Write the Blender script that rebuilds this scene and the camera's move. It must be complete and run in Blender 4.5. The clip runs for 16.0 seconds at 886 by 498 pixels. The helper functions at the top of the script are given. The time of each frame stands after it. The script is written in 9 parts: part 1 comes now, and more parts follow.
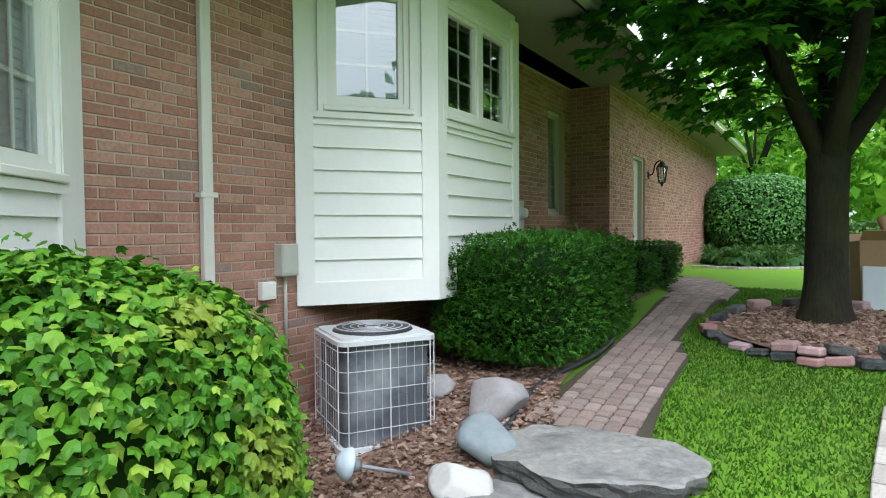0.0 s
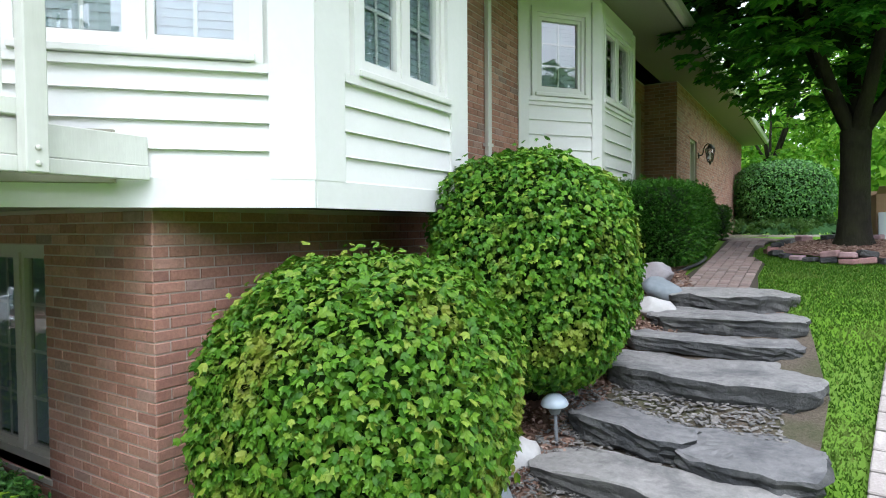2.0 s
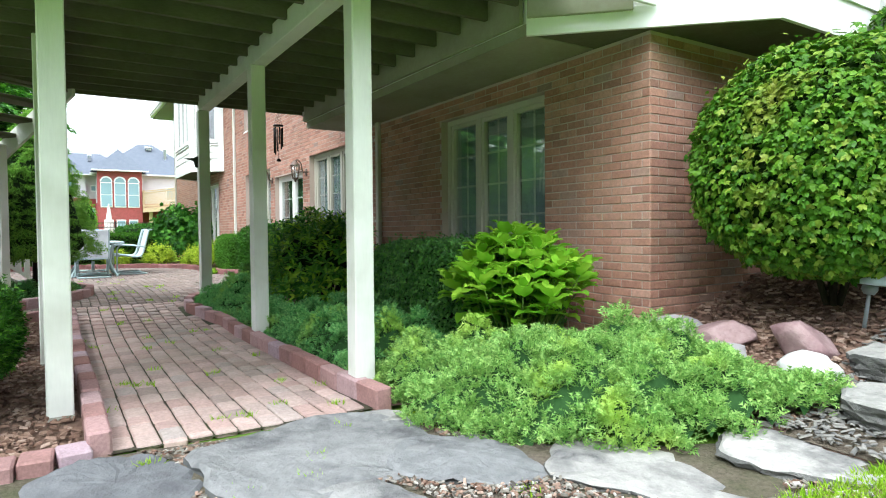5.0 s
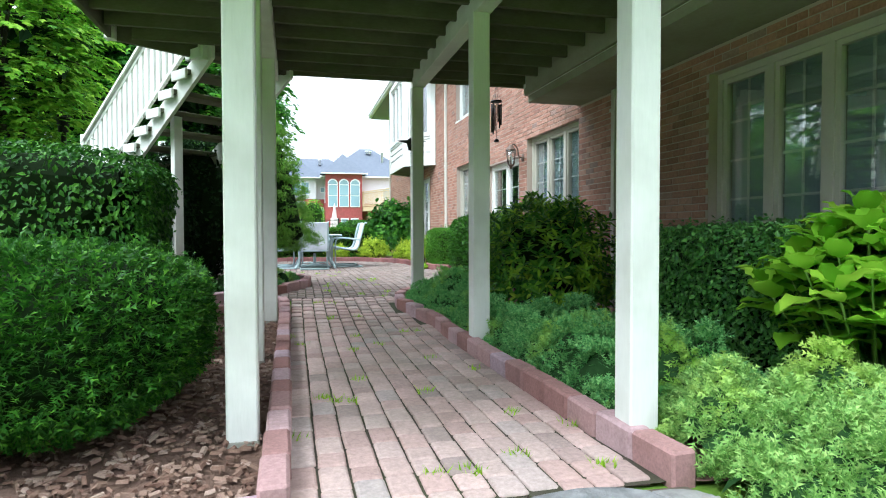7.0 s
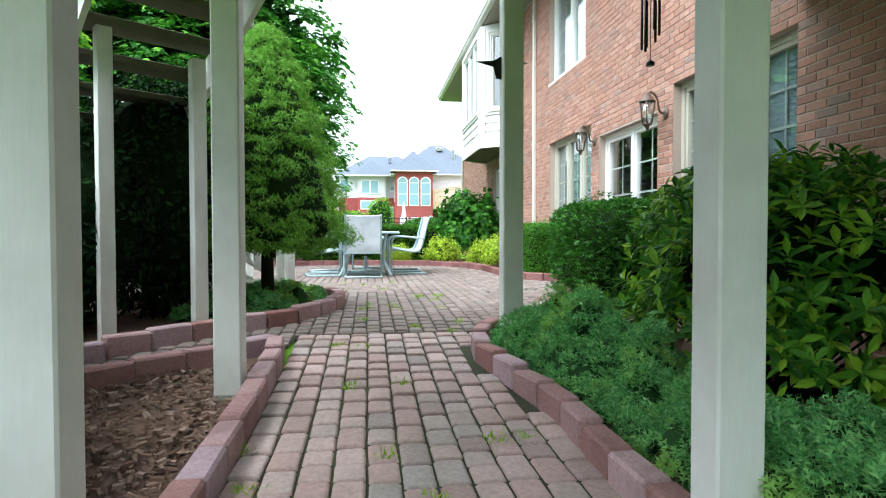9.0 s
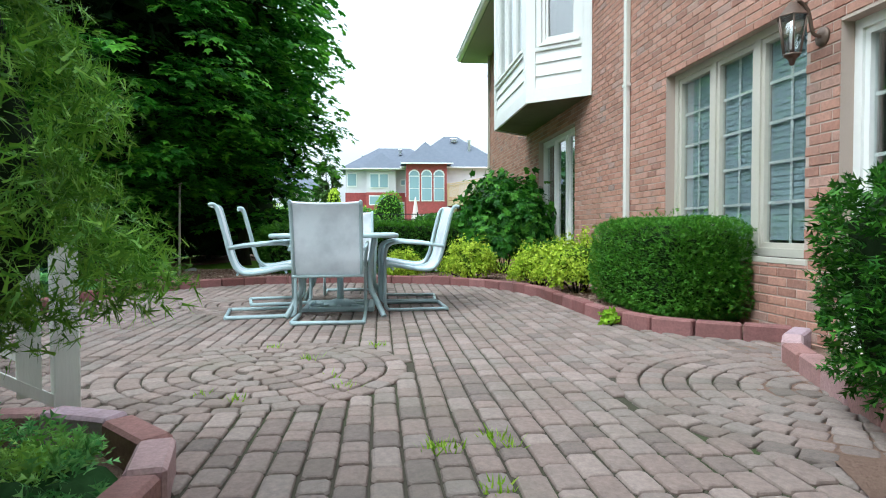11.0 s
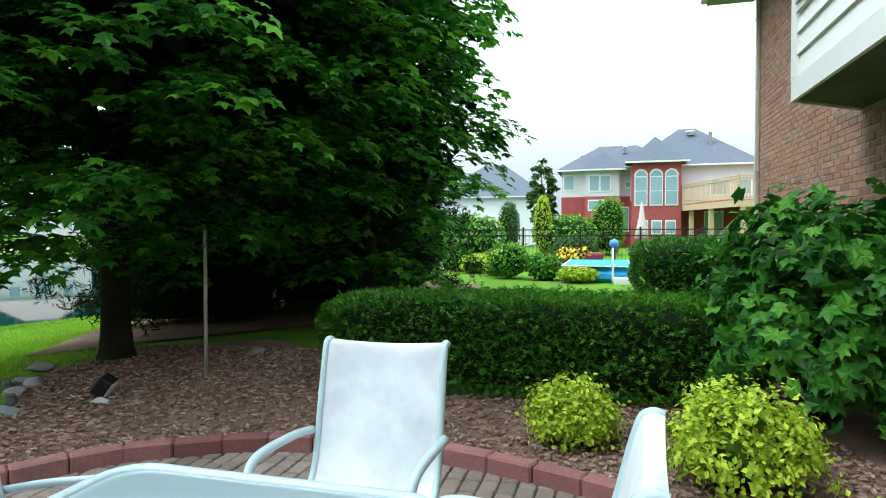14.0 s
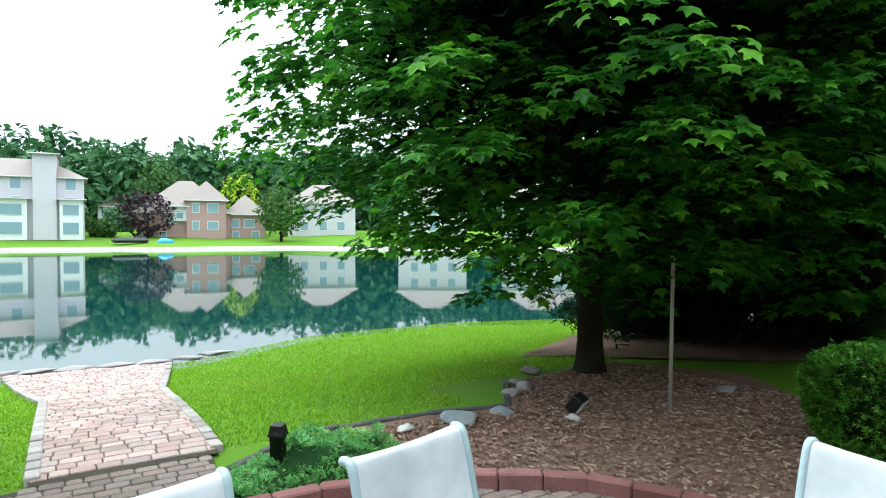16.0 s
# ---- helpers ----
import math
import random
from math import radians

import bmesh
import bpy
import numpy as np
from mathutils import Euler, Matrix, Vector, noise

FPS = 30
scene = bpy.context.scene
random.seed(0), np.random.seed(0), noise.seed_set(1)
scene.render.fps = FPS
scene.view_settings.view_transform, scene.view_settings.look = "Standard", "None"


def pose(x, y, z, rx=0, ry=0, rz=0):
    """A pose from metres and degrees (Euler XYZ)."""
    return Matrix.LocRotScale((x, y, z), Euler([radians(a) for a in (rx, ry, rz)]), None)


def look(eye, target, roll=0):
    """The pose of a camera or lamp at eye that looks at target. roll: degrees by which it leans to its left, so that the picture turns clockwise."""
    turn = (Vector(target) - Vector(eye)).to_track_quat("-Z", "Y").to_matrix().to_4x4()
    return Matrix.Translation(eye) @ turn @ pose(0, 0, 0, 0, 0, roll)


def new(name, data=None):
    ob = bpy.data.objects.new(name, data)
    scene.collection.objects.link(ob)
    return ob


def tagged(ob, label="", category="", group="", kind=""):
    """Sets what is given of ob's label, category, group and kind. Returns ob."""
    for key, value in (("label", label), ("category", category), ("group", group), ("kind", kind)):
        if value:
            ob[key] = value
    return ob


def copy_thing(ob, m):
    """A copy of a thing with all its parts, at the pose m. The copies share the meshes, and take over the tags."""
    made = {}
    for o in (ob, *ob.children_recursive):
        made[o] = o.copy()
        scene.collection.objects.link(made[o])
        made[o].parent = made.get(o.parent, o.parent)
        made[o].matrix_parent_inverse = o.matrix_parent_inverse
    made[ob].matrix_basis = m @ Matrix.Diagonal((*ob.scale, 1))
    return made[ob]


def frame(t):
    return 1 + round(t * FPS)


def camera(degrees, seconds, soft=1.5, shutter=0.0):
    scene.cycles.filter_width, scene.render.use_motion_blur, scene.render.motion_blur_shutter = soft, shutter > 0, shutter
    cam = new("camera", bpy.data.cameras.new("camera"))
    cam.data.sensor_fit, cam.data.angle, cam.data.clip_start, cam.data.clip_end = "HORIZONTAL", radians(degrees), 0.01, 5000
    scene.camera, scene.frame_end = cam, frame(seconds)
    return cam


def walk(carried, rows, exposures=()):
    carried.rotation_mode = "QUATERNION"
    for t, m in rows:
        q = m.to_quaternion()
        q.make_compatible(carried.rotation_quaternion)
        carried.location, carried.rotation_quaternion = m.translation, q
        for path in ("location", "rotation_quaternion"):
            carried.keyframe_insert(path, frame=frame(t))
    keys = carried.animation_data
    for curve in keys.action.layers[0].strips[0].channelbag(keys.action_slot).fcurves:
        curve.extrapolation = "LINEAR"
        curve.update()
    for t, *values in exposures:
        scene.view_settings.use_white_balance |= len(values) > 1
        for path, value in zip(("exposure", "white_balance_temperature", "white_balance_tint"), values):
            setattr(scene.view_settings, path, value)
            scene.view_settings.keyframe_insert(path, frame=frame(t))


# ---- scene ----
cam = camera(72.0, 16.0, 1.05)
METRES, EYE, TILT, LEAN, TURN = 21.0, 2.95, 0.0, 0.0, 31.8
ROWS = [
    (0.0, 0.0, 0.0, 0.0, -0.01, -1.93, 0.38),
    (0.5, -0.0279, -0.0368, -0.0016, 0.04, -1.91, 0.36),
    (1.0, -0.0552, -0.0695, -0.0112, 0.06, -1.91, 0.36),
    (1.5, -0.0783, -0.0992, -0.0212, 0.05, -1.96, 0.3),
    (2.0, -0.0976, -0.1271, -0.0322, 0.1, -1.94, 0.35),
    (2.5, -0.1155, -0.1524, -0.0447, 0.44, -1.91, 0.39),
    (3.0, -0.1324, -0.175, -0.0586, 1.92, -1.85, 0.56),
    (3.5, -0.1434, -0.1914, -0.0717, 4.43, -1.8, 0.73),
    (4.0, -0.1484, -0.2004, -0.0831, 9.95, -1.84, 0.68),
    (4.5, -0.1482, -0.2025, -0.091, 16.82, -1.74, 0.59),
    (5.0, -0.1457, -0.2004, -0.098, 25.79, -1.67, 0.5),
    (7.5, -0.2137, -0.139, -0.104, 46.9, -1.55, 0.08),
    (8.0, -0.2368, -0.1162, -0.1045, 49.18, -1.52, 0.07),
    (8.5, -0.2699, -0.0879, -0.1049, 50.5, -1.49, 0.08),
    (9.0, -0.3094, -0.0592, -0.1066, 51.23, -1.51, 0.06),
    (11.5, -0.5261, 0.104, -0.1016, 52.53, -1.88, 0.24),
    (12.0, -0.5622, 0.1374, -0.0963, 52.69, -1.95, 0.31),
    (12.5, -0.5987, 0.1685, -0.0895, 53.72, -1.89, 0.39),
    (13.0, -0.6313, 0.1939, -0.0852, 57.61, -1.81, 0.27),
    (13.5, -0.6592, 0.2133, -0.0775, 64.74, -1.77, 0.3),
    (14.0, -0.6813, 0.2225, -0.0704, 73.38, -1.69, 0.24),
    (14.5, -0.6939, 0.2253, -0.0657, 82.71, -1.59, 0.23),
    (15.0, -0.6948, 0.2258, -0.0642, 92.72, -1.54, 0.11),
    (15.5, -0.6925, 0.2256, -0.0597, 104.01, -1.52, 0.0),
    (16.0, -0.6895, 0.2244, -0.0572, 115.88, -1.48, -0.16),
]
walk(cam, [(t, pose(0, 0, EYE, TILT, LEAN, TURN) @ pose(METRES * x, METRES * y, METRES * z, 90 + pitch, roll, yaw)) for t, x, y, z, yaw, pitch, roll in ROWS],
     [(0.0, 0.08, 5900, 9), (1.0, -0.22, 6000, 15), (2.5, 0.0, 5800, 14), (4.5, 0.40, 6050, 6), (5.5, 0.40, 6050, 5), (7.5, 0.35, 5700, 3), (8.0, 0.25, 5750, 2), (8.5, 0.36, 5800, 2), (9.0, 0.58, 5800, 2), (11.5, -0.08, 5700, 1), (12.5, -0.03, 5750, 1), (13.5, -0.18, 5850, 1), (16.0, 0.05, 5850, 1)])

# ---- world and sun: a bright overcast sky ----
world = bpy.data.worlds.new("overcast_sky")
scene.world = world
world.use_nodes = True
wn, wl = world.node_tree.nodes, world.node_tree.links
sky = wn.new("ShaderNodeTexSky")
sky.sky_type = "NISHITA"
sky.sun_disc = False
sky.sun_elevation, sky.sun_rotation = radians(58), radians(150)
sky.air_density, sky.dust_density = 1.0, 4.0
hsv = wn.new("ShaderNodeHueSaturation")
hsv.inputs["Saturation"].default_value = 0.16
wl.new(sky.outputs[0], hsv.inputs["Color"])
veil = wn.new("ShaderNodeMix")
veil.data_type = "RGBA"
veil.inputs[0].default_value = 0.72
veil.inputs[7].default_value = (9.0, 9.25, 9.5, 1)
wl.new(hsv.outputs[0], veil.inputs[6])
# an overcast sky is brightest overhead
up, parts_of, rise_of, grade = wn.new("ShaderNodeTexCoord"), wn.new("ShaderNodeSeparateXYZ"), wn.new("ShaderNodeMapRange"), wn.new("ShaderNodeMix")
wl.new(up.outputs["Generated"], parts_of.inputs[0])
wl.new(parts_of.outputs[2], rise_of.inputs[0])
rise_of.inputs[1].default_value, rise_of.inputs[2].default_value = 0.05, 0.75
rise_of.inputs[3].default_value, rise_of.inputs[4].default_value = 0.48, 1.9
grade.data_type, grade.blend_type = "RGBA", "MULTIPLY"
grade.inputs[0].default_value = 1.0
wl.new(veil.outputs[2], grade.inputs[6])
wl.new(rise_of.outputs[0], grade.inputs[7])
wl.new(grade.outputs[2], wn["Background"].inputs[0])
wn["Background"].inputs[1].default_value = 0.24
sun_data = bpy.data.lights.new("sun", "SUN")
sun_data.energy, sun_data.angle, sun_data.color = 1.5, radians(25), (1.0, 0.97, 0.92)
sun = new("sun", sun_data)
sun.matrix_world = look((6, -12, 20), (-2, 0, 0))

# ---- building helpers ----
rnd = random.Random(7)
rng = np.random.default_rng(11)


def box(bm, x0, x1, y0, y1, z0, z1, m=None, chamfer=0.0):
    x0, x1 = min(x0, x1), max(x0, x1)
    y0, y1 = min(y0, y1), max(y0, y1)
    z0, z1 = min(z0, z1), max(z0, z1)
    vs = [bm.verts.new((x, y, z)) for z in (z0, z1) for y in (y0, y1) for x in (x0, x1)]
    fs = [bm.faces.new([vs[i] for i in q]) for q in ((0, 2, 3, 1), (4, 5, 7, 6), (0, 1, 5, 4), (2, 6, 7, 3), (0, 4, 6, 2), (1, 3, 7, 5))]
    if chamfer:
        es = list({e for f in fs for e in f.edges})
        r = bmesh.ops.bevel(bm, geom=es, offset=chamfer, segments=1, affect="EDGES")
        vs = list({v for f in r["faces"] for v in f.verts} | {v for v in vs if v.is_valid})
    if m is not None:
        for v in vs:
            v.co = m @ v.co
    return vs


def tube(bm, pts, radii, seg=8, caps=True, flat=1.0):
    """A tube through pts; radii one number or one for each point."""
    pts = [Vector(p) for p in pts]
    if not isinstance(radii, (list, tuple)):
        radii = [radii] * len(pts)
    rings, up = [], None
    for i, p in enumerate(pts):
        d = (pts[min(i + 1, len(pts) - 1)] - pts[max(i - 1, 0)]).normalized()
        if up is None:
            up = d.orthogonal().normalized()
        up = (up - d * up.dot(d)).normalized()
        side = d.cross(up)
        rings.append([bm.verts.new(p + radii[i] * (math.cos(a) * up + flat * math.sin(a) * side)) for a in [2 * math.pi * k / seg for k in range(seg)]])
    for a, b in zip(rings, rings[1:]):
        for k in range(seg):
            bm.faces.new((a[k], a[(k + 1) % seg], b[(k + 1) % seg], b[k])).smooth = True
    if caps:
        bm.faces.new(rings[0][::-1])
        bm.faces.new(rings[-1])


def lathe(bm, profile, seg=16, m=None):
    """A turned form from (radius, z) pairs."""
    rings = []
    for r, z in profile:
        rings.append([bm.verts.new((max(r, 1e-4) * math.cos(2 * math.pi * k / seg), max(r, 1e-4) * math.sin(2 * math.pi * k / seg), z)) for k in range(seg)])
    for a, b in zip(rings, rings[1:]):
        for k in range(seg):
            bm.faces.new((a[k], a[(k + 1) % seg], b[(k + 1) % seg], b[k])).smooth = True
    bm.faces.new(rings[0][::-1])
    bm.faces.new(rings[-1])
    if m is not None:
        for ring in rings:
            for v in ring:
                v.co = m @ v.co


def prism(bm, outline, z0, z1, m=None):
    lo = [bm.verts.new((x, y, z0)) for x, y in outline]
    hi = [bm.verts.new((x, y, z1)) for x, y in outline]
    n = len(outline)
    bm.faces.new(lo[::-1])
    bm.faces.new(hi)
    for i in range(n):
        bm.faces.new((lo[i], lo[(i + 1) % n], hi[(i + 1) % n], hi[i]))
    if m is not None:
        for v in lo + hi:
            v.co = m @ v.co


def part(name, bm, material, parent=None, label="", fix=True):
    """Links a bmesh as one mesh object, under parent where one is given."""
    if fix:
        bmesh.ops.recalc_face_normals(bm, faces=bm.faces)
    me = bpy.data.meshes.new(name)
    bm.to_mesh(me)
    bm.free()
    me.materials.append(material)
    ob = new(name, me)
    if parent is not None:
        ob.parent = parent
    if label:
        ob["label"] = label
    return ob


def raw(name, verts, faces, material, parent=None, label="", smooth=False):
    """Links arrays of corners and faces as one mesh object."""
    me = bpy.data.meshes.new(name)
    verts = np.asarray(verts, dtype=np.float32).reshape(-1, 3)
    faces = np.asarray(faces, dtype=np.int32)
    n, k = faces.shape
    me.vertices.add(len(verts))
    me.vertices.foreach_set("co", verts.ravel())
    me.loops.add(n * k)
    me.loops.foreach_set("vertex_index", faces.ravel())
    me.polygons.add(n)
    me.polygons.foreach_set("loop_start", np.arange(0, n * k, k, dtype=np.int32))
    me.polygons.foreach_set("use_smooth", np.full(n, bool(smooth)))
    me.update(calc_edges=True)
    me.materials.append(material)
    ob = new(name, me)
    if parent is not None:
        ob.parent = parent
    if label:
        ob["label"] = label
    return ob


def thing(name, at, label, category, group="", kind="", turn=0):
    e = new(name)
    e.empty_display_size = 0.1
    e.matrix_basis = pose(*at, 0, 0, turn)
    return tagged(e, label, category, group, kind)


def face_frame(p0, p1, z=0.0):
    """Local x runs along the wall from p0 to p1 as seen from outside, y goes inwards, z up."""
    u = Vector((p1[0] - p0[0], p1[1] - p0[1], 0)).normalized()
    inward = -u.cross(Vector((0, 0, 1)))
    m = Matrix.Identity(4)
    for i, c in enumerate((u, inward, Vector((0, 0, 1)))):
        for r in range(3):
            m[r][i] = c[r]
    m.translation = (p0[0], p0[1], z)
    return m


def smooth(a, b, x):
    t = min(1.0, max(0.0, (x - a) / (b - a)))
    return t * t * (3 - 2 * t)


# ---- the lie of the land ----
def lot(x, y):
    """Height of the ground."""
    base = -0.2 * smooth(-11.0, -6.8, x)
    ramp = 0.15 * math.log1p(math.exp(min(60.0, (0.67 + 0.30 * y) / 0.15)))
    top = 1.78 + 0.10 * max(0.0, min(y, 8.0) - 3.73)
    k = 0.08
    hill = -k * math.log(math.exp(-min(ramp, 6) / k) + math.exp(-top / k))
    z = base + hill * smooth(-4.3, -3.3, x)
    z -= 0.52 * smooth(-8.5, -15.0, y) * smooth(8, -4, x)
    return z


# ---- materials ----
def nodes_of(name):
    m = bpy.data.materials.new(name)
    m.use_nodes = True
    n, l = m.node_tree.nodes, m.node_tree.links
    return m, n, l, n["Principled BSDF"]


def ramp_of(n, stops):
    r = n.new("ShaderNodeValToRGB")
    e = r.color_ramp.elements
    while len(e) < len(stops):
        e.new(0.5)
    for el, (p, c) in zip(e, stops):
        el.position, el.color = p, (*c, 1)
    return r


def place(n, l, scale, detail=4.0, rough=0.6, stretch=None, distort=0.0):
    g = n.new("ShaderNodeNewGeometry")
    src = g.outputs["Position"]
    if stretch:
        mp = n.new("ShaderNodeMapping")
        mp.inputs["Scale"].default_value = stretch
        l.new(src, mp.inputs["Vector"])
        src = mp.outputs[0]
    t = n.new("ShaderNodeTexNoise")
    t.inputs["Scale"].default_value, t.inputs["Detail"].default_value, t.inputs["Roughness"].default_value = scale, detail, rough
    t.inputs["Distortion"].default_value = distort
    l.new(src, t.inputs["Vector"])
    return t


def mixc(n, l, a, b, fac, mode="MIX"):
    x = n.new("ShaderNodeMix")
    x.data_type, x.blend_type = "RGBA", mode
    for sock, v in ((x.inputs[6], a), (x.inputs[7], b), (x.inputs[0], fac)):
        if hasattr(v, "is_output"):
            l.new(v, sock)
        else:
            sock.default_value = (*v, 1) if isinstance(v, tuple) else v
    return x.outputs[2]


def stray(n, l):
    """One random number for each piece, be it an object or an island of a mesh."""
    o, g, a, f = n.new("ShaderNodeObjectInfo"), n.new("ShaderNodeNewGeometry"), n.new("ShaderNodeMath"), n.new("ShaderNodeMath")
    a.operation, f.operation = "ADD", "FRACT"
    l.new(o.outputs["Random"], a.inputs[0])
    l.new(g.outputs["Random Per Island"], a.inputs[1])
    l.new(a.outputs[0], f.inputs[0])
    return f.outputs[0]


def bumped(n, l, b, height, strength, dist=0.01):
    bp = n.new("ShaderNodeBump")
    bp.inputs["Strength"].default_value, bp.inputs["Distance"].default_value = strength, dist
    l.new(height, bp.inputs["Height"])
    l.new(bp.outputs[0], b.inputs["Normal"])


def surface(name, c1, c2, fine=60.0, coarse=1.5, rough=0.7, bump=0.3, metal=0.0, stain=None, stain_amount=0.35, stretch=None, dist=0.004, spec=None):
    m, n, l, b = nodes_of(name)
    b.inputs["Specular IOR Level"].default_value = spec if spec is not None else (0.5 if rough < 0.6 else 0.25 if rough < 0.8 else 0.08)
    f, c = place(n, l, fine, 6, 0.65, stretch), place(n, l, coarse, 4, 0.6)
    col = mixc(n, l, c1, c2, f.outputs[0])
    if stain:
        r = ramp_of(n, [(0.45, (0, 0, 0)), (0.7, (stain_amount,) * 3)])
        l.new(c.outputs[0], r.inputs[0])
        col = mixc(n, l, col, stain, r.outputs[0])
    l.new(col, b.inputs["Base Color"])
    b.inputs["Roughness"].default_value, b.inputs["Metallic"].default_value = rough, metal
    if bump:
        bumped(n, l, b, f.outputs[0], bump, dist)
    return m


def piece_mat(name, stops, fine=90.0, rough=0.85, bump=0.5, stain=(0.08, 0.08, 0.06), stain_amount=0.3, coarse=2.0, dist=0.004):
    """Stone or clay pieces, each in a shade of its own."""
    m, n, l, b = nodes_of(name)
    b.inputs["Specular IOR Level"].default_value = 0.12
    r = ramp_of(n, stops)
    r.color_ramp.interpolation = "LINEAR"
    l.new(stray(n, l), r.inputs[0])
    f, c = place(n, l, fine, 6, 0.7), place(n, l, coarse, 5, 0.65)
    grain = ramp_of(n, [(0.25, (0.62, 0.62, 0.62)), (0.75, (1.25, 1.22, 1.2))])
    l.new(f.outputs[0], grain.inputs[0])
    col = mixc(n, l, r.outputs[0], grain.outputs[0], 0.8, "MULTIPLY")
    sr = ramp_of(n, [(0.48, (0, 0, 0)), (0.72, (stain_amount,) * 3)])
    l.new(c.outputs[0], sr.inputs[0])
    col = mixc(n, l, col, stain, sr.outputs[0])
    l.new(col, b.inputs["Base Color"])
    b.inputs["Roughness"].default_value = rough
    bumped(n, l, b, f.outputs[0], bump, dist)
    return m


def leaf_mat(name, stops, glow=0.35, rough=0.5, patch=0.0, patch_colour=(0.25, 0.22, 0.03), patch_scale=3.0, spec=0.18):
    """Leaves that let some light through, each in a shade of its own."""
    m, n, l, b = nodes_of(name)
    r = ramp_of(n, stops)
    l.new(stray(n, l), r.inputs[0])
    col = r.outputs[0]
    if patch:
        c = place(n, l, patch_scale, 3, 0.6)
        pr = ramp_of(n, [(0.55, (0, 0, 0)), (0.68, (patch,) * 3)])
        l.new(c.outputs[0], pr.inputs[0])
        col = mixc(n, l, col, patch_colour, pr.outputs[0])
    l.new(col, b.inputs["Base Color"])
    b.inputs["Roughness"].default_value = rough
    b.inputs["Specular IOR Level"].default_value = spec
    t = n.new("ShaderNodeBsdfTranslucent")
    l.new(col, t.inputs[0])
    mx = n.new("ShaderNodeMixShader")
    mx.inputs[0].default_value = glow
    l.new(b.outputs[0], mx.inputs[1])
    l.new(t.outputs[0], mx.inputs[2])
    l.new(mx.outputs[0], n["Material Output"].inputs[0])
    return m


def glass_mat(name, tint, floor):
    """A window pane: mirror-like at a slant, else clear."""
    m, n, l, b = nodes_of(name)
    gl, tr, mx, lw = n.new("ShaderNodeBsdfGlossy"), n.new("ShaderNodeBsdfTransparent"), n.new("ShaderNodeMixShader"), n.new("ShaderNodeLayerWeight")
    gl.inputs["Roughness"].default_value = 0.02
    tr.inputs[0].default_value = (*tint, 1)
    lw.inputs["Blend"].default_value = 0.5
    pw, ma = n.new("ShaderNodeMath"), n.new("ShaderNodeMath")
    pw.operation, ma.operation = "POWER", "MULTIPLY_ADD"
    pw.inputs[1].default_value = 5.0
    ma.inputs[1].default_value, ma.inputs[2].default_value = 1 - floor, floor
    l.new(lw.outputs["Facing"], pw.inputs[0])
    l.new(pw.outputs[0], ma.inputs[0])
    l.new(ma.outputs[0], mx.inputs[0])
    l.new(tr.outputs[0], mx.inputs[1])
    l.new(gl.outputs[0], mx.inputs[2])
    l.new(mx.outputs[0], n["Material Output"].inputs[0])
    return m


MORTAR = surface("mortar", (0.40, 0.315, 0.265), (0.54, 0.445, 0.385), 120, 1.2, 0.95, 0.6)
BRICK = piece_mat("brick_clay", [(0.0, (0.30, 0.165, 0.13)), (0.1, (0.36, 0.188, 0.142)), (0.35, (0.41, 0.218, 0.164)), (0.65, (0.45, 0.246, 0.186)), (0.9, (0.49, 0.29, 0.228)), (0.97, (0.39, 0.26, 0.22)), (1.0, (0.28, 0.205, 0.185))], 40, 0.9, 1.0, (0.24, 0.16, 0.13), 0.55, 1.8, 0.006)
# pinker than the patio's clay, and lightened to offset the deck's shade
PAVER = piece_mat("lightened_paver_clay", [(0.0, (0.32, 0.26, 0.24)), (0.2, (0.40, 0.28, 0.255)), (0.4, (0.46, 0.33, 0.30)), (0.6, (0.42, 0.335, 0.305)), (0.8, (0.52, 0.385, 0.35)), (1.0, (0.38, 0.33, 0.31))], 45, 0.85, 0.8, (0.17, 0.155, 0.115), 0.55, 1.1)
PATIOBRICK = piece_mat("patio_paver_clay", [(0.0, (0.165, 0.135, 0.122)), (0.25, (0.215, 0.165, 0.147)), (0.5, (0.25, 0.192, 0.17)), (0.75, (0.22, 0.185, 0.167)), (1.0, (0.295, 0.235, 0.212))], 45, 0.85, 0.8, (0.13, 0.12, 0.09), 0.5, 1.1)
EDGER = piece_mat("edger_concrete", [(0.0, (0.29, 0.15, 0.135)), (0.4, (0.36, 0.215, 0.205)), (0.75, (0.46, 0.315, 0.32)), (1.0, (0.40, 0.305, 0.35))], 60, 0.85, 0.8, (0.12, 0.07, 0.06), 0.5, 2.5)
EDGERDARK = piece_mat("edger_red_concrete", [(0.0, (0.17, 0.075, 0.068)), (0.5, (0.23, 0.105, 0.10)), (1.0, (0.30, 0.15, 0.145))], 60, 0.85, 0.8, (0.09, 0.055, 0.05), 0.5, 2.5)
PAINT = surface("cream_paint", (0.77, 0.775, 0.75), (0.84, 0.845, 0.825), 25, 0.8, 0.55, 0.15, 0, (0.66, 0.665, 0.63), 0.4)
DECKPAINT = surface("deck_paint", (0.66, 0.67, 0.62), (0.77, 0.78, 0.73), 18, 1.5, 0.6, 0.3, 0, (0.42, 0.42, 0.36), 0.5, (4, 4, 0.5))
TRIM = surface("taupe_trim", (0.46, 0.43, 0.36), (0.54, 0.51, 0.44), 30, 1.0, 0.55, 0.15)
WINFRAME = surface("window_vinyl", (0.74, 0.74, 0.71), (0.80, 0.80, 0.77), 30, 1.0, 0.4, 0.05)
BLIND = surface("blind_slats", (0.36, 0.44, 0.47), (0.42, 0.50, 0.53), 30, 1.0, 0.5, 0.0)
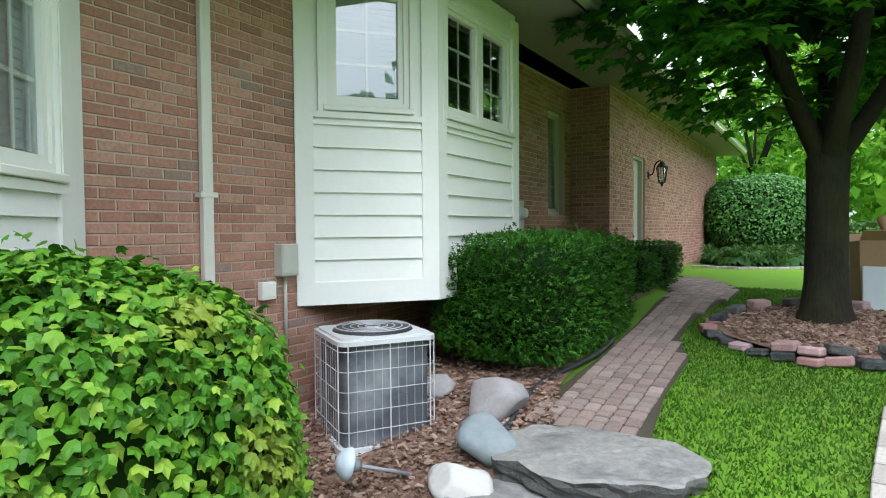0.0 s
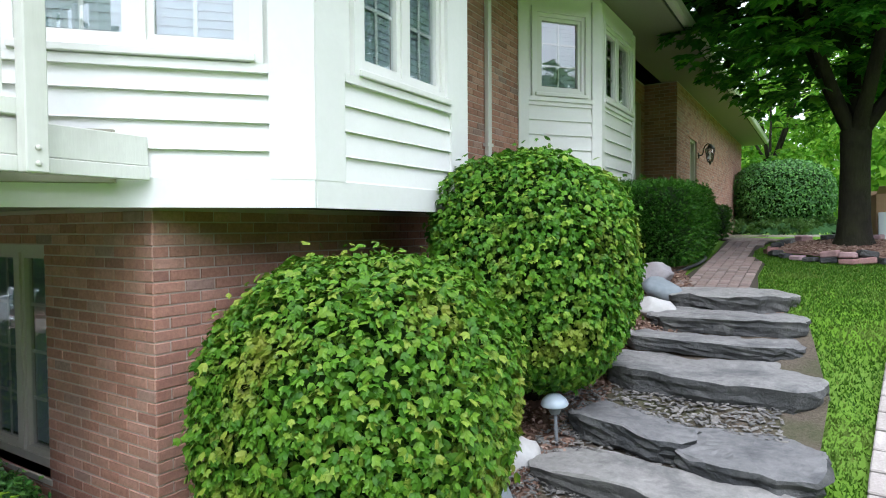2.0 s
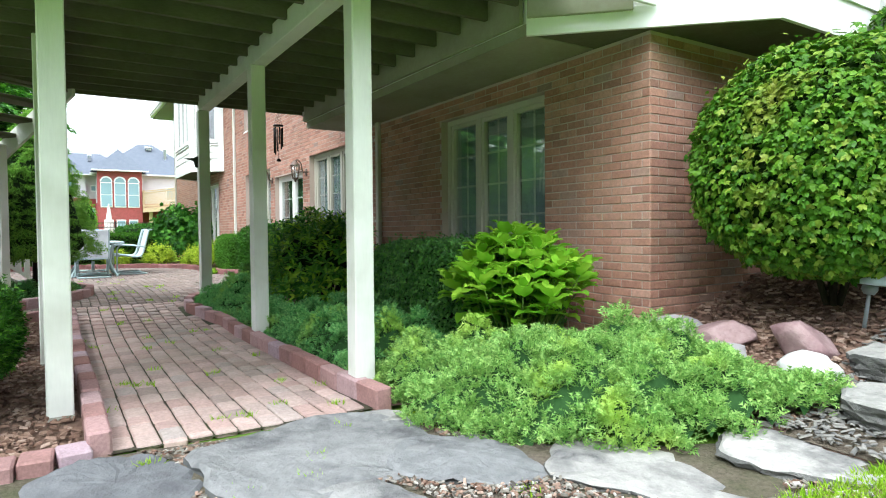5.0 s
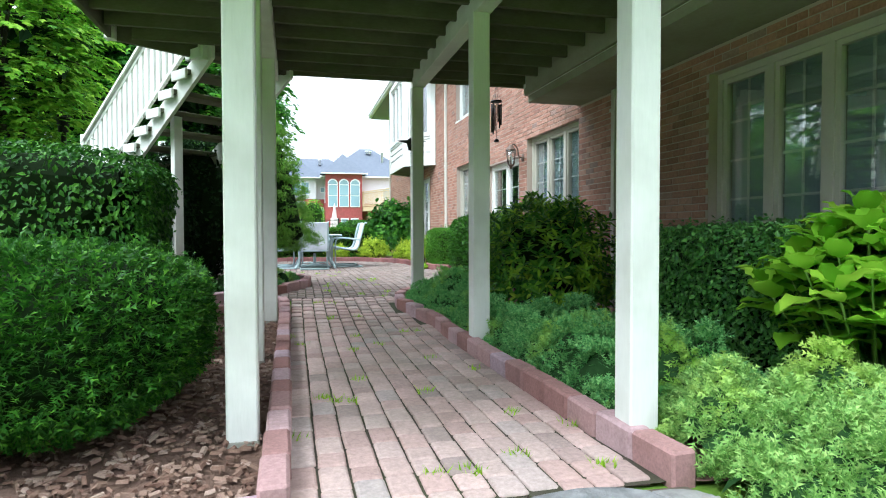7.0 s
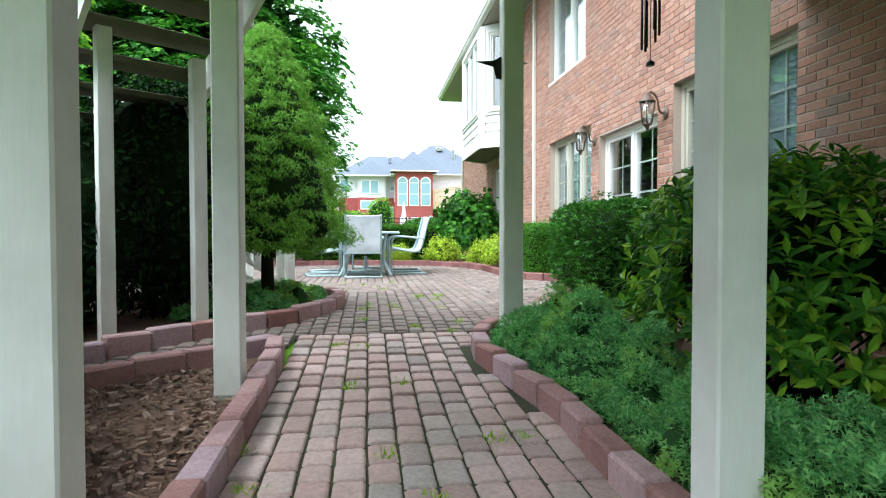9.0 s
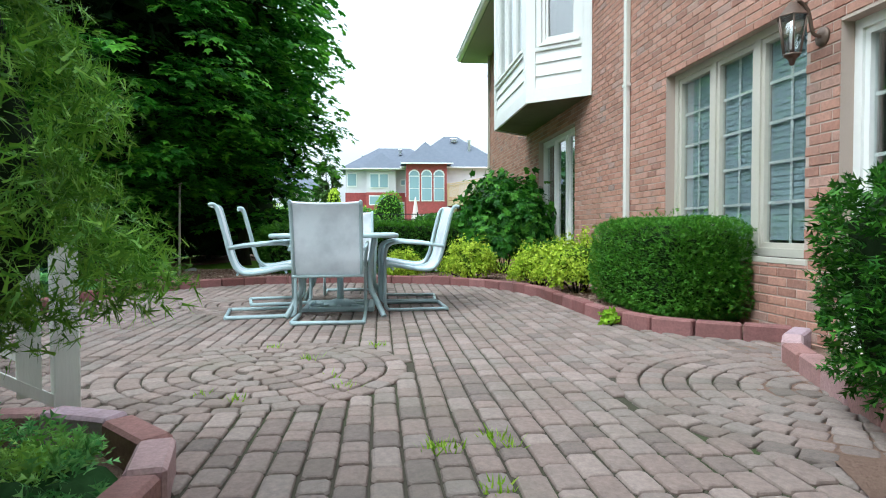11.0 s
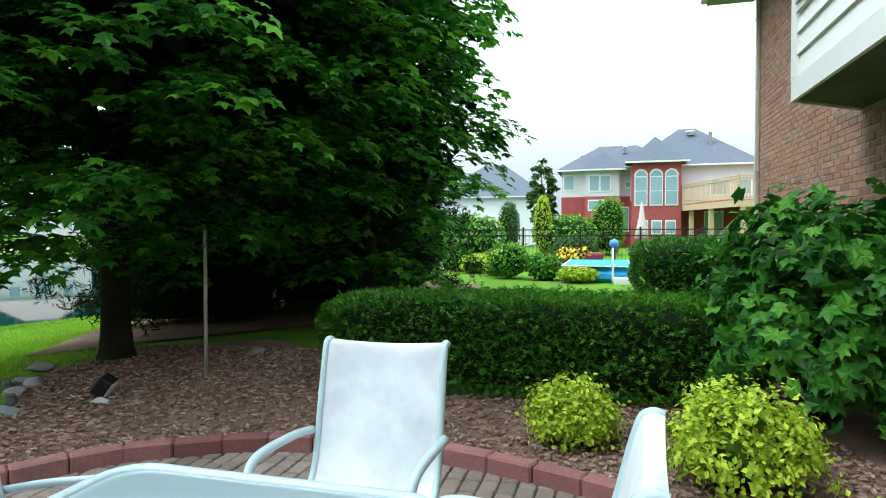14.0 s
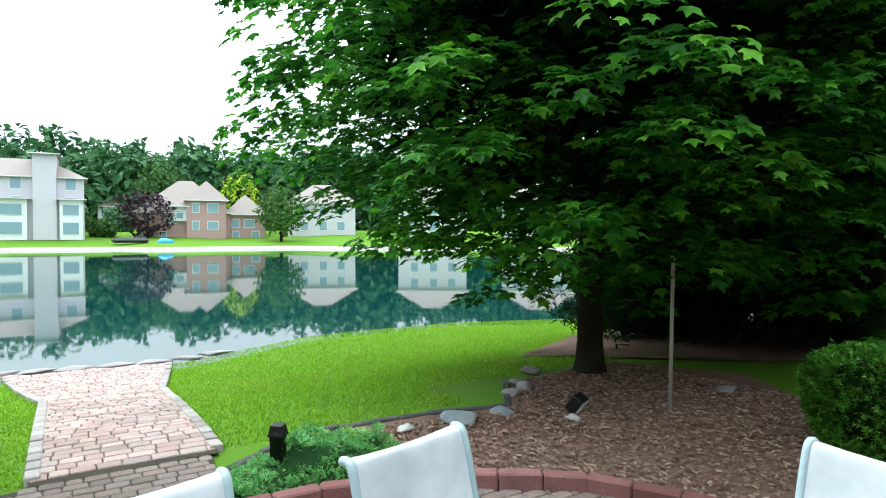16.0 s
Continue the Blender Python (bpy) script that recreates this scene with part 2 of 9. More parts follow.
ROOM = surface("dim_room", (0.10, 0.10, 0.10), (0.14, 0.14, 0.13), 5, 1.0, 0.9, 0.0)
GLASS = glass_mat("window_glass", (0.94, 0.975, 0.975), 0.21)
COATED = glass_mat("coated_window_glass", (0.88, 0.93, 0.93), 0.5)
SHINGLE = piece_mat("roof_shingle", [(0.0, (0.07, 0.075, 0.085)), (0.5, (0.11, 0.115, 0.125)), (1.0, (0.15, 0.155, 0.165))], 60, 0.95, 0.6)
GUTTER = surface("gutter_metal", (0.62, 0.61, 0.56), (0.70, 0.69, 0.64), 20, 1.0, 0.4, 0.05)
MULCH = piece_mat("mulch_chips", [(0.0, (0.15, 0.088, 0.066)), (0.4, (0.235, 0.15, 0.112)), (0.75, (0.32, 0.22, 0.172)), (1.0, (0.42, 0.32, 0.262))], 140, 0.95, 0.8)
SOIL = surface("mulch_bed", (0.14, 0.088, 0.066), (0.30, 0.20, 0.156), 55, 1.2, 0.95, 1.0, 0, (0.09, 0.055, 0.04), 0.5, None, 0.02)
SLATE = piece_mat("slate_slab", [(0.0, (0.16, 0.165, 0.17)), (0.5, (0.23, 0.23, 0.225)), (1.0, (0.33, 0.325, 0.305))], 18, 0.7, 1.0, (0.055, 0.06, 0.065), 0.9, 2.2, 0.02)
SLATE_EDGE = piece_mat("dark_slate_edge", [(0.0, (0.045, 0.05, 0.053)), (0.5, (0.08, 0.084, 0.085)), (1.0, (0.13, 0.13, 0.125))], 22, 0.85, 1.0, (0.24, 0.24, 0.22), 0.5, 3.0, 0.03)
BARK = surface("bark", (0.010, 0.009, 0.007), (0.045, 0.04, 0.032), 14, 1.5, 0.95, 1.0, 0, (0.07, 0.085, 0.03), 0.4, (3, 3, 0.6), 0.03)


# weathered wood, kept dark to carry shade on the stair treads too
DECKWOOD = surface("weathered_and_shaded_deck_wood", (0.10, 0.10, 0.065), (0.18, 0.175, 0.125), 20, 1.5, 0.85, 0.4, 0, (0.06, 0.06, 0.04), 0.5, (4, 1, 4))
# weathered greenish paint; its tone also carries shade under the overhang
SOFFIT = surface("weathered_and_shaded_soffit_paint", (0.30, 0.29, 0.22), (0.40, 0.39, 0.31), 25, 1.2, 0.8, 0.2, 0, (0.20, 0.20, 0.13), 0.5)
# taupe trim made darker: the shade under the eaves put into colour
EAVESHADE = surface("shaded_eave_boards", (0.24, 0.225, 0.185), (0.31, 0.295, 0.25), 30, 1.0, 0.6, 0.15)


# ---- leaves ----
LEAF = (np.array([(0, 0, 0), (-0.32, 0.42, 0.08), (0, 1, -0.06), (0.32, 0.42, 0.08)]), np.array([(0, 2, 1), (0, 3, 2)]))
BROAD = (np.array([(0, 0, 0), (-0.31, 0.45, 0.10), (0, 1, -0.14), (0.31, 0.45, 0.10), (0, 0.5, -0.02)]), np.array([(0, 4, 1), (1, 4, 2), (2, 4, 3), (3, 4, 0)]))


def lobed(lobes, heart, cup):
    """A leaf of pointed lobes (angle, reach) with notches between them, as a fan round its heart."""
    rim = [(0.0, 0.0, 0.0)]
    for k, (a, r) in enumerate(lobes):
        t = radians(a)
        rim.append((r * math.sin(t), heart + r * math.cos(t), -cup * r))
        if k < len(lobes) - 1:
            b, q = (a + lobes[k + 1][0]) / 2, 0.70 * min(r, lobes[k + 1][1])
            rim.append((q * math.sin(radians(b)), heart + q * math.cos(radians(b)), 0.3 * cup))
    n = len(rim)
    v = [(0, heart, 0)] + rim
    return np.array(v), np.array([(0, 1 + (k + 1) % n, 1 + k) for k in range(n)])


MAPLE = lobed([(-118, 0.42), (-58, 0.62), (0, 0.76), (58, 0.62), (118, 0.42)], 0.30, 0.12)
TRILOBE = (np.array([(0, 0.38, 0.05), (0, 0, 0), (-0.30, 0.16, 0), (-0.46, 0.60, -0.07), (-0.20, 0.66, 0.02), (0, 1.0, -0.14), (0.20, 0.66, 0.02), (0.46, 0.60, -0.07), (0.30, 0.16, 0)]), np.array([(0, 1 + (k + 1) % 8, 1 + k) for k in range(8)]))
SPRIG = (np.array([(-0.07, 0, 0), (0.07, 0, 0), (0, 1, 0), (0, 0.2, 0.02), (0.34, 0.72, 0.05), (0.05, 0.36, 0.02), (-0.34, 0.72, 0.05), (-0.05, 0.36, 0.02)]), np.array([(0, 1, 2), (3, 4, 5), (3, 7, 6)]))

FROND = (np.array([(-0.045, 0, 0), (0.045, 0, 0), (0, 1, -0.08)] + [q for k, y in enumerate((0.14, 0.44)) for sd in (-1, 1) for q in ((0, y, 0), (0, y + 0.24, 0), (sd * (0.38 - 0.08 * k), y + 0.34, -0.05))]), np.array([(0, 1, 2)] + [(3 + 3 * k, 4 + 3 * k, 5 + 3 * k) for k in range(4)]))


def leaves(name, at, out, size, kind, material, parent, droop=0.0, spread=0.6, label="", reach=False):
    """Many leaves in one mesh: at their places, tipped towards out."""
    tv, tf = kind
    n = len(at)
    out = out / (np.linalg.norm(out, axis=1, keepdims=True) + 1e-9)
    nrm = out + rng.normal(0, spread, (n, 3))
    nrm /= np.linalg.norm(nrm, axis=1, keepdims=True)
    tip = rng.normal(0, 1, (n, 3)) + np.array([0, 0, -droop])
    tip -= nrm * np.sum(tip * nrm, axis=1, keepdims=True)
    tip /= np.linalg.norm(tip, axis=1, keepdims=True) + 1e-9
    if reach:
        # fronds point outwards, their flat side up
        tip = out + rng.normal(0, spread, (n, 3)) - np.array([0, 0, droop])
        tip /= np.linalg.norm(tip, axis=1, keepdims=True)
        nrm = rng.normal(0, 0.5, (n, 3)) + np.array([0, 0, 1.0])
        nrm -= tip * np.sum(tip * nrm, axis=1, keepdims=True)
        nrm /= np.linalg.norm(nrm, axis=1, keepdims=True) + 1e-9
    side = np.cross(tip, nrm)
    s = size * rng.uniform(0.65, 1.25, (n, 1, 1))
    v = tv[None, :, 0:1] * side[:, None] + tv[None, :, 1:2] * tip[:, None] + tv[None, :, 2:3] * nrm[:, None]
    v = at[:, None] + v * s
    f = tf[None] + (np.arange(n) * len(tv))[:, None, None]
    return raw(name, v, f.reshape(-1, 3), material, parent, label)


def unit(n):
    v = rng.normal(0, 1, (n, 3))
    return v / np.linalg.norm(v, axis=1, keepdims=True)


def lump(v, seed, scale=1.0):
    """A slow noise on unit vectors."""
    r = np.random.default_rng(seed)
    k, ph = r.normal(0, 2.6 * scale, (6, 3)), r.uniform(0, 6.28, 6)
    return np.mean(np.sin(v @ k.T + ph), axis=1)


def clipped_form(v, rx, ry, h, power, seed, uneven):
    """From unit vectors to the skin of a clipped shrub with its foot at 0; power 2 is a ball, more is boxier."""
    p = (np.abs(v[:, 0]) ** power + np.abs(v[:, 1]) ** power + np.abs(v[:, 2]) ** power) ** (-1 / power)
    r = p * (1 + uneven * lump(v, seed) + 0.5 * uneven * lump(v, seed + 1, 2.5))
    q = v * r[:, None] * np.array([rx, ry, h / 2])
    return q + np.array([0, 0, h / 2])


def form_normals(v, rx, ry, h, power):
    g = np.sign(v) * np.abs(v) ** (power - 1) / np.array([rx, ry, h / 2])
    return g / np.linalg.norm(g, axis=1, keepdims=True)


def core_mesh(name, rx, ry, h, power, seed, uneven, shrink, material, parent):
    bm = bmesh.new()
    bmesh.ops.create_icosphere(bm, subdivisions=3, radius=1)
    v = np.array([w.co[:] for w in bm.verts])
    q = clipped_form(v, rx, ry, h, power, seed, uneven)
    c = np.array([0, 0, h / 2])
    for w, p in zip(bm.verts, (q - c) * shrink + c):
        w.co = p
    return part(name, bm, material, parent)


def shrub(name, at, rx, ry, h, power, n, size, kind, material, core, label, category="shrub", turn=0, uneven=0.05, lift=0.06, group="", stem=True, droop=0.6, depth=0.12, spread=0.55, shrink=0.9):
    """A clipped shrub: stems, a core coloured dark as its inner shade, and a skin of leaves."""
    seed = int(abs(at[0] * 131 + at[1] * 17)) + 3
    e = thing(name, at, label, category, group, turn=turn)
    v = unit(n)
    q = clipped_form(v, rx, ry, h, power, seed, uneven)
    nn = form_normals(v, rx, ry, h, power)
    # even out the density over boxy forms
    q = q - nn * rng.uniform(-0.2, 1, (n, 1)) ** 2 * depth
    # a few shoots stand out of the clipped skin
    q = q + (nn + np.array([0, 0, 0.4])) * np.where(rng.uniform(0, 1, (n, 1)) < 0.05, rng.uniform(0, 0.06, (n, 1)), 0)
    q[:, 2] += lift
    ok = q[:, 2] > 0.02
    leaves("foliage", q[ok], nn[ok] + np.array([0, 0, 0.5]), size, kind, material, e, 0.15 if kind is FROND else droop, 0.5 if kind is FROND else spread, "", kind is FROND)
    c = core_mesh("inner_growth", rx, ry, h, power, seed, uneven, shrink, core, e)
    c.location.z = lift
    if stem:
        for k in range(6):
            a = k * 1.05
            bm = bmesh.new()
            tube(bm, [(0.04 * math.cos(a), 0.04 * math.sin(a), -0.1), (0.25 * rx * math.cos(a), 0.25 * ry * math.sin(a), lift + 0.25 * h), (0.5 * rx * math.cos(a), 0.5 * ry * math.sin(a), lift + 0.6 * h)], [0.022, 0.016, 0.006], 6)
            part("stem", bm, BARK, e)
    return e


def loose_shrub(name, at, rx, ry, h, clumps, per, size, kind, material, label, group="", puff=0.09, seed=1, core=None, category="shrub", wide=0.62):
    """An unclipped shrub: stems that fan out, each ending in tufts of leaves."""
    e = thing(name, at, label, category, group)
    g = np.random.default_rng(seed)
    v = g.normal(0, 1, (clumps, 3))
    v /= np.linalg.norm(v, axis=1, keepdims=True)
    v[:, 2] = np.abs(v[:, 2]) * 1.1 - 0.25
    rad = g.uniform(0.45, 1.0, (clumps, 1)) ** 0.5 * (1 + 0.22 * g.normal(0, 1, (clumps, 1)).clip(-1, 1.4))
    c = v * rad * np.array([rx, ry, h * 0.62]) + np.array([0, 0, h * 0.40])
    c[:, 2] = np.maximum(c[:, 2], 0.06)
    d = g.normal(0, 1, (clumps, per, 3)) * np.array([0.5, 0.5, 0.75]) * puff
    p = (c[:, None] + d).reshape(-1, 3)
    p[:, 2] = np.maximum(p[:, 2], 0.02)
    o = np.repeat(v + np.array([0, 0, 0.5]), per, axis=0) + d.reshape(-1, 3) / puff * 0.5
    leaves("foliage", p, o, size, kind, material, e, 0.2, 0.5)
    # the core's dark colour gives the shade among the stems
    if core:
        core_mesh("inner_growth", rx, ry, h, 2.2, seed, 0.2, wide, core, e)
    for k in range(min(12, clumps)):
        bm = bmesh.new()
        q = c[k]
        tube(bm, [(0.05 * v[k, 0], 0.05 * v[k, 1], -0.05), (0.45 * q[0], 0.45 * q[1], 0.5 * q[2]), tuple(q)], [0.012, 0.008, 0.003], 5)
        part("stem", bm, BARK, e)
    return e


OVAL = (np.array([(0, 0, 0), (-0.14, 0.28, 0.05), (-0.17, 0.62, 0.03), (0, 1, -0.10), (0.17, 0.62, 0.03), (0.14, 0.28, 0.05), (0, 0.5, -0.02)]), np.array([(6, (k + 1) % 6, k) for k in range(6)]))


def rhododendron(at, rx, ry, h, tips, label):
    """Open branches, each tip ringed by long leaves that droop as they age."""
    e = thing("rhododendron", at, label, "shrub")
    g = np.random.default_rng(9)
    v = g.normal(0, 1, (tips, 3))
    v /= np.linalg.norm(v, axis=1, keepdims=True)
    v[:, 2] = np.abs(v[:, 2]) * 1.5 - 0.58
    rad = g.uniform(0.35, 1.0, (tips, 1)) ** 0.5 * (1 + 0.25 * lump(v, 4, 1.3)[:, None])
    c = v * rad * np.array([rx, ry, h * 0.60]) + np.array([0, 0, h * 0.42])
    c[:, 2] = np.maximum(c[:, 2], 0.08)
    per = 9
    axis = v + np.array([0, 0, 0.9]) + g.normal(0, 0.25, (tips, 3))
    axis /= np.linalg.norm(axis, axis=1, keepdims=True)
    flat = np.cross(axis, np.array([0.3, 0.9, 0.1]))
    flat /= np.linalg.norm(flat, axis=1, keepdims=True)
    other = np.cross(axis, flat)
    a = (np.arange(per) * 2.4)[None] + g.uniform(0, 6.28, (tips, 1)) + g.normal(0, 0.2, (tips, per))
    lift = np.linspace(0.9, -0.25, per)[None] + g.normal(0, 0.15, (tips, per))
    way = flat[:, None] * np.cos(a)[:, :, None] + other[:, None] * np.sin(a)[:, :, None] + axis[:, None] * lift[:, :, None]
    way /= np.linalg.norm(way, axis=2, keepdims=True)
    nrm = axis[:, None] - way * np.sum(way * axis[:, None], axis=2, keepdims=True)
    nrm /= np.linalg.norm(nrm, axis=2, keepdims=True)
    side = np.cross(way, nrm)
    base = c[:, None] - axis[:, None] * (np.arange(per) * 0.004)[None, :, None]
    tv, tf = OVAL
    size = (0.098 * g.uniform(0.75, 1.2, (tips, per)))[:, :, None, None]
    w = base[:, :, None] + size * (tv[:, 0:1] * side[:, :, None] + tv[:, 1:2] * way[:, :, None] + tv[:, 2:3] * nrm[:, :, None])
    f = tf[None] + (np.arange(tips * per) * len(tv))[:, None, None]
    raw("foliage", w.reshape(-1, 3), f.reshape(-1, 3), RHODO, e)
    # dark core painted as the shade between the branches
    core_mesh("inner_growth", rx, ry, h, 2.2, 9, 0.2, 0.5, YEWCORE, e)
    for k in range(60):
        bm = bmesh.new()
        q = c[k]
        tube(bm, [(0.06 * v[k, 0], 0.06 * v[k, 1], -0.05), (0.5 * q[0], 0.5 * q[1], 0.42 * q[2]), tuple(q)], [0.014, 0.009, 0.004], 5)
        part("stem", bm, BARK, e)
    return e


# ---- ground ----
def shore(x):
    """The y of the lake's edge."""
    return float(np.interp(x, (-40, -29, -26.5, -23.0, -19.5, -16.6, -14.2, 0), (-14.3, -14.6, -16.0, -17.1, -17.0, -15.5, -15.7, -15.9)))


def build_ground():
    xs = sorted({*[round(-24 + 0.25 * i, 3) for i in range(0, 140)], *[-24 - 1.2 ** i for i in range(4, 33)], *[11 + 1.25 ** i for i in range(2, 27)]})
    ys = sorted({*[round(-17 + 0.25 * i, 3) for i in range(0, 160)], *[-17 - 1.25 ** i for i in range(2, 27)], *[23 + 1.25 ** i for i in range(2, 27)]})
    v, f = [], []
    for y in ys:
        for x in xs:
            z = lot(x, y)
            # the lake bed, and the rising land beyond it
            s = shore(x)
            if y < s + 1.0:
                z -= (0.22 * smooth(s + 1.0, s, y) + 1.0 * smooth(s, s - 2, y)) * smooth(30, 10, x)
            v.append((x, y, z - 0.02))
    w = len(xs)
    for j in range(len(ys) - 1):
        for i in range(w - 1):
            f.append((j * w + i, j * w + i + 1, (j + 1) * w + i + 1, (j + 1) * w + i))
    g = raw("ground", v, f, LAWN_SOIL, None, "", True)
    tagged(g, "mown green lawn ground sloping down to the lake", "ground", kind="structure")
    return g


LAWN_SOIL = surface("lawn_turf", (0.075, 0.17, 0.011), (0.14, 0.28, 0.022), 60, 0.7, 0.9, 0.8, 0, (0.11, 0.17, 0.04), 0.5, None, 0.01)
build_ground()


def build_lake():
    m, n, l, b = nodes_of("lake_water")
    b.inputs["Base Color"].default_value = (0.004, 0.036, 0.038, 1)
    b.inputs["Roughness"].default_value = 0.03
    b.inputs["IOR"].default_value = 2.3
    t = place(n, l, 0.9, 3, 0.5)
    bumped(n, l, b, t.outputs[0], 0.025, 0.05)
    bm = bmesh.new()
    box(bm, -260, 60, -200, -14.2, -1.4, -0.62)
    ob = part("water", bm, m)
    tagged(ob, "calm dark green lake water with reflections", "lake", kind="structure")


build_lake()


# ---- walls ----
COURSE, LONG, JOINT = 0.0677, 0.2032, 0.008
TOP = 5.2


def wall(name, p0, p1, z0, z1, thick, openings, material, label):
    """A wall with openings through it; openings are (u0, u1, z0, z1) along the wall."""
    m = face_frame(p0, p1)
    length = math.hypot(p1[0] - p0[0], p1[1] - p0[1])
    us = sorted({0, length, *[u for o in openings for u in o[:2]]})
    zs = sorted({z0, z1, *[z for o in openings for z in o[2:] if z0 < z < z1]})
    us = [u for u in us if 0 <= u <= length]

    def solid(i, j):
        if not (0 <= i < len(us) - 1 and 0 <= j < len(zs) - 1):
            return False
        u, z = (us[i] + us[i + 1]) / 2, (zs[j] + zs[j + 1]) / 2
        return not any(o[0] < u < o[1] and o[2] < z < o[3] for o in openings)

    bm = bmesh.new()

    def quad(*pts):
        bm.faces.new([bm.verts.new(m @ Vector(p)) for p in pts])

    for i in range(len(us) - 1):
        for j in range(len(zs) - 1):
            if not solid(i, j):
                continue
            a, b, c, d = us[i], us[i + 1], zs[j], zs[j + 1]
            quad((a, 0, c), (b, 0, c), (b, 0, d), (a, 0, d))
            quad((b, thick, c), (a, thick, c), (a, thick, d), (b, thick, d))
            if not solid(i - 1, j):
                quad((a, thick, c), (a, 0, c), (a, 0, d), (a, thick, d))
            if not solid(i + 1, j):
                quad((b, 0, c), (b, thick, c), (b, thick, d), (b, 0, d))
            if not solid(i, j - 1):
                quad((a, thick, c), (b, thick, c), (b, 0, c), (a, 0, c))
            if not solid(i, j + 1):
                quad((a, 0, d), (b, 0, d), (b, thick, d), (a, thick, d))
    bmesh.ops.remove_doubles(bm, verts=bm.verts, dist=0.0005)
    ob = part(name, bm, material)
    return tagged(ob, label, "wall", kind="structure")


BRICKWORK = []


def bricks(owner, p0, p1, z0, z1, openings, stretch=None):
    """Notes a field of bricks for a wall; laid at the end of the file. stretch: (u0, u1, z0, z1) laid brick by brick."""
    BRICKWORK.append((owner, p0, p1, z0, z1, openings, stretch))


EX, SY = -3.49, -1.33
# south wall, seen from the patio; u runs east from the far west corner
SW = (-25.1, SY)
south_open = [(4.95, 7.0, 0.42, 2.30), (9.85, 11.85, 0.56, 2.27), (12.15, 13.86, 0.02, 2.03), (14.2, 16.05, 0.84, 2.26), (18.62, 20.42, 0.62, 2.18), (9.8, 11.6, 3.30, 5.0)]
w_south = wall("wall_south", SW, (EX, SY), -0.5, 2.41, 0.3, [o for o in south_open if o[2] < 2.4], MORTAR, "reddish brown brick house wall of the lower storey")
bricks(w_south, SW, (EX, SY), -0.25, 2.41, south_open, (20.5, 21.61, 0.1, 2.35))
w_south2 = wall("wall_south_upper", SW, (-9.0, SY), 2.41, TOP, 0.3, [o for o in south_open if o[2] > 2.4], MORTAR, "reddish brown brick house wall of the upper storey")
bricks(w_south2, SW, (-9.0, SY), 2.3903, TOP, south_open)
# west end wall and the hidden north side
wall("wall_west", (-25.1, 14), (SW[0], SW[1] + 0.3), -0.3, TOP, 0.3, [], MORTAR, "brick end wall of the house")
# east wall, u runs north from the south-east corner
east_open = [(9.95, 10.65, 3.15, 4.75)]
w_east = wall("wall_east", (EX, SY + 0.3), (EX, 9.6), -0.3, TOP, 0.3, [(o[0] - 0.3, o[1] - 0.3, o[2], o[3]) for o in east_open], MORTAR, "pinkish brown brick side wall above the planting slope")
bricks(w_east, (EX, SY), (EX, 9.6), 0.0208, TOP, east_open + [(0.0, 3.05, 2.42, TOP), (4.85, 8.15, 2.37, TOP)], (4.0, 4.8, 2.4, 4.0))
GX = -2.85
garage_open = [(1.42, 2.27, 2.2, 4.25)]
w_ret = wall("wall_return", (EX + 0.0, 9.6), (GX, 9.6), 1.0, TOP, 0.3, [], MORTAR, "short brick return wall in shade under the eave")
bricks(w_ret, (EX, 9.6), (GX, 9.6), 1.8, TOP, [])
w_gar = wall("wall_garage", (GX, 9.9), (GX, 21.0), 1.0, TOP, 0.3, [(o[0] - 0.3, o[1] - 0.3, o[2], o[3]) for o in garage_open], MORTAR, "long pale pink brick garage wall")
bricks(w_gar, (GX, 9.6), (GX, 21.0), 1.8, TOP, garage_open)
wall("wall_north", (GX, 21.0), (-25.1, 21.0), -0.3, TOP, 0.3, [], MORTAR, "plain brick back wall closing the house")
wall("wall_west_back", (-25.1, 21.0), (-25.1, 14), -0.3, TOP, 0.3, [], MORTAR, "plain brick end wall of the house")


# ---- windows ----
window_count = [0]


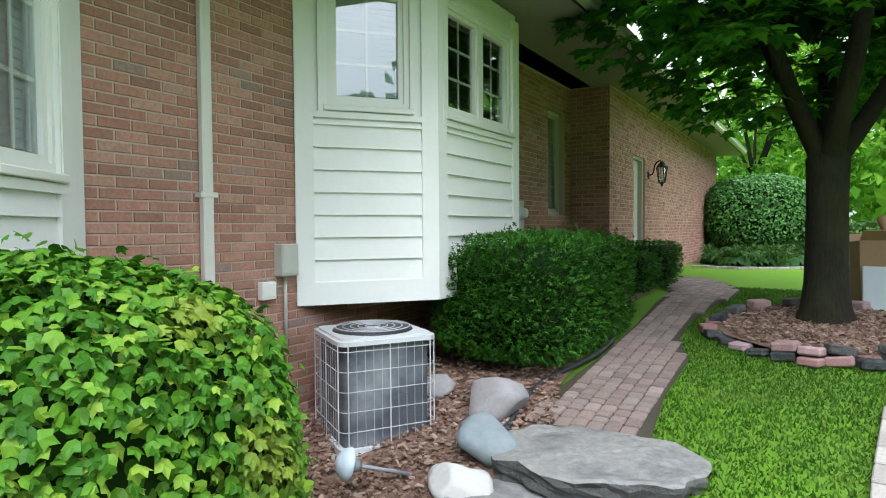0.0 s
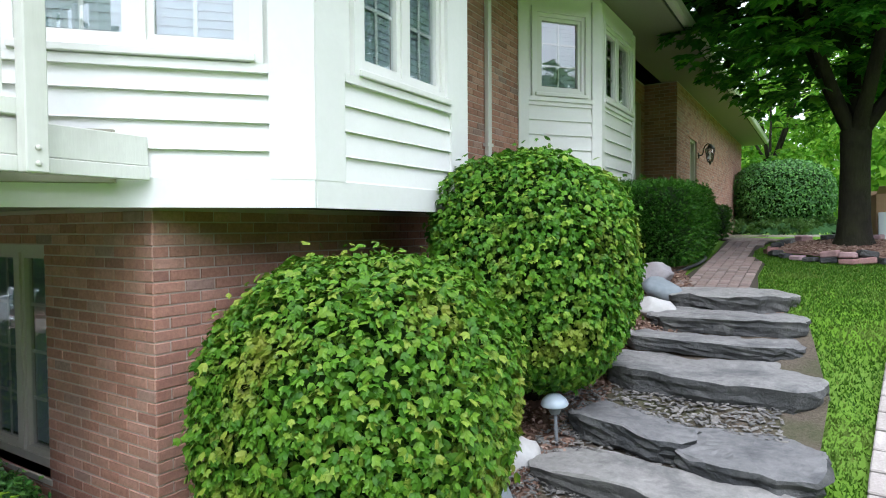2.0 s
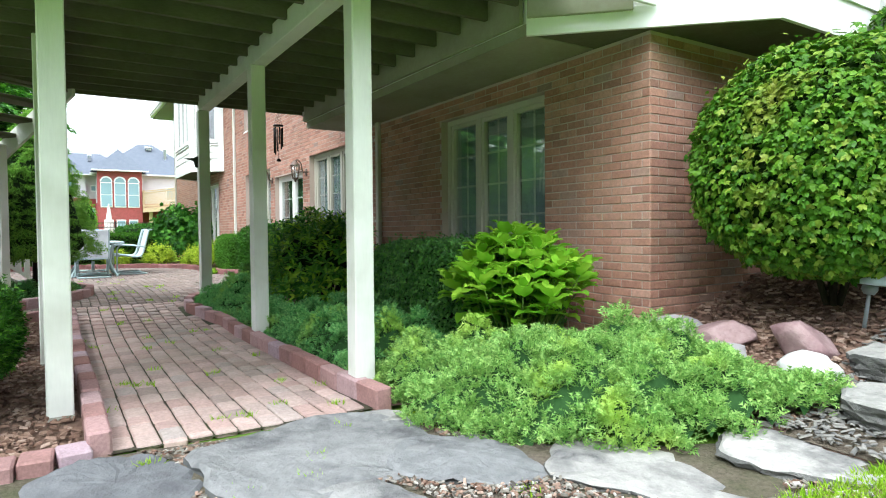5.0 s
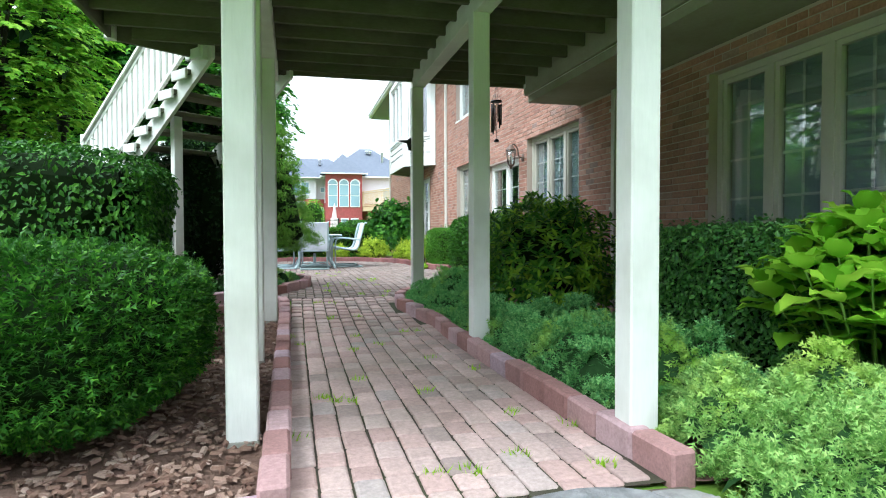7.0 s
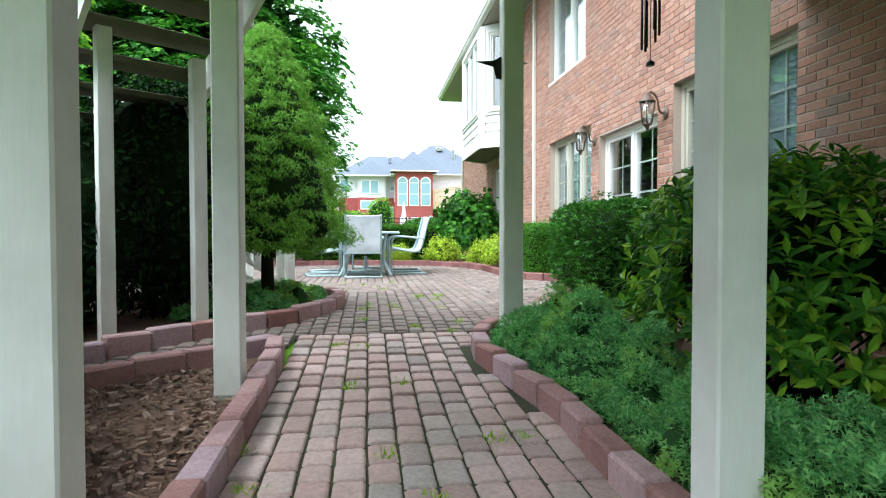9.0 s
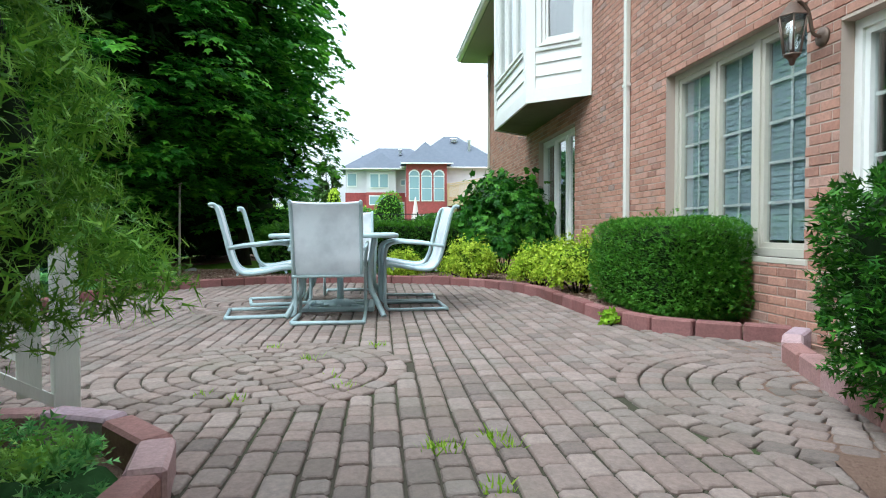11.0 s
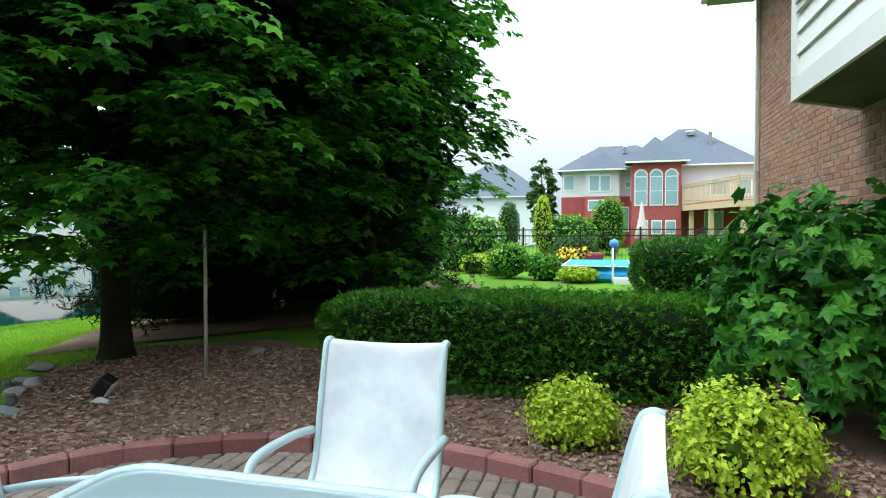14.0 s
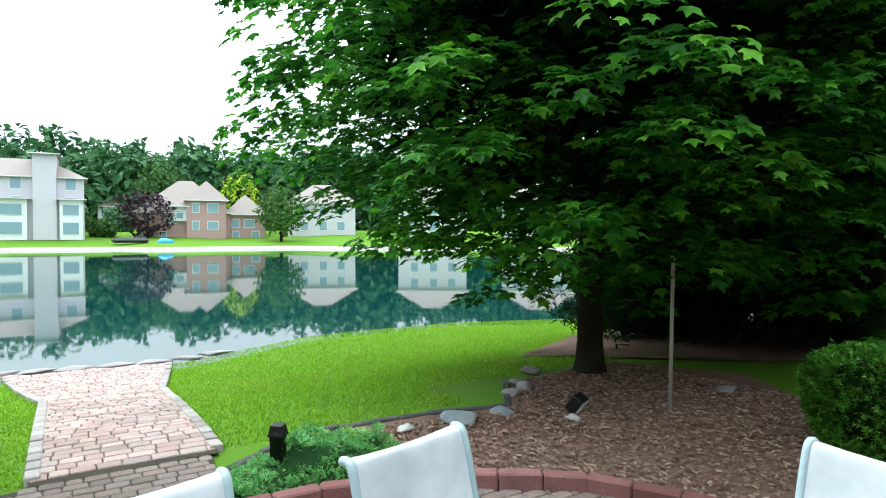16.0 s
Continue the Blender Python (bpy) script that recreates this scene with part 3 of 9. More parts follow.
def window(p0, p1, z0, z1, cols, grid, frame_mat, label, blinds=True, out=0.0, sill=0.05, fw=0.06, depth=0.09, slope=0.6, glass=None):
    """A window between p0 and p1 (as seen from outside, left to right) with cols sashes and a grid of bars in each."""
    window_count[0] += 1
    e = new("window_%d" % window_count[0])
    e.empty_display_size = 0.1
    e.matrix_basis = face_frame(p0, p1, z0) @ Matrix.Translation((0, -out, 0))
    tagged(e, label, "window", kind="structure")
    w, h = math.hypot(p1[0] - p0[0], p1[1] - p0[1]), z1 - z0
    bm = bmesh.new()
    box(bm, 0, fw, 0.0, depth, 0, h)
    box(bm, w - fw, w, 0.0, depth, 0, h)
    box(bm, fw, w - fw, 0.0, depth, h - fw, h)
    box(bm, fw, w - fw, 0.0, depth, 0, fw)
    for k in range(1, cols):
        u = fw + (w - 2 * fw) * k / cols
        box(bm, u - 0.04, u + 0.04, 0.004, depth, fw, h - fw)
    part("window_frame", bm, frame_mat, e)
    if sill:
        bm = bmesh.new()
        box(bm, -0.03, w + 0.03, -sill, 0.02, -0.045, 0.0, None, 0.006)
        part("window_sill", bm, frame_mat, e)
    sw = (w - 2 * fw) / cols
    for k in range(cols):
        a, b = fw + k * sw + (0.04 if k else 0), fw + (k + 1) * sw - (0.04 if k < cols - 1 else 0)
        bm = bmesh.new()
        s = 0.04
        for q in ((a, a + s, fw, h - fw), (b - s, b, fw, h - fw), (a + s, b - s, fw, fw + s), (a + s, b - s, h - fw - s, h - fw)):
            box(bm, q[0], q[1], 0.02, depth - 0.02, q[2], q[3])
        part("sash", bm, frame_mat, e)
        bm = bmesh.new()
        box(bm, a + s, b - s, 0.05, 0.056, fw + s, h - fw - s)
        pane = part("pane", bm, glass or GLASS, e)
        pane.visible_shadow = False
        nx, nz = grid
        if nx > 1 or nz > 1:
            bm = bmesh.new()
            for i in range(1, nx):
                u = a + s + (b - a - 2 * s) * i / nx
                box(bm, u - 0.011, u + 0.011, 0.058, 0.066, fw + s, h - fw - s)
            for j in range(1, nz):
                z = fw + s + (h - 2 * fw - 2 * s) * j / nz
                box(bm, a + s, b - s, 0.0575, 0.0675, z - 0.011, z + 0.011)
            part("grille", bm, WINFRAME, e)
        if blinds:
            bm = bmesh.new()
            z = fw + s + 0.02
            while z < h - fw - s:
                vs = [bm.verts.new(p) for p in ((a + s, 0.076, z), (b - s, 0.076, z), (b - s, 0.082, z + 0.05 * slope + 0.018), (a + s, 0.082, z + 0.05 * slope + 0.018))]
                bm.faces.new(vs)
                z += 0.048
            part("blind", bm, BLIND, e)
    # a box coloured dark stands in for the unlit room behind
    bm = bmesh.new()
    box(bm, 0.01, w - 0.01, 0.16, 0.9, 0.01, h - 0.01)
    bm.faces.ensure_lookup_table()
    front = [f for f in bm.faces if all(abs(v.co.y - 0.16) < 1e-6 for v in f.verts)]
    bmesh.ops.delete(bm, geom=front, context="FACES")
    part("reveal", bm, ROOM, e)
    return e


def on_south(o, *a, **k):
    return window((SW[0] + o[0], SY + 0.09), (SW[0] + o[1], SY + 0.09), o[2], o[3], *a, **k)


on_south(south_open[0], 3, (2, 4), WINFRAME, "three-part window with pale frame and mirror-like glass", blinds=False, sill=0.1, glass=COATED)
on_south(south_open[1], 3, (2, 5), TRIM, "wide taupe framed window with white grilles and closed blinds", sill=0.1)
on_south(south_open[2], 2, (2, 5), WINFRAME, "white framed sliding patio door with dark glass", blinds=False, sill=0.0)
on_south(south_open[3], 3, (2, 4), TRIM, "three-part window with taupe frame and grilles", sill=0.1)
on_south(south_open[4], 3, (2, 4), TRIM, "three-part taupe framed lower window with blinds", sill=0.1)
on_south(south_open[5], 2, (2, 4), WINFRAME, "white framed upper storey window", sill=0.1)
window((EX - 0.09, SY + 9.95), (EX - 0.09, SY + 10.65), 3.15, 4.75, 1, (2, 4), TRIM, "narrow taupe framed window in the shaded brick wall", sill=0.08)


# ---- bays ----
def siding(e, m, w, z0, z1, step=0.178, skip=None):
    """Lapped boards on a face; m is the face's frame."""
    z = z0
    while z < z1 - 0.02:
        h = min(step, z1 - z)
        bm = bmesh.new()
        pr = [(-0.002, z), (-0.030, z), (-0.030 + 0.004, z + 0.01), (-0.006, z + h + 0.004), (-0.002, z + h + 0.004)]
        a = [bm.verts.new(m @ Vector((0, y, q))) for y, q in pr]
        b = [bm.verts.new(m @ Vector((w, y, q))) for y, q in pr]
        bm.faces.new(a)
        bm.faces.new(b[::-1])
        for i in range(5):
            bm.faces.new((a[i], a[(i + 1) % 5], b[(i + 1) % 5], b[i]))
        part("siding_board", bm, PAINT, e)
        z += h


def bay(name, plan, z0, z1, faces, label, wall_line, base=0.16, board=0.13, step=0.178):
    """A cantilevered bay: plan lists its outer corners in order, as seen from outside left to right.
    faces gives for each side (window u0, u1, z0, z1, sashes, grid, blinds) or None."""
    e = new(name)
    tagged(e, label, "bay window", kind="structure")
    # underside in a darker tone than the faces
    bm = bmesh.new()
    prism(bm, plan + wall_line, z0, z0 + 0.08)
    part("soffit", bm, DECKWOOD, e, "dark wood underside")
    bm = bmesh.new()
    prism(bm, plan + wall_line, z1 - 0.1, z1 - 0.02)
    part("head", bm, PAINT, e)
    for (p, q), win in zip(zip(plan, plan[1:]), faces):
        m = face_frame(p, q)
        w = math.hypot(q[0] - p[0], q[1] - p[1])
        # panel of the wall with its opening
        bm = bmesh.new()
        lo = z0 + 0.08
        if win is None:
            box(bm, 0, w, 0.0, 0.12, lo, z1 - 0.1, m)
        else:
            box(bm, 0, w, 0.0, 0.12, lo, win[2], m)
            box(bm, 0, w, 0.0, 0.12, win[3], z1 - 0.1, m)
            box(bm, 0, win[0], 0.0, 0.12, win[2], win[3], m)
            box(bm, win[1], w, 0.0, 0.12, win[2], win[3], m)
        part("panel", bm, PAINT, e)
        bm = bmesh.new()
        box(bm, -0.008, w + 0.008, -0.034, -0.001, z0 - 0.02, z0 + base, m)
        part("skirt_board", bm, PAINT, e)
        for u0, u1 in ((-0.012, board), (w - board, w + 0.012)):
            bm = bmesh.new()
            box(bm, u0, u1, -0.036, -0.001, z0 + base, z1 - 0.1, m)
            part("corner_board", bm, PAINT, e)
        top = win[2] - 0.10 if win else z1 - 0.1
        siding(e, face_frame(Vector(p) + (Vector(q) - Vector(p)).normalized() * board, q), w - 2 * board, z0 + base, top, step)
        if win:
            u = (Vector(q) - Vector(p)).normalized()
            a, b = Vector(p) + u * win[0], Vector(p) + u * win[1]
            bm = bmesh.new()
            box(bm, min(board, win[0] - 0.07), max(w - board, win[1] + 0.07), -0.040, -0.001, win[2] - 0.10, win[2] - 0.05, m)
            for u0, u1, c, d in ((win[0] - 0.07, win[0], win[2] - 0.05, win[3] + 0.07), (win[1], win[1] + 0.07, win[2] - 0.05, win[3] + 0.07), (win[0], win[1], win[3], win[3] + 0.07)):
                box(bm, u0, u1, -0.041, -0.001, c, d, m)
            part("casing", bm, PAINT, e)
            window(tuple(a), tuple(b), win[2], win[3], win[4], win[5], WINFRAME, "white framed window with grilles in the painted bay", blinds=win[6], out=0.012, sill=0.05, fw=0.045)
    return e


OY = -2.06
bay("bay_1", [(-4.06, OY), (-2.82, -0.76), (-2.82, 0.96), (-3.49, 1.80)], 2.415, TOP, [(0.32, 1.46, 3.24, 4.9, 2, (2, 4), True), (0.40, 1.42, 3.26, 4.9, 2, (2, 4), True), (0.30, 0.85, 3.24, 4.9, 1, (2, 4), True)], "cream painted bay with lapped siding above the brick corner", [(-3.6, 1.80), (-3.6, SY + 0.1), (-4.06, SY + 0.1)], 0.14, 0.24, 0.155)
bay("bay_2", [(-3.49, 3.46), (-2.77, 4.36), (-2.77, 5.94), (-3.49, 6.84)], 2.37, TOP, [(0.24, 0.92, 3.93, 4.9, 1, (2, 3), True), (0.14, 1.44, 3.93, 4.9, 2, (2, 3), False), (0.24, 0.92, 3.93, 4.9, 1, (2, 3), False)], "cream painted bay with lapped siding over the air conditioner", [(-3.6, 6.84), (-3.6, 3.46)])
bay("bay_3", [(-21.0, SY), (-20.4, -2.05), (-18.0, -2.05), (-17.4, SY)], 2.57, TOP, [None, (0.2, 2.2, 3.35, 5.0, 3, (1, 1), False), (0.22, 0.76, 3.35, 5.0, 1, (1, 1), False)], "cream painted bay with lapped siding above the patio windows", [(-17.4, SY + 0.1), (-21.0, SY + 0.1)])


# ---- overhang along the deck, roof, gutters ----
bm = bmesh.new()
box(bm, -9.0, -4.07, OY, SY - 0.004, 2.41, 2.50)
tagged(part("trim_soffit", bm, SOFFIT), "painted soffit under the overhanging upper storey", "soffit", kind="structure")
w_over = wall("wall_over_deck", (-9.0, OY), (-4.10, OY), 2.5, TOP, 0.3, [], PAINT, "cream sided upper wall above the deck")
siding(w_over, face_frame((-9.0, OY), (-4.10, OY)), 4.86, 2.85, TOP - 0.1, 0.155)


def roof_slab(name, corners, label):
    bm = bmesh.new()
    top = [bm.verts.new(c) for c in corners]
    low = [bm.verts.new(Vector(c) - Vector((0, 0, 0.14))) for c in corners]
    n = len(corners)
    bm.faces.new(top)
    bm.faces.new(low[::-1])
    for i in range(n):
        bm.faces.new((top[i], low[i], low[(i + 1) % n], top[(i + 1) % n]))
    return tagged(part(name, bm, SHINGLE), label, "roof", kind="structure")


EV = TOP + 0.16
OVX = -2.12
roof_slab("roof_east", [(OVX, -2.0, EV), (OVX, 21.4, EV), (-9.5, 15.0, EV + 4.0), (-9.5, 4.5, EV + 4.0)], "grey shingle roof over the side wall")
roof_slab("roof_south", [(-25.7, -2.0, EV), (OVX, -2.0, EV), (-9.5, 4.5, EV + 4.0), (-18.5, 4.5, EV + 4.0)], "grey shingle roof over the patio wall")
roof_slab("roof_west", [(-25.7, 21.4, EV), (-25.7, -2.0, EV), (-18.5, 4.5, EV + 4.0), (-18.5, 15.0, EV + 4.0)], "grey shingle roof")
roof_slab("roof_north", [(OVX, 21.4, EV), (-25.7, 21.4, EV), (-18.5, 15.0, EV + 4.0), (-9.5, 15.0, EV + 4.0)], "grey shingle roof")
roof_slab("roof_ridge", [(-9.5, 4.5, EV + 4.0), (-9.5, 15.0, EV + 4.0), (-18.5, 15.0, EV + 4.0), (-18.5, 4.5, EV + 4.0)], "flat top of the grey shingle roof")
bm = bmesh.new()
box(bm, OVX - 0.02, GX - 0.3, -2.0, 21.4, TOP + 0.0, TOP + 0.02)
tagged(part("trim_eave_east", bm, EAVESHADE), "painted soffit boards under the side eave", "eave", kind="structure")
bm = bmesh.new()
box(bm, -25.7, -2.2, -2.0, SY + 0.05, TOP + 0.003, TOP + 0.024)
tagged(part("trim_eave_south", bm, EAVESHADE), "painted soffit boards under the patio eave", "eave", kind="structure")


def gutter(name, a, b, out, label):
    """A gutter with an ogee front from a to b; out is the way it faces."""
    bm = bmesh.new()
    pr = [(0, 0.0), (0.07, 0.0), (0.10, 0.03), (0.095, 0.07), (0.125, 0.11), (0.115, 0.115), (0.0, 0.11)]
    r = []
    for p in (a, b):
        r.append([bm.verts.new(Vector(p) + Vector(out) * y + Vector((0, 0, z))) for y, z in pr])
    n = len(pr)
    for i in range(n):
        bm.faces.new((r[0][i], r[0][(i + 1) % n], r[1][(i + 1) % n], r[1][i]))
    bm.faces.new(r[0])
    bm.faces.new(r[1][::-1])
    tagged(part(name, bm, GUTTER), label, "gutter", kind="structure")


gutter("gutter_east", (OVX, -2.0, TOP + 0.03), (OVX, 21.4, TOP + 0.03), (1, 0, 0), "cream metal rain gutter along the eave")
gutter("gutter_south", (-25.7, -2.0, TOP + 0.03), (-2.12, -2.0, TOP + 0.03), (0, -1, 0), "cream metal rain gutter along the patio eave")


def downspout(x, y, z0, z1, out, material, label):
    e = thing("downspout", (x, y, z0), label, "downspout", "downspouts on the house")
    bm = bmesh.new()
    h = z1 - z0
    if abs(out[0]) > 0:
        box(bm, 0.0, 0.055 * out[0], -0.04, 0.04, 0, h, None, 0.008)
    else:
        box(bm, -0.04, 0.04, 0.0, 0.055 * out[1], 0, h, None, 0.008)
    part("pipe", bm, material, e)
    for z in (0.45 * h, 0.9 * h):
        bm = bmesh.new()
        if abs(out[0]) > 0:
            box(bm, -0.004, 0.06 * out[0], -0.065, 0.065, z, z + 0.035)
        else:
            box(bm, -0.065, 0.065, -0.004, 0.06 * out[1], z, z + 0.035)
        part("strap", bm, material, e)
    return e


downspout(EX + 0.008, 2.61, 1.5, TOP, (1, 0), GUTTER, "cream metal downspout on the brick side wall")
downspout(-16.14, SY - 0.008, 0.05, TOP, (0, -1), GUTTER, "cream metal downspout between patio windows")
downspout(-8.08, SY - 0.008, -0.1, 2.41, (0, -1), TRIM, "taupe metal downspout in the shade of the deck")
downspout(-25.0, SY - 0.008, 0.05, TOP, (0, -1), TRIM, "taupe metal downspout at the house corner")

# ---- beds of bark mulch ----
def bed(name, outline, label, z=0.012, step=0.12):
    """A flat-edged bed laid over the ground inside an outline."""
    bm = bmesh.new()
    vs = [bm.verts.new((x, y, 0)) for x, y in outline]
    f = bm.faces.new(vs)
    x0, x1 = min(p[0] for p in outline), max(p[0] for p in outline)
    y0, y1 = min(p[1] for p in outline), max(p[1] for p in outline)
    for axis, lo, hi in ((0, x0, x1), (1, y0, y1)):
        k = lo + 0.3
        while k < hi:
            co, no = [0, 0, 0], [0, 0, 0]
            co[axis], no[axis] = k, 1
            bmesh.ops.bisect_plane(bm, geom=bm.verts[:] + bm.edges[:] + bm.faces[:], plane_co=co, plane_no=no)
            k += 0.3
    for v in bm.verts:
        v.co.z = lot(v.co.x, v.co.y) + z + 0.02 * noise.noise(Vector((v.co.x * 2, v.co.y * 2, 0)))
    ob = part(name, bm, SOIL)
    for p in ob.data.polygons:
        p.use_smooth = True
    return tagged(ob, label, "mulch bed", kind="structure")


SLOPE_BED = [(-3.6, -2.2), (-2.2, -2.3), (-1.3, -2.3), (-0.95, -1.0), (-0.58, 0.3), (-0.55, 1.8), (-0.60, 3.0), (-0.70, 3.75), (-1.75, 4.4), (-1.95, 6.2), (-2.1, 9.5), (-2.3, 10.6), (-3.6, 10.6)]
bed("mulch_slope", SLOPE_BED, "reddish bark mulch on the slope beside the stone steps")
bed("mulch_house", [(-9.2, -3.62), (-8.6, -3.72), (-7.7, -3.5), (-3.72, -3.46), (-3.3, -1.2), (-13.3, -1.2), (-13.3, -2.0), (-11.5, -2.6), (-9.6, -3.3)], "bark mulch bed along the house wall")
bed("mulch_deck", [(-9.0, -5.1), (-8.7, -5.5), (-8.2, -5.98), (-7.6, -6.3), (-7.4, -10.0), (-3.75, -10.0), (-3.75, -5.06)], "bark mulch bed under the deck posts")
bed("mulch_conifer", [(-12.6, -8.2), (-10.5, -9.5), (-8.6, -9.8), (-8.2, -6.8), (-8.9, -6.28), (-9.62, -5.6), (-9.85, -5.2), (-10.5, -4.8), (-11.5, -4.85), (-11.75, -5.4)], "mulch bed round the clipped conifer")
BACK = [(-13.25, -1.4), (-13.58, -1.93), (-13.87, -2.18), (-14.6, -2.30), (-16.2, -2.34), (-16.9, -2.52), (-17.5, -2.85), (-18.0, -3.5), (-18.3, -4.4), (-18.35, -5.2), (-18.2, -5.9), (-17.8, -6.6), (-17.1, -7.1), (-16.2, -7.35), (-15.3, -7.4)]
bed("mulch_patio", BACK + [(-15.7, -8.1), (-16.6, -8.65), (-17.7, -8.6), (-18.6, -8.4), (-19.4, -9.3), (-21.2, -9.5), (-22.0, -8.0), (-21.2, -6.6), (-21.2, -2.5), (-21.2, -1.2), (-13.25, -1.2)], "reddish bark mulch bed round the patio")


# ---- deck ----
def post(x, y, z1, w=0.14):
    e = thing("deck_post", (x, y, lot(x, y)), "cream painted square wooden deck post with small knots", "post", "posts under the deck")
    bm = bmesh.new()
    box(bm, -w / 2, w / 2, -w / 2, w / 2, -0.1, z1 - lot(x, y), None, 0.008)
    part("shaft", bm, DECKPAINT, e)
    bm = bmesh.new()
    box(bm, -w / 2 - 0.004, w / 2 + 0.004, -w / 2 - 0.004, w / 2 + 0.004, -0.1, 0.035, None, 0.006)
    part("foot", bm, CONCRETE, e, "mossy concrete footing")
    return e


CONCRETE = surface("concrete", (0.30, 0.29, 0.26), (0.42, 0.41, 0.37), 70, 2, 0.9, 0.5, 0, (0.16, 0.17, 0.10), 0.5)
for x, y in ((-4.13, -3.47), (-6.43, -3.5), (-9.0, -3.5)):
    post(x, y, 2.52)
for x, y in ((-4.62, -5.19), (-6.40, -5.25), (-8.15, -5.20)):
    post(x, y, 2.52)

DX0, DX1, DY0, DY1 = -9.02, -3.42, -6.64, OY - 0.01
FLOOR = 2.84
deck = new("deck")
tagged(deck, "raised wooden deck painted cream, on square posts over the brick path", "deck", kind="structure")
for y in (-3.48, -5.19):
    bm = bmesh.new()
    box(bm, DX0, DX1 - 0.1 if y > -5 else DX1 - 0.1, y - 0.07, y + 0.07, 2.52, 2.72, None, 0.006)
    part("beam", bm, DECKPAINT, deck)
CUT = ((-8.1, -6.64), (-9.02, -5.30))


def deck_edge(x):
    """The deck's outer edge at x, with its corner cut for the stairs."""
    return DY0 if x > CUT[0][0] else DY0 + (CUT[0][0] - x) / (CUT[0][0] - CUT[1][0]) * (CUT[1][1] - CUT[0][1])


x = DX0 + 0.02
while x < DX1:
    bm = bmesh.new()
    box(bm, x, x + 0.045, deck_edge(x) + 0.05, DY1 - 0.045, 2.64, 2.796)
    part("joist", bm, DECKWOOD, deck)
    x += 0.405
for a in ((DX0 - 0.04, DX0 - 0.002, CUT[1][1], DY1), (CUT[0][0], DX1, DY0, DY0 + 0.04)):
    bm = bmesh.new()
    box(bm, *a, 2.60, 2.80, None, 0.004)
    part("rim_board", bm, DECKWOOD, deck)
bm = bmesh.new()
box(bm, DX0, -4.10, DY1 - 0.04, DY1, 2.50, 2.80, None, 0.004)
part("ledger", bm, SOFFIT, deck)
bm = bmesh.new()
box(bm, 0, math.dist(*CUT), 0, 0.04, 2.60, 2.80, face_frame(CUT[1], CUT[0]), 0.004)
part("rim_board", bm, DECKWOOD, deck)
# added board whose dull colour stands in for deck shade on the bay
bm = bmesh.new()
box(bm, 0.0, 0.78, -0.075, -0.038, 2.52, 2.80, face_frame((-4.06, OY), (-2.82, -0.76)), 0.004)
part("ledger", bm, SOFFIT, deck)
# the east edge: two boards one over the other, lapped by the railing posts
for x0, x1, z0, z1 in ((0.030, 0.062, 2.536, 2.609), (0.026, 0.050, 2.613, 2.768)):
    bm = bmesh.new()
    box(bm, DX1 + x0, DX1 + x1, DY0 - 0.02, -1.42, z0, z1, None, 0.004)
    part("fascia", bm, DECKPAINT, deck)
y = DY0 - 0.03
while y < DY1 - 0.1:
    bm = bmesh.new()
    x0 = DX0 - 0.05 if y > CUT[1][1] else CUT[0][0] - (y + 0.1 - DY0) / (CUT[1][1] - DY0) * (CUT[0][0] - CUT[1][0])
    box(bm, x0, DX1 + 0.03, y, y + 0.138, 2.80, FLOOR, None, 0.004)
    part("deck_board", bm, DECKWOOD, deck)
    y += 0.145


def railing(p0, p1, z0, z1, name="deck_railing"):
    """Posts, rails and balusters from p0 to p1; z0 and z1 the floor at its ends."""
    d = Vector((p1[0] - p0[0], p1[1] - p0[1], 0))
    w = d.length
    u = d.normalized()
    e = thing(name, (p0[0], p0[1], z0), "cream painted wooden railing with square balusters", "railing", "railings of the deck")
    turn = math.atan2(u.y, u.x)
    r = Matrix.Rotation(turn, 4, "Z")
    s = (z1 - z0) / w
    for a, b, hw in ((0.10, 0.14, 0.02), (0.84, 0.88, 0.02), (0.90, 0.935, 0.06)):
        bm = bmesh.new()
        vs = box(bm, 0, w, -hw, hw, a, b)
        for v in vs:
            v.co.z += s * v.co.x
            v.co = r @ v.co
        part("rail", bm, DECKPAINT, e)
    k = 0.12
    while k < w - 0.06:
        bm = bmesh.new()
        box(bm, k - 0.017, k + 0.017, -0.017, 0.017, s * k + 0.141, s * k + 0.839, r)
        part("baluster", bm, DECKPAINT, e)
        k += 0.13
    for k in (0, w):
        bm = bmesh.new()
        box(bm, k - 0.045, k + 0.045, -0.045, 0.045, s * k - 0.25, s * k + 1.0, r, 0.005)
        part("railing_post", bm, DECKPAINT, e)
    return e


railing((DX1, DY0 + 0.02), (-8.05, DY0 + 0.02), FLOOR, FLOOR)
railing((DX0 + 0.02, -5.2), (DX0 + 0.02, DY1), FLOOR, FLOOR)
# the east railing stands on the fascia, its posts bolted to the outside
side_rail = thing("deck_railing", (DX1 + 0.05, -2.0, FLOOR), "cream painted wooden railing with square balusters", "railing", "railings of the deck")
for z0, z1, hw in ((-0.055, 0.025, 0.045), (0.80, 0.86, 0.03), (0.88, 0.915, 0.07)):
    bm = bmesh.new()
    box(bm, -0.03 - hw, -0.03 + hw, DY0 + 2.0, 0.04, z0, z1, None, 0.006)
    part("rail", bm, DECKPAINT, side_rail)
k = 0.1
while k < 4.55:
    bm = bmesh.new()
    box(bm, -0.045, -0.015, -k - 0.016, -k + 0.016, 0.026, 0.799)
    part("baluster", bm, DECKPAINT, side_rail)
    k += 0.125
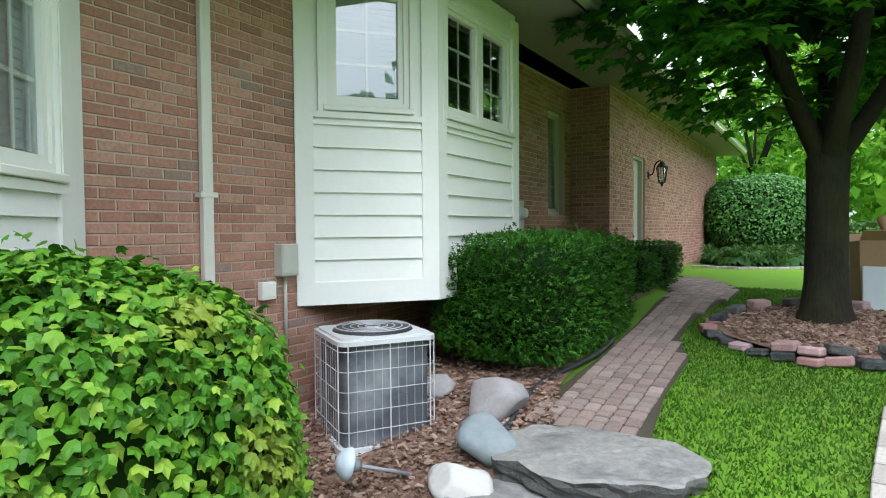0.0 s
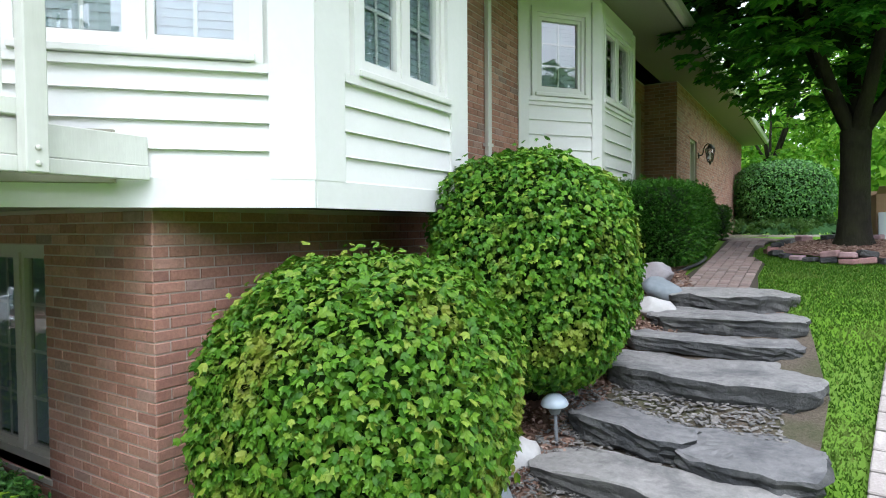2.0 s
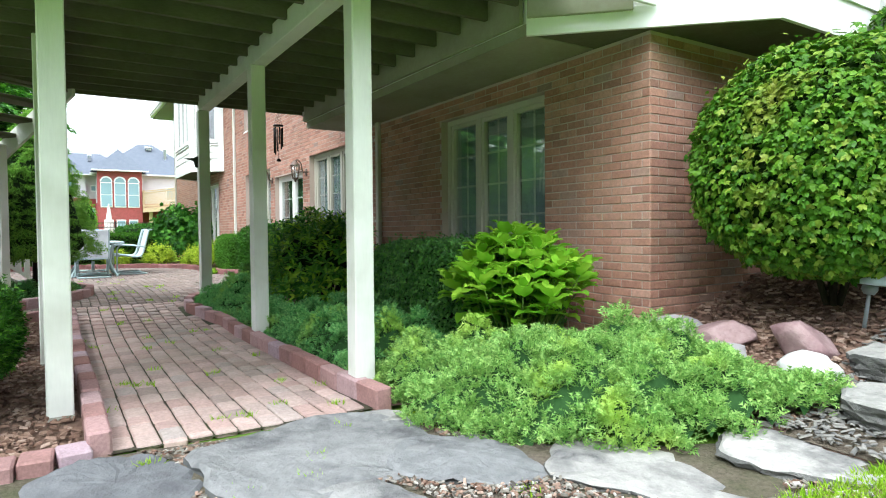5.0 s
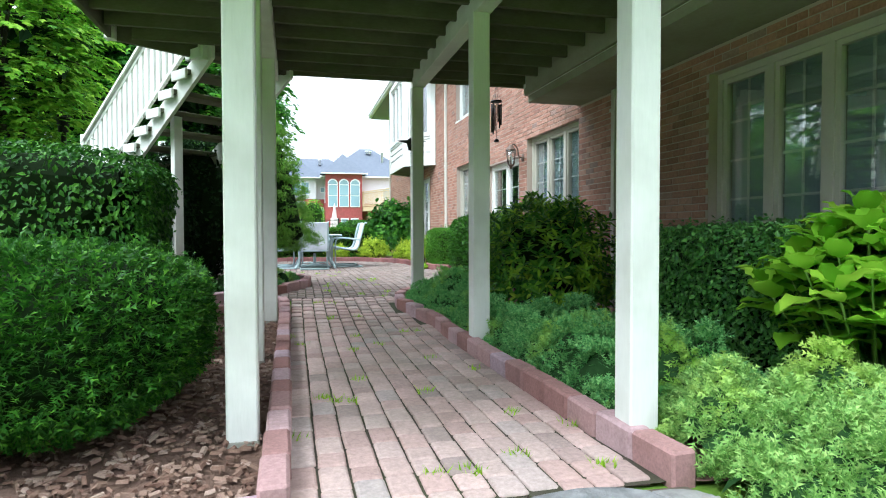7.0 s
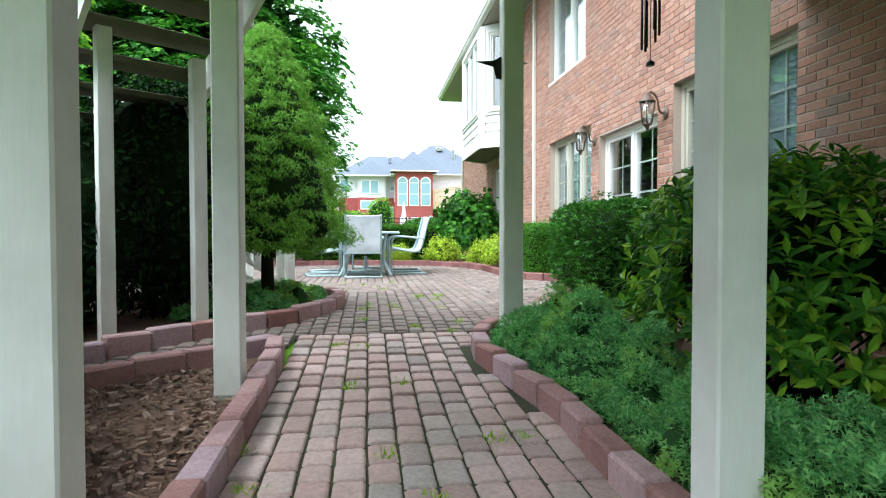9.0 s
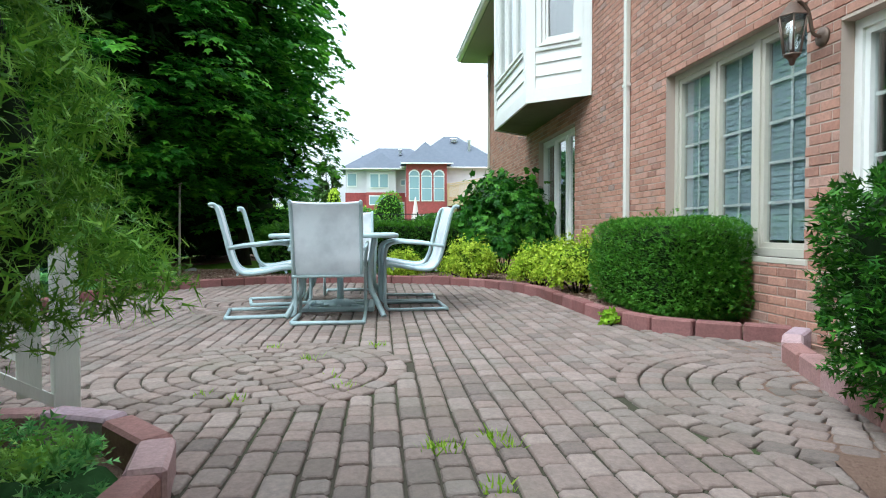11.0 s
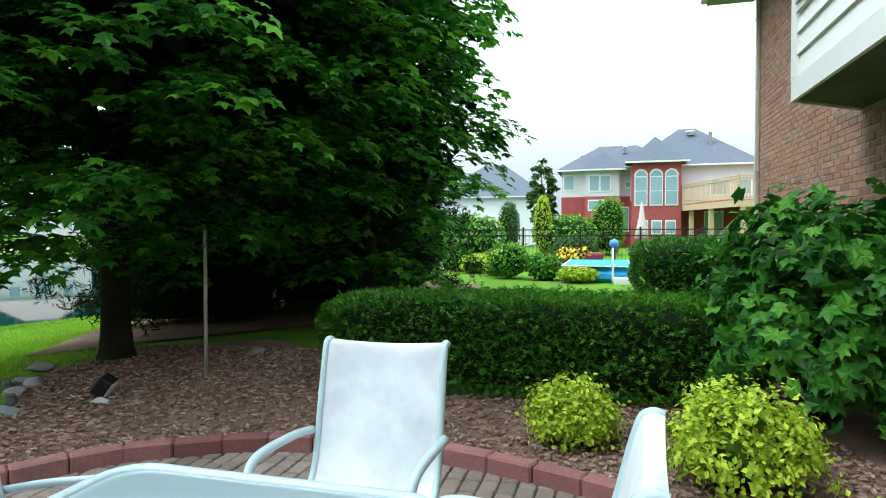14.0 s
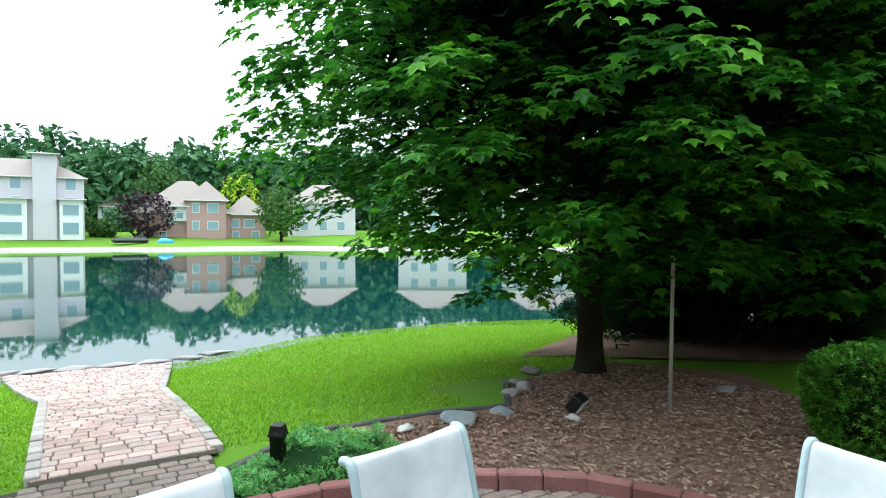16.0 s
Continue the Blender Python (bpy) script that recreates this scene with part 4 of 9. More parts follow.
for y in (0.0, -1.18, -2.36, -3.54, -4.60):
    bm = bmesh.new()
    box(bm, 0.016, 0.10, y - 0.048, y + 0.048, -0.31, 0.96, None, 0.006)
    q = part("railing_post", bm, DECKPAINT, side_rail)
    for z in (-0.27, -0.20):
        bm = bmesh.new()
        lathe(bm, [(0.013, 0.099), (0.013, 0.106), (0.006, 0.110)], 10, Matrix.Translation((0, y, z)) @ Matrix.Rotation(radians(90), 4, "Y"))
        part("bolt", bm, GUTTER, q)


def stair(start, turn, top, n, width, label, sides=(-1, 1), rise=0.17):
    """A flight that goes down along its local x from start, its top floor at the height top."""
    e = thing("deck_stairs", (start[0], start[1], top), label, "stairs", "deck stairs", turn=turn)
    go = 0.28
    for k in range(n):
        bm = bmesh.new()
        box(bm, k * go + 0.0, k * go + 0.27, -width / 2 - 0.04, width / 2 + 0.04, -(k + 1) * rise - 0.05, -(k + 1) * rise, None, 0.005)
        # dark wood here paints the shaded underside of the tread
        tread = part("tread", bm, DECKWOOD, e)
        for s in (-1, 1):
            bm = bmesh.new()
            y0 = s * (width / 2 + 0.042)
            box(bm, k * go - 0.005, k * go + 0.275, y0, y0 + s * 0.03, -(k + 1) * rise - 0.10, -(k + 1) * rise + 0.004, None, 0.004)
            part("tread_end", bm, DECKPAINT, tread, "painted tread end")
    for y in (-width / 2, width / 2 - 0.04):
        bm = bmesh.new()
        z = -rise
        vs = box(bm, -0.1, n * go + 0.1, y, y + 0.04, -0.34, -0.08)
        for v in vs:
            v.co.z -= rise * v.co.x / go
        part("stringer", bm, DECKPAINT, e)
    for y in [k * (width / 2 + 0.02) for k in sides]:
        for a, b, hw in ((0.10, 0.15, 0.018), (0.80, 0.85, 0.018), (0.86, 0.9, 0.055)):
            bm = bmesh.new()
            vs = box(bm, 0, n * go, y - hw, y + hw, a - 0.05, b - 0.05)
            for v in vs:
                v.co.z -= rise * v.co.x / go
            part("rail", bm, DECKPAINT, e)
        k = 0.13
        while k < n * go - 0.08:
            bm = bmesh.new()
            box(bm, k - 0.04, k + 0.04, y - 0.012, y + 0.012, 0.05 - rise * k / go, 0.80 - rise * k / go)
            part("baluster", bm, DECKPAINT, e)
            k += 0.13
        for k in (0.0, n * go):
            bm = bmesh.new()
            lo = -(k / go) * rise - 0.3
            box(bm, k - 0.045, k + 0.045, y - 0.045, y + 0.045, max(lo, -top + 0.0), 0.92 - rise * k / go, None, 0.005)
            part("railing_post", bm, DECKPAINT, e)
    return e


stair((-8.74, -5.42), 219, FLOOR, 10, 1.04, "open-tread painted wooden stairs going down from the deck", (1,))
LX, LY, LZ = -11.14, -7.52, 1.14
land = thing("stair_landing", (LX, LY, 0), "painted wooden landing between two flights of deck stairs", "landing", turn=35)
for k in range(8):
    bm = bmesh.new()
    box(bm, -0.55, 0.55, -0.58 + 0.145 * k, -0.445 + 0.145 * k, LZ - 0.04, LZ, None, 0.004)
    part("deck_board", bm, DECKPAINT, land)
for x in (-0.5, 0.5):
    for y in (-0.5, 0.5):
        bm = bmesh.new()
        box(bm, x - 0.05, x + 0.05, y - 0.05, y + 0.05, -0.1, LZ - 0.044)
        part("support_post", bm, DECKPAINT, land)
stair((LX - 0.32, LY + 0.46), 125, LZ, 6, 1.04, "open-tread painted wooden stairs going down to the patio", (-1, 1), 0.19)
for x, y, z in ((-9.30, -6.27, 2.20), (-9.62, -5.74, 2.05)):
    bm = bmesh.new()
    box(bm, -0.05, 0.05, -0.05, 0.05, -0.2, z, None, 0.006)
    ob = part("stair_post", bm, DECKPAINT)
    ob.matrix_basis = pose(x, y, lot(x, y), 0, 0, 35)
    tagged(ob, "square painted post carrying the deck stairs", "post", "posts under the stairs")


# ---- edging blocks ----
def edging(path, label, group, z=0.0, h=0.13, w=0.11, length=0.30, name="edging_block", material=None):
    """Concrete blocks laid end to end along a line."""
    pts = [Vector((*p, 0)) for p in path]
    d = [0.0]
    for a, b in zip(pts, pts[1:]):
        d.append(d[-1] + (b - a).length)
    n = max(1, round(d[-1] / length))

    def at(s):
        for i in range(len(pts) - 1):
            if s <= d[i + 1] + 1e-6:
                k = (s - d[i]) / (d[i + 1] - d[i])
                return pts[i].lerp(pts[i + 1], k)
        return pts[-1]

    shape = bmesh.new()
    le = d[-1] / n - 0.008
    box(shape, -le / 2, le / 2, -w / 2, w / 2, -0.06, h, None, 0.012)
    me = bpy.data.meshes.new(name)
    bmesh.ops.recalc_face_normals(shape, faces=shape.faces)
    shape.to_mesh(me)
    shape.free()
    me.materials.append(material or EDGER)
    for k in range(n):
        a, b = at(d[-1] * k / n), at(d[-1] * (k + 1) / n)
        c = (a + b) / 2
        ob = new(name, me)
        zz = lot(c.x, c.y) + z + rnd.uniform(-0.008, 0.008)
        ob.matrix_basis = Matrix.Translation((c.x, c.y, zz)) @ pose(0, 0, 0, rnd.uniform(-1.5, 1.5), rnd.uniform(-1.5, 1.5), math.degrees(math.atan2(b.y - a.y, b.x - a.x)) + rnd.uniform(-1.5, 1.5))
        tagged(ob, label, "edging block", group)


edging([(-3.72, -3.50), (-4.3, -3.53), (-5.7, -3.565), (-6.9, -3.575), (-7.7, -3.56), (-8.3, -3.68), (-8.75, -3.76), (-9.2, -3.70), (-9.5, -3.45)], "weathered pink concrete edging block beside the path", "path edging blocks")
edging([(-3.80, -5.03), (-4.65, -5.03), (-6.7, -5.05), (-8.7, -5.06), (-9.02, -5.10)], "weathered pink concrete edging block beside the path", "path edging blocks")
edging([(-9.05, -5.12), (-8.72, -5.50), (-8.5, -5.80), (-8.2, -6.0), (-7.7, -6.3)], "weathered red concrete edging block beside the side path", "side path edging blocks")
edging([(-8.3, -6.75), (-8.9, -6.25), (-9.3, -5.88), (-9.62, -5.57), (-9.85, -5.2), (-10.2, -4.95), (-10.6, -4.8), (-11.1, -4.76), (-11.5, -4.85), (-11.72, -5.2), (-11.75, -5.6)], "dark red concrete edging block round the conifer bed", "conifer bed edging blocks")
edging(BACK, "weathered red concrete edging block round the patio", "patio edging blocks", 0.0, 0.12, material=EDGERDARK)
edging([(-9.5, -3.45), (-10.2, -2.85), (-11.3, -2.3), (-12.2, -2.0), (-12.75, -1.8), (-13.1, -1.45)], "weathered red concrete edging block beside the patio", "patio edging blocks")


# ---- stones ----
def boulder(at, size, turn, material, label, group="boulders on the slope", seed=0, flat=1.0):
    e = bmesh.new()
    bmesh.ops.create_icosphere(e, subdivisions=3, radius=1)
    for v in e.verts:
        p = v.co.copy()
        k = 1 + 0.28 * noise.noise(p * 1.3 + Vector((seed * 7.1, 0, 0))) + 0.10 * noise.noise(p * 3.1 + Vector((0, seed * 3.3, 0))) + 0.04 * noise.noise(p * 8.0)
        # a few flat breaks
        for q in range(5):
            g = Vector((math.sin(seed * 3 + q * 2.1), math.cos(seed + q * 1.7), math.sin(q * 1.3 + seed))).normalized()
            lim = 0.62
            t = (p * k).dot(g)
            if t > lim:
                p -= g * (t - lim) / k * 0.95
        v.co = p * k
        v.co.x *= size[0] / 2
        v.co.y *= size[1] / 2
        v.co.z *= size[2] / 2
    for f in e.faces:
        f.smooth = True
    ob = part("boulder", e, material)
    ob.matrix_basis = pose(at[0], at[1], lot(at[0], at[1]) + size[2] * 0.28, 0, 0, turn)
    return tagged(ob, label, "boulder", group)


PINKSTONE = surface("pink_granite", (0.20, 0.115, 0.12), (0.46, 0.34, 0.335), 14, 4.0, 0.75, 0.9, 0, (0.17, 0.09, 0.10), 0.8, None, 0.02)
BLUESTONE = surface("blue_grey_stone", (0.13, 0.16, 0.18), (0.25, 0.285, 0.305), 16, 3, 0.7, 0.5, 0, (0.34, 0.36, 0.36), 0.5, None, 0.01)
WHITESTONE = surface("pale_stone", (0.36, 0.36, 0.35), (0.60, 0.60, 0.58), 20, 3, 0.7, 0.4, 0, (0.42, 0.40, 0.36), 0.5, None, 0.01)
GREYSTONE = surface("grey_granite", (0.20, 0.19, 0.20), (0.37, 0.35, 0.35), 30, 2.5, 0.75, 0.5, 0, (0.30, 0.23, 0.21), 0.5, None, 0.01)
STONES = [
    ((-2.02, 3.98), (0.56, 0.46, 0.40), 20, GREYSTONE, "large rounded grey pink boulder"), ((-1.80, 3.45), (0.42, 0.5, 0.36), 80, BLUESTONE, "dark blue grey boulder beside the steps"),
    ((-1.78, 3.02), (0.42, 0.36, 0.26), 10, WHITESTONE, "small white boulder beside the steps"), ((-1.99, 2.42), (0.34, 0.36, 0.38), 40, WHITESTONE, "pale pink white boulder beside the steps"),
    ((-2.62, 4.15), (0.28, 0.25, 0.22), 0, GREYSTONE, "small dark stone in the mulch"), ((-2.4, 2.55), (0.3, 0.25, 0.2), 30, WHITESTONE, "small cream stone in the mulch"),
    ((-2.32, 2.05), (0.42, 0.30, 0.2), 60, PINKSTONE, "flat dark red stone in the mulch"), ((-2.16, 0.50), (0.35, 0.42, 0.24), 10, WHITESTONE, "pale grey stone on the slope"),
    ((-2.10, 0.02), (0.45, 0.32, 0.3), 30, BLUESTONE, "blue white mottled boulder under the shrub"), ((-3.22, -1.40), (0.50, 0.26, 0.26), 24, GREYSTONE, "flat grey stone leaning at the brick corner"),
    ((-2.86, -1.36), (0.46, 0.34, 0.26), 0, PINKSTONE, "reddish pink boulder at the foot of the slope"), ((-2.36, -1.32), (0.36, 0.40, 0.30), 70, PINKSTONE, "pink white granite boulder at the foot of the slope"),
    ((-2.16, -1.62), (0.32, 0.28, 0.22), 40, WHITESTONE, "rounded white boulder at the foot of the slope"), ((-3.14, -1.66), (0.42, 0.3, 0.2), 10, BLUESTONE, "blue grey boulder half hidden by juniper"),
    ((-2.70, -1.55), (0.34, 0.28, 0.16), 10, GREYSTONE, "grey stone half hidden by juniper"),
]
for i, (at, size, turn, mat, label) in enumerate(STONES):
    boulder(at, size, turn, mat, label, seed=i + 1)


def slab(cx, cy, w, d, h, turn, z, seed, name="stone_step", group="natural stone steps", label="", tilt=(0, 0), rounder=3.4, relief=1.0):
    """A split slate slab: broken outline, terraced pale top, dark layered edge."""
    r = random.Random(seed * 13 + 5)
    n = 44
    off = Vector((seed * 3.7, seed * 1.9, 0))
    bm = bmesh.new()
    edge = []
    for i in range(n):
        a = 2 * math.pi * (i + r.uniform(-0.2, 0.2)) / n
        c, s = math.cos(a), math.sin(a)
        q = (abs(c) ** rounder + abs(s) ** rounder) ** (-1 / rounder)
        p = Vector((q * c * w / 2, q * s * d / 2, 0))
        k = 1 + 0.16 * noise.noise(p * 2.3 + off) + 0.10 * noise.noise(p * 6 + off) + r.uniform(-0.018, 0.018)
        edge.append(p * k)

    def top(p, f):
        t = noise.noise(Vector((p.x * 1.6, p.y * 3.2, 0)) + off) + 0.35 * noise.noise(p * 7 + off)
        return -0.022 * relief * math.floor(3.0 * (t + 0.3)) * (0.4 + 0.6 * f) + 0.010 * relief * noise.noise(p * 4 + off) - (0.012 if f > 0.97 else 0)

    rings = []
    for k, f in enumerate((0.2, 0.4, 0.58, 0.74, 0.87, 0.95, 1.0)):
        rings.append([bm.verts.new((p.x * f, p.y * f, top(p * f, f))) for p in edge])
    hub = bm.verts.new((0, 0, top(Vector((0, 0, 0)), 0)))
    for i in range(n):
        bm.faces.new((hub, rings[0][i], rings[0][(i + 1) % n]))
    for a, b in zip(rings, rings[1:]):
        for i in range(n):
            bm.faces.new((a[i], b[i], b[(i + 1) % n], a[(i + 1) % n]))
    side = []
    for k in range(1, 6):
        t = k / 5
        ring = []
        for i, p in enumerate(edge):
            jag = 0.045 * noise.noise(Vector((p.x * 5, p.y * 5, k * 2.3)) + off) + r.uniform(-0.012, 0.012) - 0.02 * t
            u = p.normalized()
            ring.append(bm.verts.new((p.x + u.x * jag, p.y + u.y * jag, rings[-1][i].co.z * (1 - t) - h * t + r.uniform(-0.008, 0.008))))
        side.append(ring)
    sides = []
    for a, b in zip([rings[-1]] + side, side):
        for i in range(n):
            sides.append(bm.faces.new((a[i], b[i], b[(i + 1) % n], a[(i + 1) % n])))
    bm.faces.new(side[-1])
    # the sides take a darker slate than the top
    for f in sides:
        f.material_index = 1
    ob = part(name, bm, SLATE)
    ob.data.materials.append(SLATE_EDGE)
    ob.matrix_basis = pose(cx, cy, z, tilt[0], tilt[1], turn)
    return tagged(ob, label or "weathered grey slate slab laid as a step", "stone step", group)


STEPS = [
    (-1.13, 3.54, 1.26, 0.85, 0.17, 2, 1.61, 2, 0, 2.3),
    (-1.11, 2.96, 1.35, 0.62, 0.15, 1, 1.45, 1, -1, 3.4),
    (-1.17, 2.47, 1.43, 0.58, 0.13, 3, 1.30, -1, 1, 4.0),
    (-1.10, 1.88, 1.55, 0.78, 0.21, -1, 1.15, 2, 1, 3.0),
    (-1.43, 1.02, 0.92, 0.56, 0.17, -12, 0.91, -3, 2, 3.0),
    (-0.72, 0.90, 0.92, 0.66, 0.17, -6, 0.87, 3, -2, 2.8),
    (-1.14, 0.44, 1.82, 0.48, 0.16, -9, 0.74, 2, -1, 3.8),
    (-1.40, -0.16, 1.68, 0.60, 0.18, -11, 0.55, -2, 1, 3.6),
    (-1.38, -0.80, 1.06, 0.58, 0.17, -4, 0.38, 2, 1, 3.2),
    (-1.50, -1.33, 1.10, 0.46, 0.15, -3, 0.23, -1, 0, 3.4),
    (-1.48, -1.83, 0.86, 0.50, 0.14, 0, 0.11, 1, -1, 2.8),
]
for i, (x, y, w, d, h, turn, z, lean, roll, k) in enumerate(STEPS):
    slab(x, y, w, d, h, turn, z, i + 1, tilt=(lean, roll), rounder=k, relief=0.75)


# ---- shrubs ----
VIB = leaf_mat("viburnum_leaf", [(0.0, (0.036, 0.125, 0.009)), (0.4, (0.062, 0.18, 0.012)), (0.8, (0.115, 0.265, 0.018)), (1.0, (0.24, 0.35, 0.04))], 0.2, 0.42, 0.6, (0.25, 0.28, 0.04), 2.6)
VIBGOLD = leaf_mat("yellowing_viburnum_leaf", [(0.0, (0.038, 0.122, 0.009)), (0.4, (0.070, 0.182, 0.012)), (0.8, (0.115, 0.245, 0.018)), (1.0, (0.22, 0.30, 0.04))], 0.2, 0.42, 0.6, (0.27, 0.26, 0.04), 2.6)
# the CORE colours are dark to paint the shade between leaves
VIBCORE = surface("viburnum_inside_shade", (0.006, 0.016, 0.003), (0.02, 0.045, 0.007), 30, 3, 0.9, 0.5)
YEW = leaf_mat("yew_leaf", [(0.0, (0.014, 0.065, 0.008)), (0.5, (0.036, 0.13, 0.012)), (1.0, (0.085, 0.24, 0.02))], 0.2, 0.5)
YEWLIGHT = leaf_mat("yew_bright_leaf", [(0.0, (0.013, 0.060, 0.007)), (0.5, (0.032, 0.120, 0.011)), (0.85, (0.066, 0.20, 0.017)), (1.0, (0.14, 0.33, 0.03))], 0.2, 0.5, 0.35, (0.085, 0.25, 0.024), 3.0)
YEWCORE = surface("yew_inside_shade", (0.004, 0.010, 0.003), (0.012, 0.026, 0.006), 40, 3, 0.95, 0.5)
BOXLEAF = leaf_mat("boxwood_leaf", [(0.0, (0.03, 0.11, 0.022)), (0.5, (0.068, 0.21, 0.036)), (1.0, (0.14, 0.33, 0.06))], 0.2, 0.4, spec=0.35)
GOLD = leaf_mat("golden_leaf", [(0.0, (0.16, 0.28, 0.015)), (0.5, (0.38, 0.52, 0.03)), (1.0, (0.60, 0.72, 0.08))], 0.35, 0.5)
GOLDCORE = surface("golden_inside_shade", (0.03, 0.06, 0.006), (0.08, 0.14, 0.015), 30, 3, 0.9, 0.5)
HEDGELEAF = leaf_mat("clipped_hedge_leaf", [(0.0, (0.03, 0.12, 0.010)), (0.5, (0.065, 0.20, 0.016)), (0.85, (0.11, 0.29, 0.025)), (1.0, (0.20, 0.40, 0.04))], 0.25, 0.5, 0.4, (0.12, 0.30, 0.03), 3.0)
RHODO = leaf_mat("rhododendron_leaf", [(0.0, (0.03, 0.11, 0.013)), (0.55, (0.075, 0.23, 0.022)), (0.8, (0.17, 0.38, 0.025)), (1.0, (0.36, 0.54, 0.04))], 0.3, 0.42, 0.8, (0.32, 0.56, 0.04), 2.4)
HYD = leaf_mat("hydrangea_leaf", [(0.0, (0.17, 0.40, 0.022)), (0.5, (0.26, 0.52, 0.035)), (1.0, (0.38, 0.62, 0.06))], 0.45, 0.4)
MAPLEAF = leaf_mat("maple_leaf", [(0.0, (0.019, 0.093, 0.009)), (0.6, (0.045, 0.185, 0.014)), (0.9, (0.098, 0.305, 0.023)), (1.0, (0.18, 0.45, 0.035))], 0.42, 0.5, 0.8, (0.17, 0.44, 0.025), 1.1, spec=0.18)
# spruce needles; also painted shade in tree crowns and under the stairs
SPRUCE_AND_SHADE = leaf_mat("dark_spruce_and_shade_leaf", [(0.0, (0.004, 0.014, 0.004)), (0.5, (0.009, 0.026, 0.007)), (1.0, (0.020, 0.050, 0.012))], 0.1, 0.8, spec=0.08)
BRIGHTLEAF = leaf_mat("bright_tree_leaf", [(0.0, (0.06, 0.19, 0.012)), (0.5, (0.14, 0.34, 0.02)), (1.0, (0.30, 0.52, 0.05))], 0.5, 0.5)
FARLEAF = leaf_mat("far_leaf", [(0.0, (0.03, 0.075, 0.015)), (0.5, (0.06, 0.13, 0.025)), (1.0, (0.10, 0.19, 0.04))], 0.25, 0.6)
JUNI = leaf_mat("juniper_spray", [(0.0, (0.14, 0.30, 0.07)), (0.5, (0.26, 0.47, 0.12)), (1.0, (0.44, 0.63, 0.20))], 0.3, 0.6, 0.8, (0.50, 0.68, 0.13), 2.2)

MOCK = leaf_mat("mock_orange_leaf", [(0.0, (0.015, 0.07, 0.008)), (0.5, (0.04, 0.16, 0.014)), (1.0, (0.12, 0.32, 0.03))], 0.3, 0.45)


def on_lot(x, y, dz=0.0):
    return (x, y, lot(x, y) + dz)


shrub("round_shrub", on_lot(-2.27, 1.10, 0.22), 0.76, 0.80, 1.78, 2.6, 23000, 0.054, TRILOBE, VIB, VIBCORE, "clipped round shrub with bright green lobed leaves", uneven=0.09, spread=0.5, droop=2.0, shrink=0.88, depth=0.18)
shrub("round_shrub", on_lot(-2.45, -0.75, 0.22), 0.83, 0.84, 1.60, 2.4, 24000, 0.054, TRILOBE, VIBGOLD, VIBCORE, "clipped round shrub with yellowing green lobed leaves", uneven=0.09, spread=0.55, droop=1.6, shrink=0.88, depth=0.18)
shrub("yew_hedge", on_lot(-2.38, 5.75, -0.05), 0.66, 1.25, 1.08, 6, 18000, 0.068, FROND, YEWLIGHT, YEWCORE, "dark green yew hedge clipped into a block", "hedge", uneven=0.03, spread=0.8)
shrub("small_hedge", on_lot(-2.45, 9.0), 0.42, 0.5, 0.5, 6, 2600, 0.08, FROND, YEWLIGHT, YEWCORE, "low clipped green hedge beside the garage", "hedge", spread=0.8)
shrub("small_hedge", on_lot(-2.35, 10.2), 0.4, 0.55, 0.62, 6, 3500, 0.07, FROND, YEWLIGHT, YEWCORE, "low clipped green hedge beside the garage", "hedge", spread=0.8)
shrub("large_round_shrub", on_lot(-1.5, 19.6), 1.5, 1.5, 2.35, 2.6, 13000, 0.10, BROAD, BOXLEAF, VIBCORE, "large clipped dark green shrub at the garage end", uneven=0.04)
shrub("boxwood_hedge", on_lot(-5.2, -1.98), 1.12, 0.48, 0.94, 5, 50000, 0.042, LEAF, BOXLEAF, YEWCORE, "clipped boxwood hedge with small glossy leaves under the window", "hedge", uneven=0.03, spread=0.8)
rhododendron(on_lot(-7.95, -2.30), 1.2, 0.80, 1.45, 820, "loose green rhododendron with whorls of leathery leaves")
shrub("dark_hedge", on_lot(-10.9, -1.95), 1.0, 0.5, 0.95, 4, 10000, 0.08, FROND, YEW, YEWCORE, "dark rounded yew hedge by the sliding door", "hedge", spread=0.8)
shrub("patio_hedge", (-14.70, -1.64, 0.0), 0.93, 0.37, 0.78, 6, 26000, 0.046, FROND, HEDGELEAF, YEWCORE, "clipped bright green yew hedge below the patio window", "hedge", spread=0.8)
for x, y, r in ((-18.3, -2.85, 0.40), (-17.37, -2.08, 0.35), (-16.42, -1.82, 0.45), (-18.85, -3.8, 0.28)):
    loose_shrub("golden_shrub", (x, y, 0.0), r * 0.95, r * 0.95, 1.55 * r, 260, 22, 0.044, LEAF, GOLD, "small mounded shrub with golden yellow-green leaves", "golden shrubs", 0.06, int(-x * 10), GOLDCORE)
loose_shrub("mock_orange", (-19.9, -1.98, 0.0), 0.95, 0.72, 1.66, 230, 20, 0.135, MAPLE, MOCK, "loose tall green shrub against the brick wall", "", 0.15, 5, VIBCORE)
shrub("box_hedge", (-20.18, -4.3, 0.0), 0.43, 1.9, 0.80, 6, 22000, 0.082, FROND, HEDGELEAF, YEWCORE, "long clipped green hedge behind the patio", "hedge", spread=0.8, uneven=0.05)
shrub("deck_shrub", on_lot(-5.15, -6.24), 1.0, 0.82, 0.84, 2.8, 20000, 0.066, FROND, YEWLIGHT, YEWCORE, "low spreading yew beside the deck post", uneven=0.08, spread=0.9)
shrub("deck_shrub", on_lot(-6.9, -6.15), 0.5, 0.5, 0.7, 3, 7000, 0.062, FROND, YEWLIGHT, YEWCORE, "low spreading dark yew beside the deck post", uneven=0.08, spread=0.9)
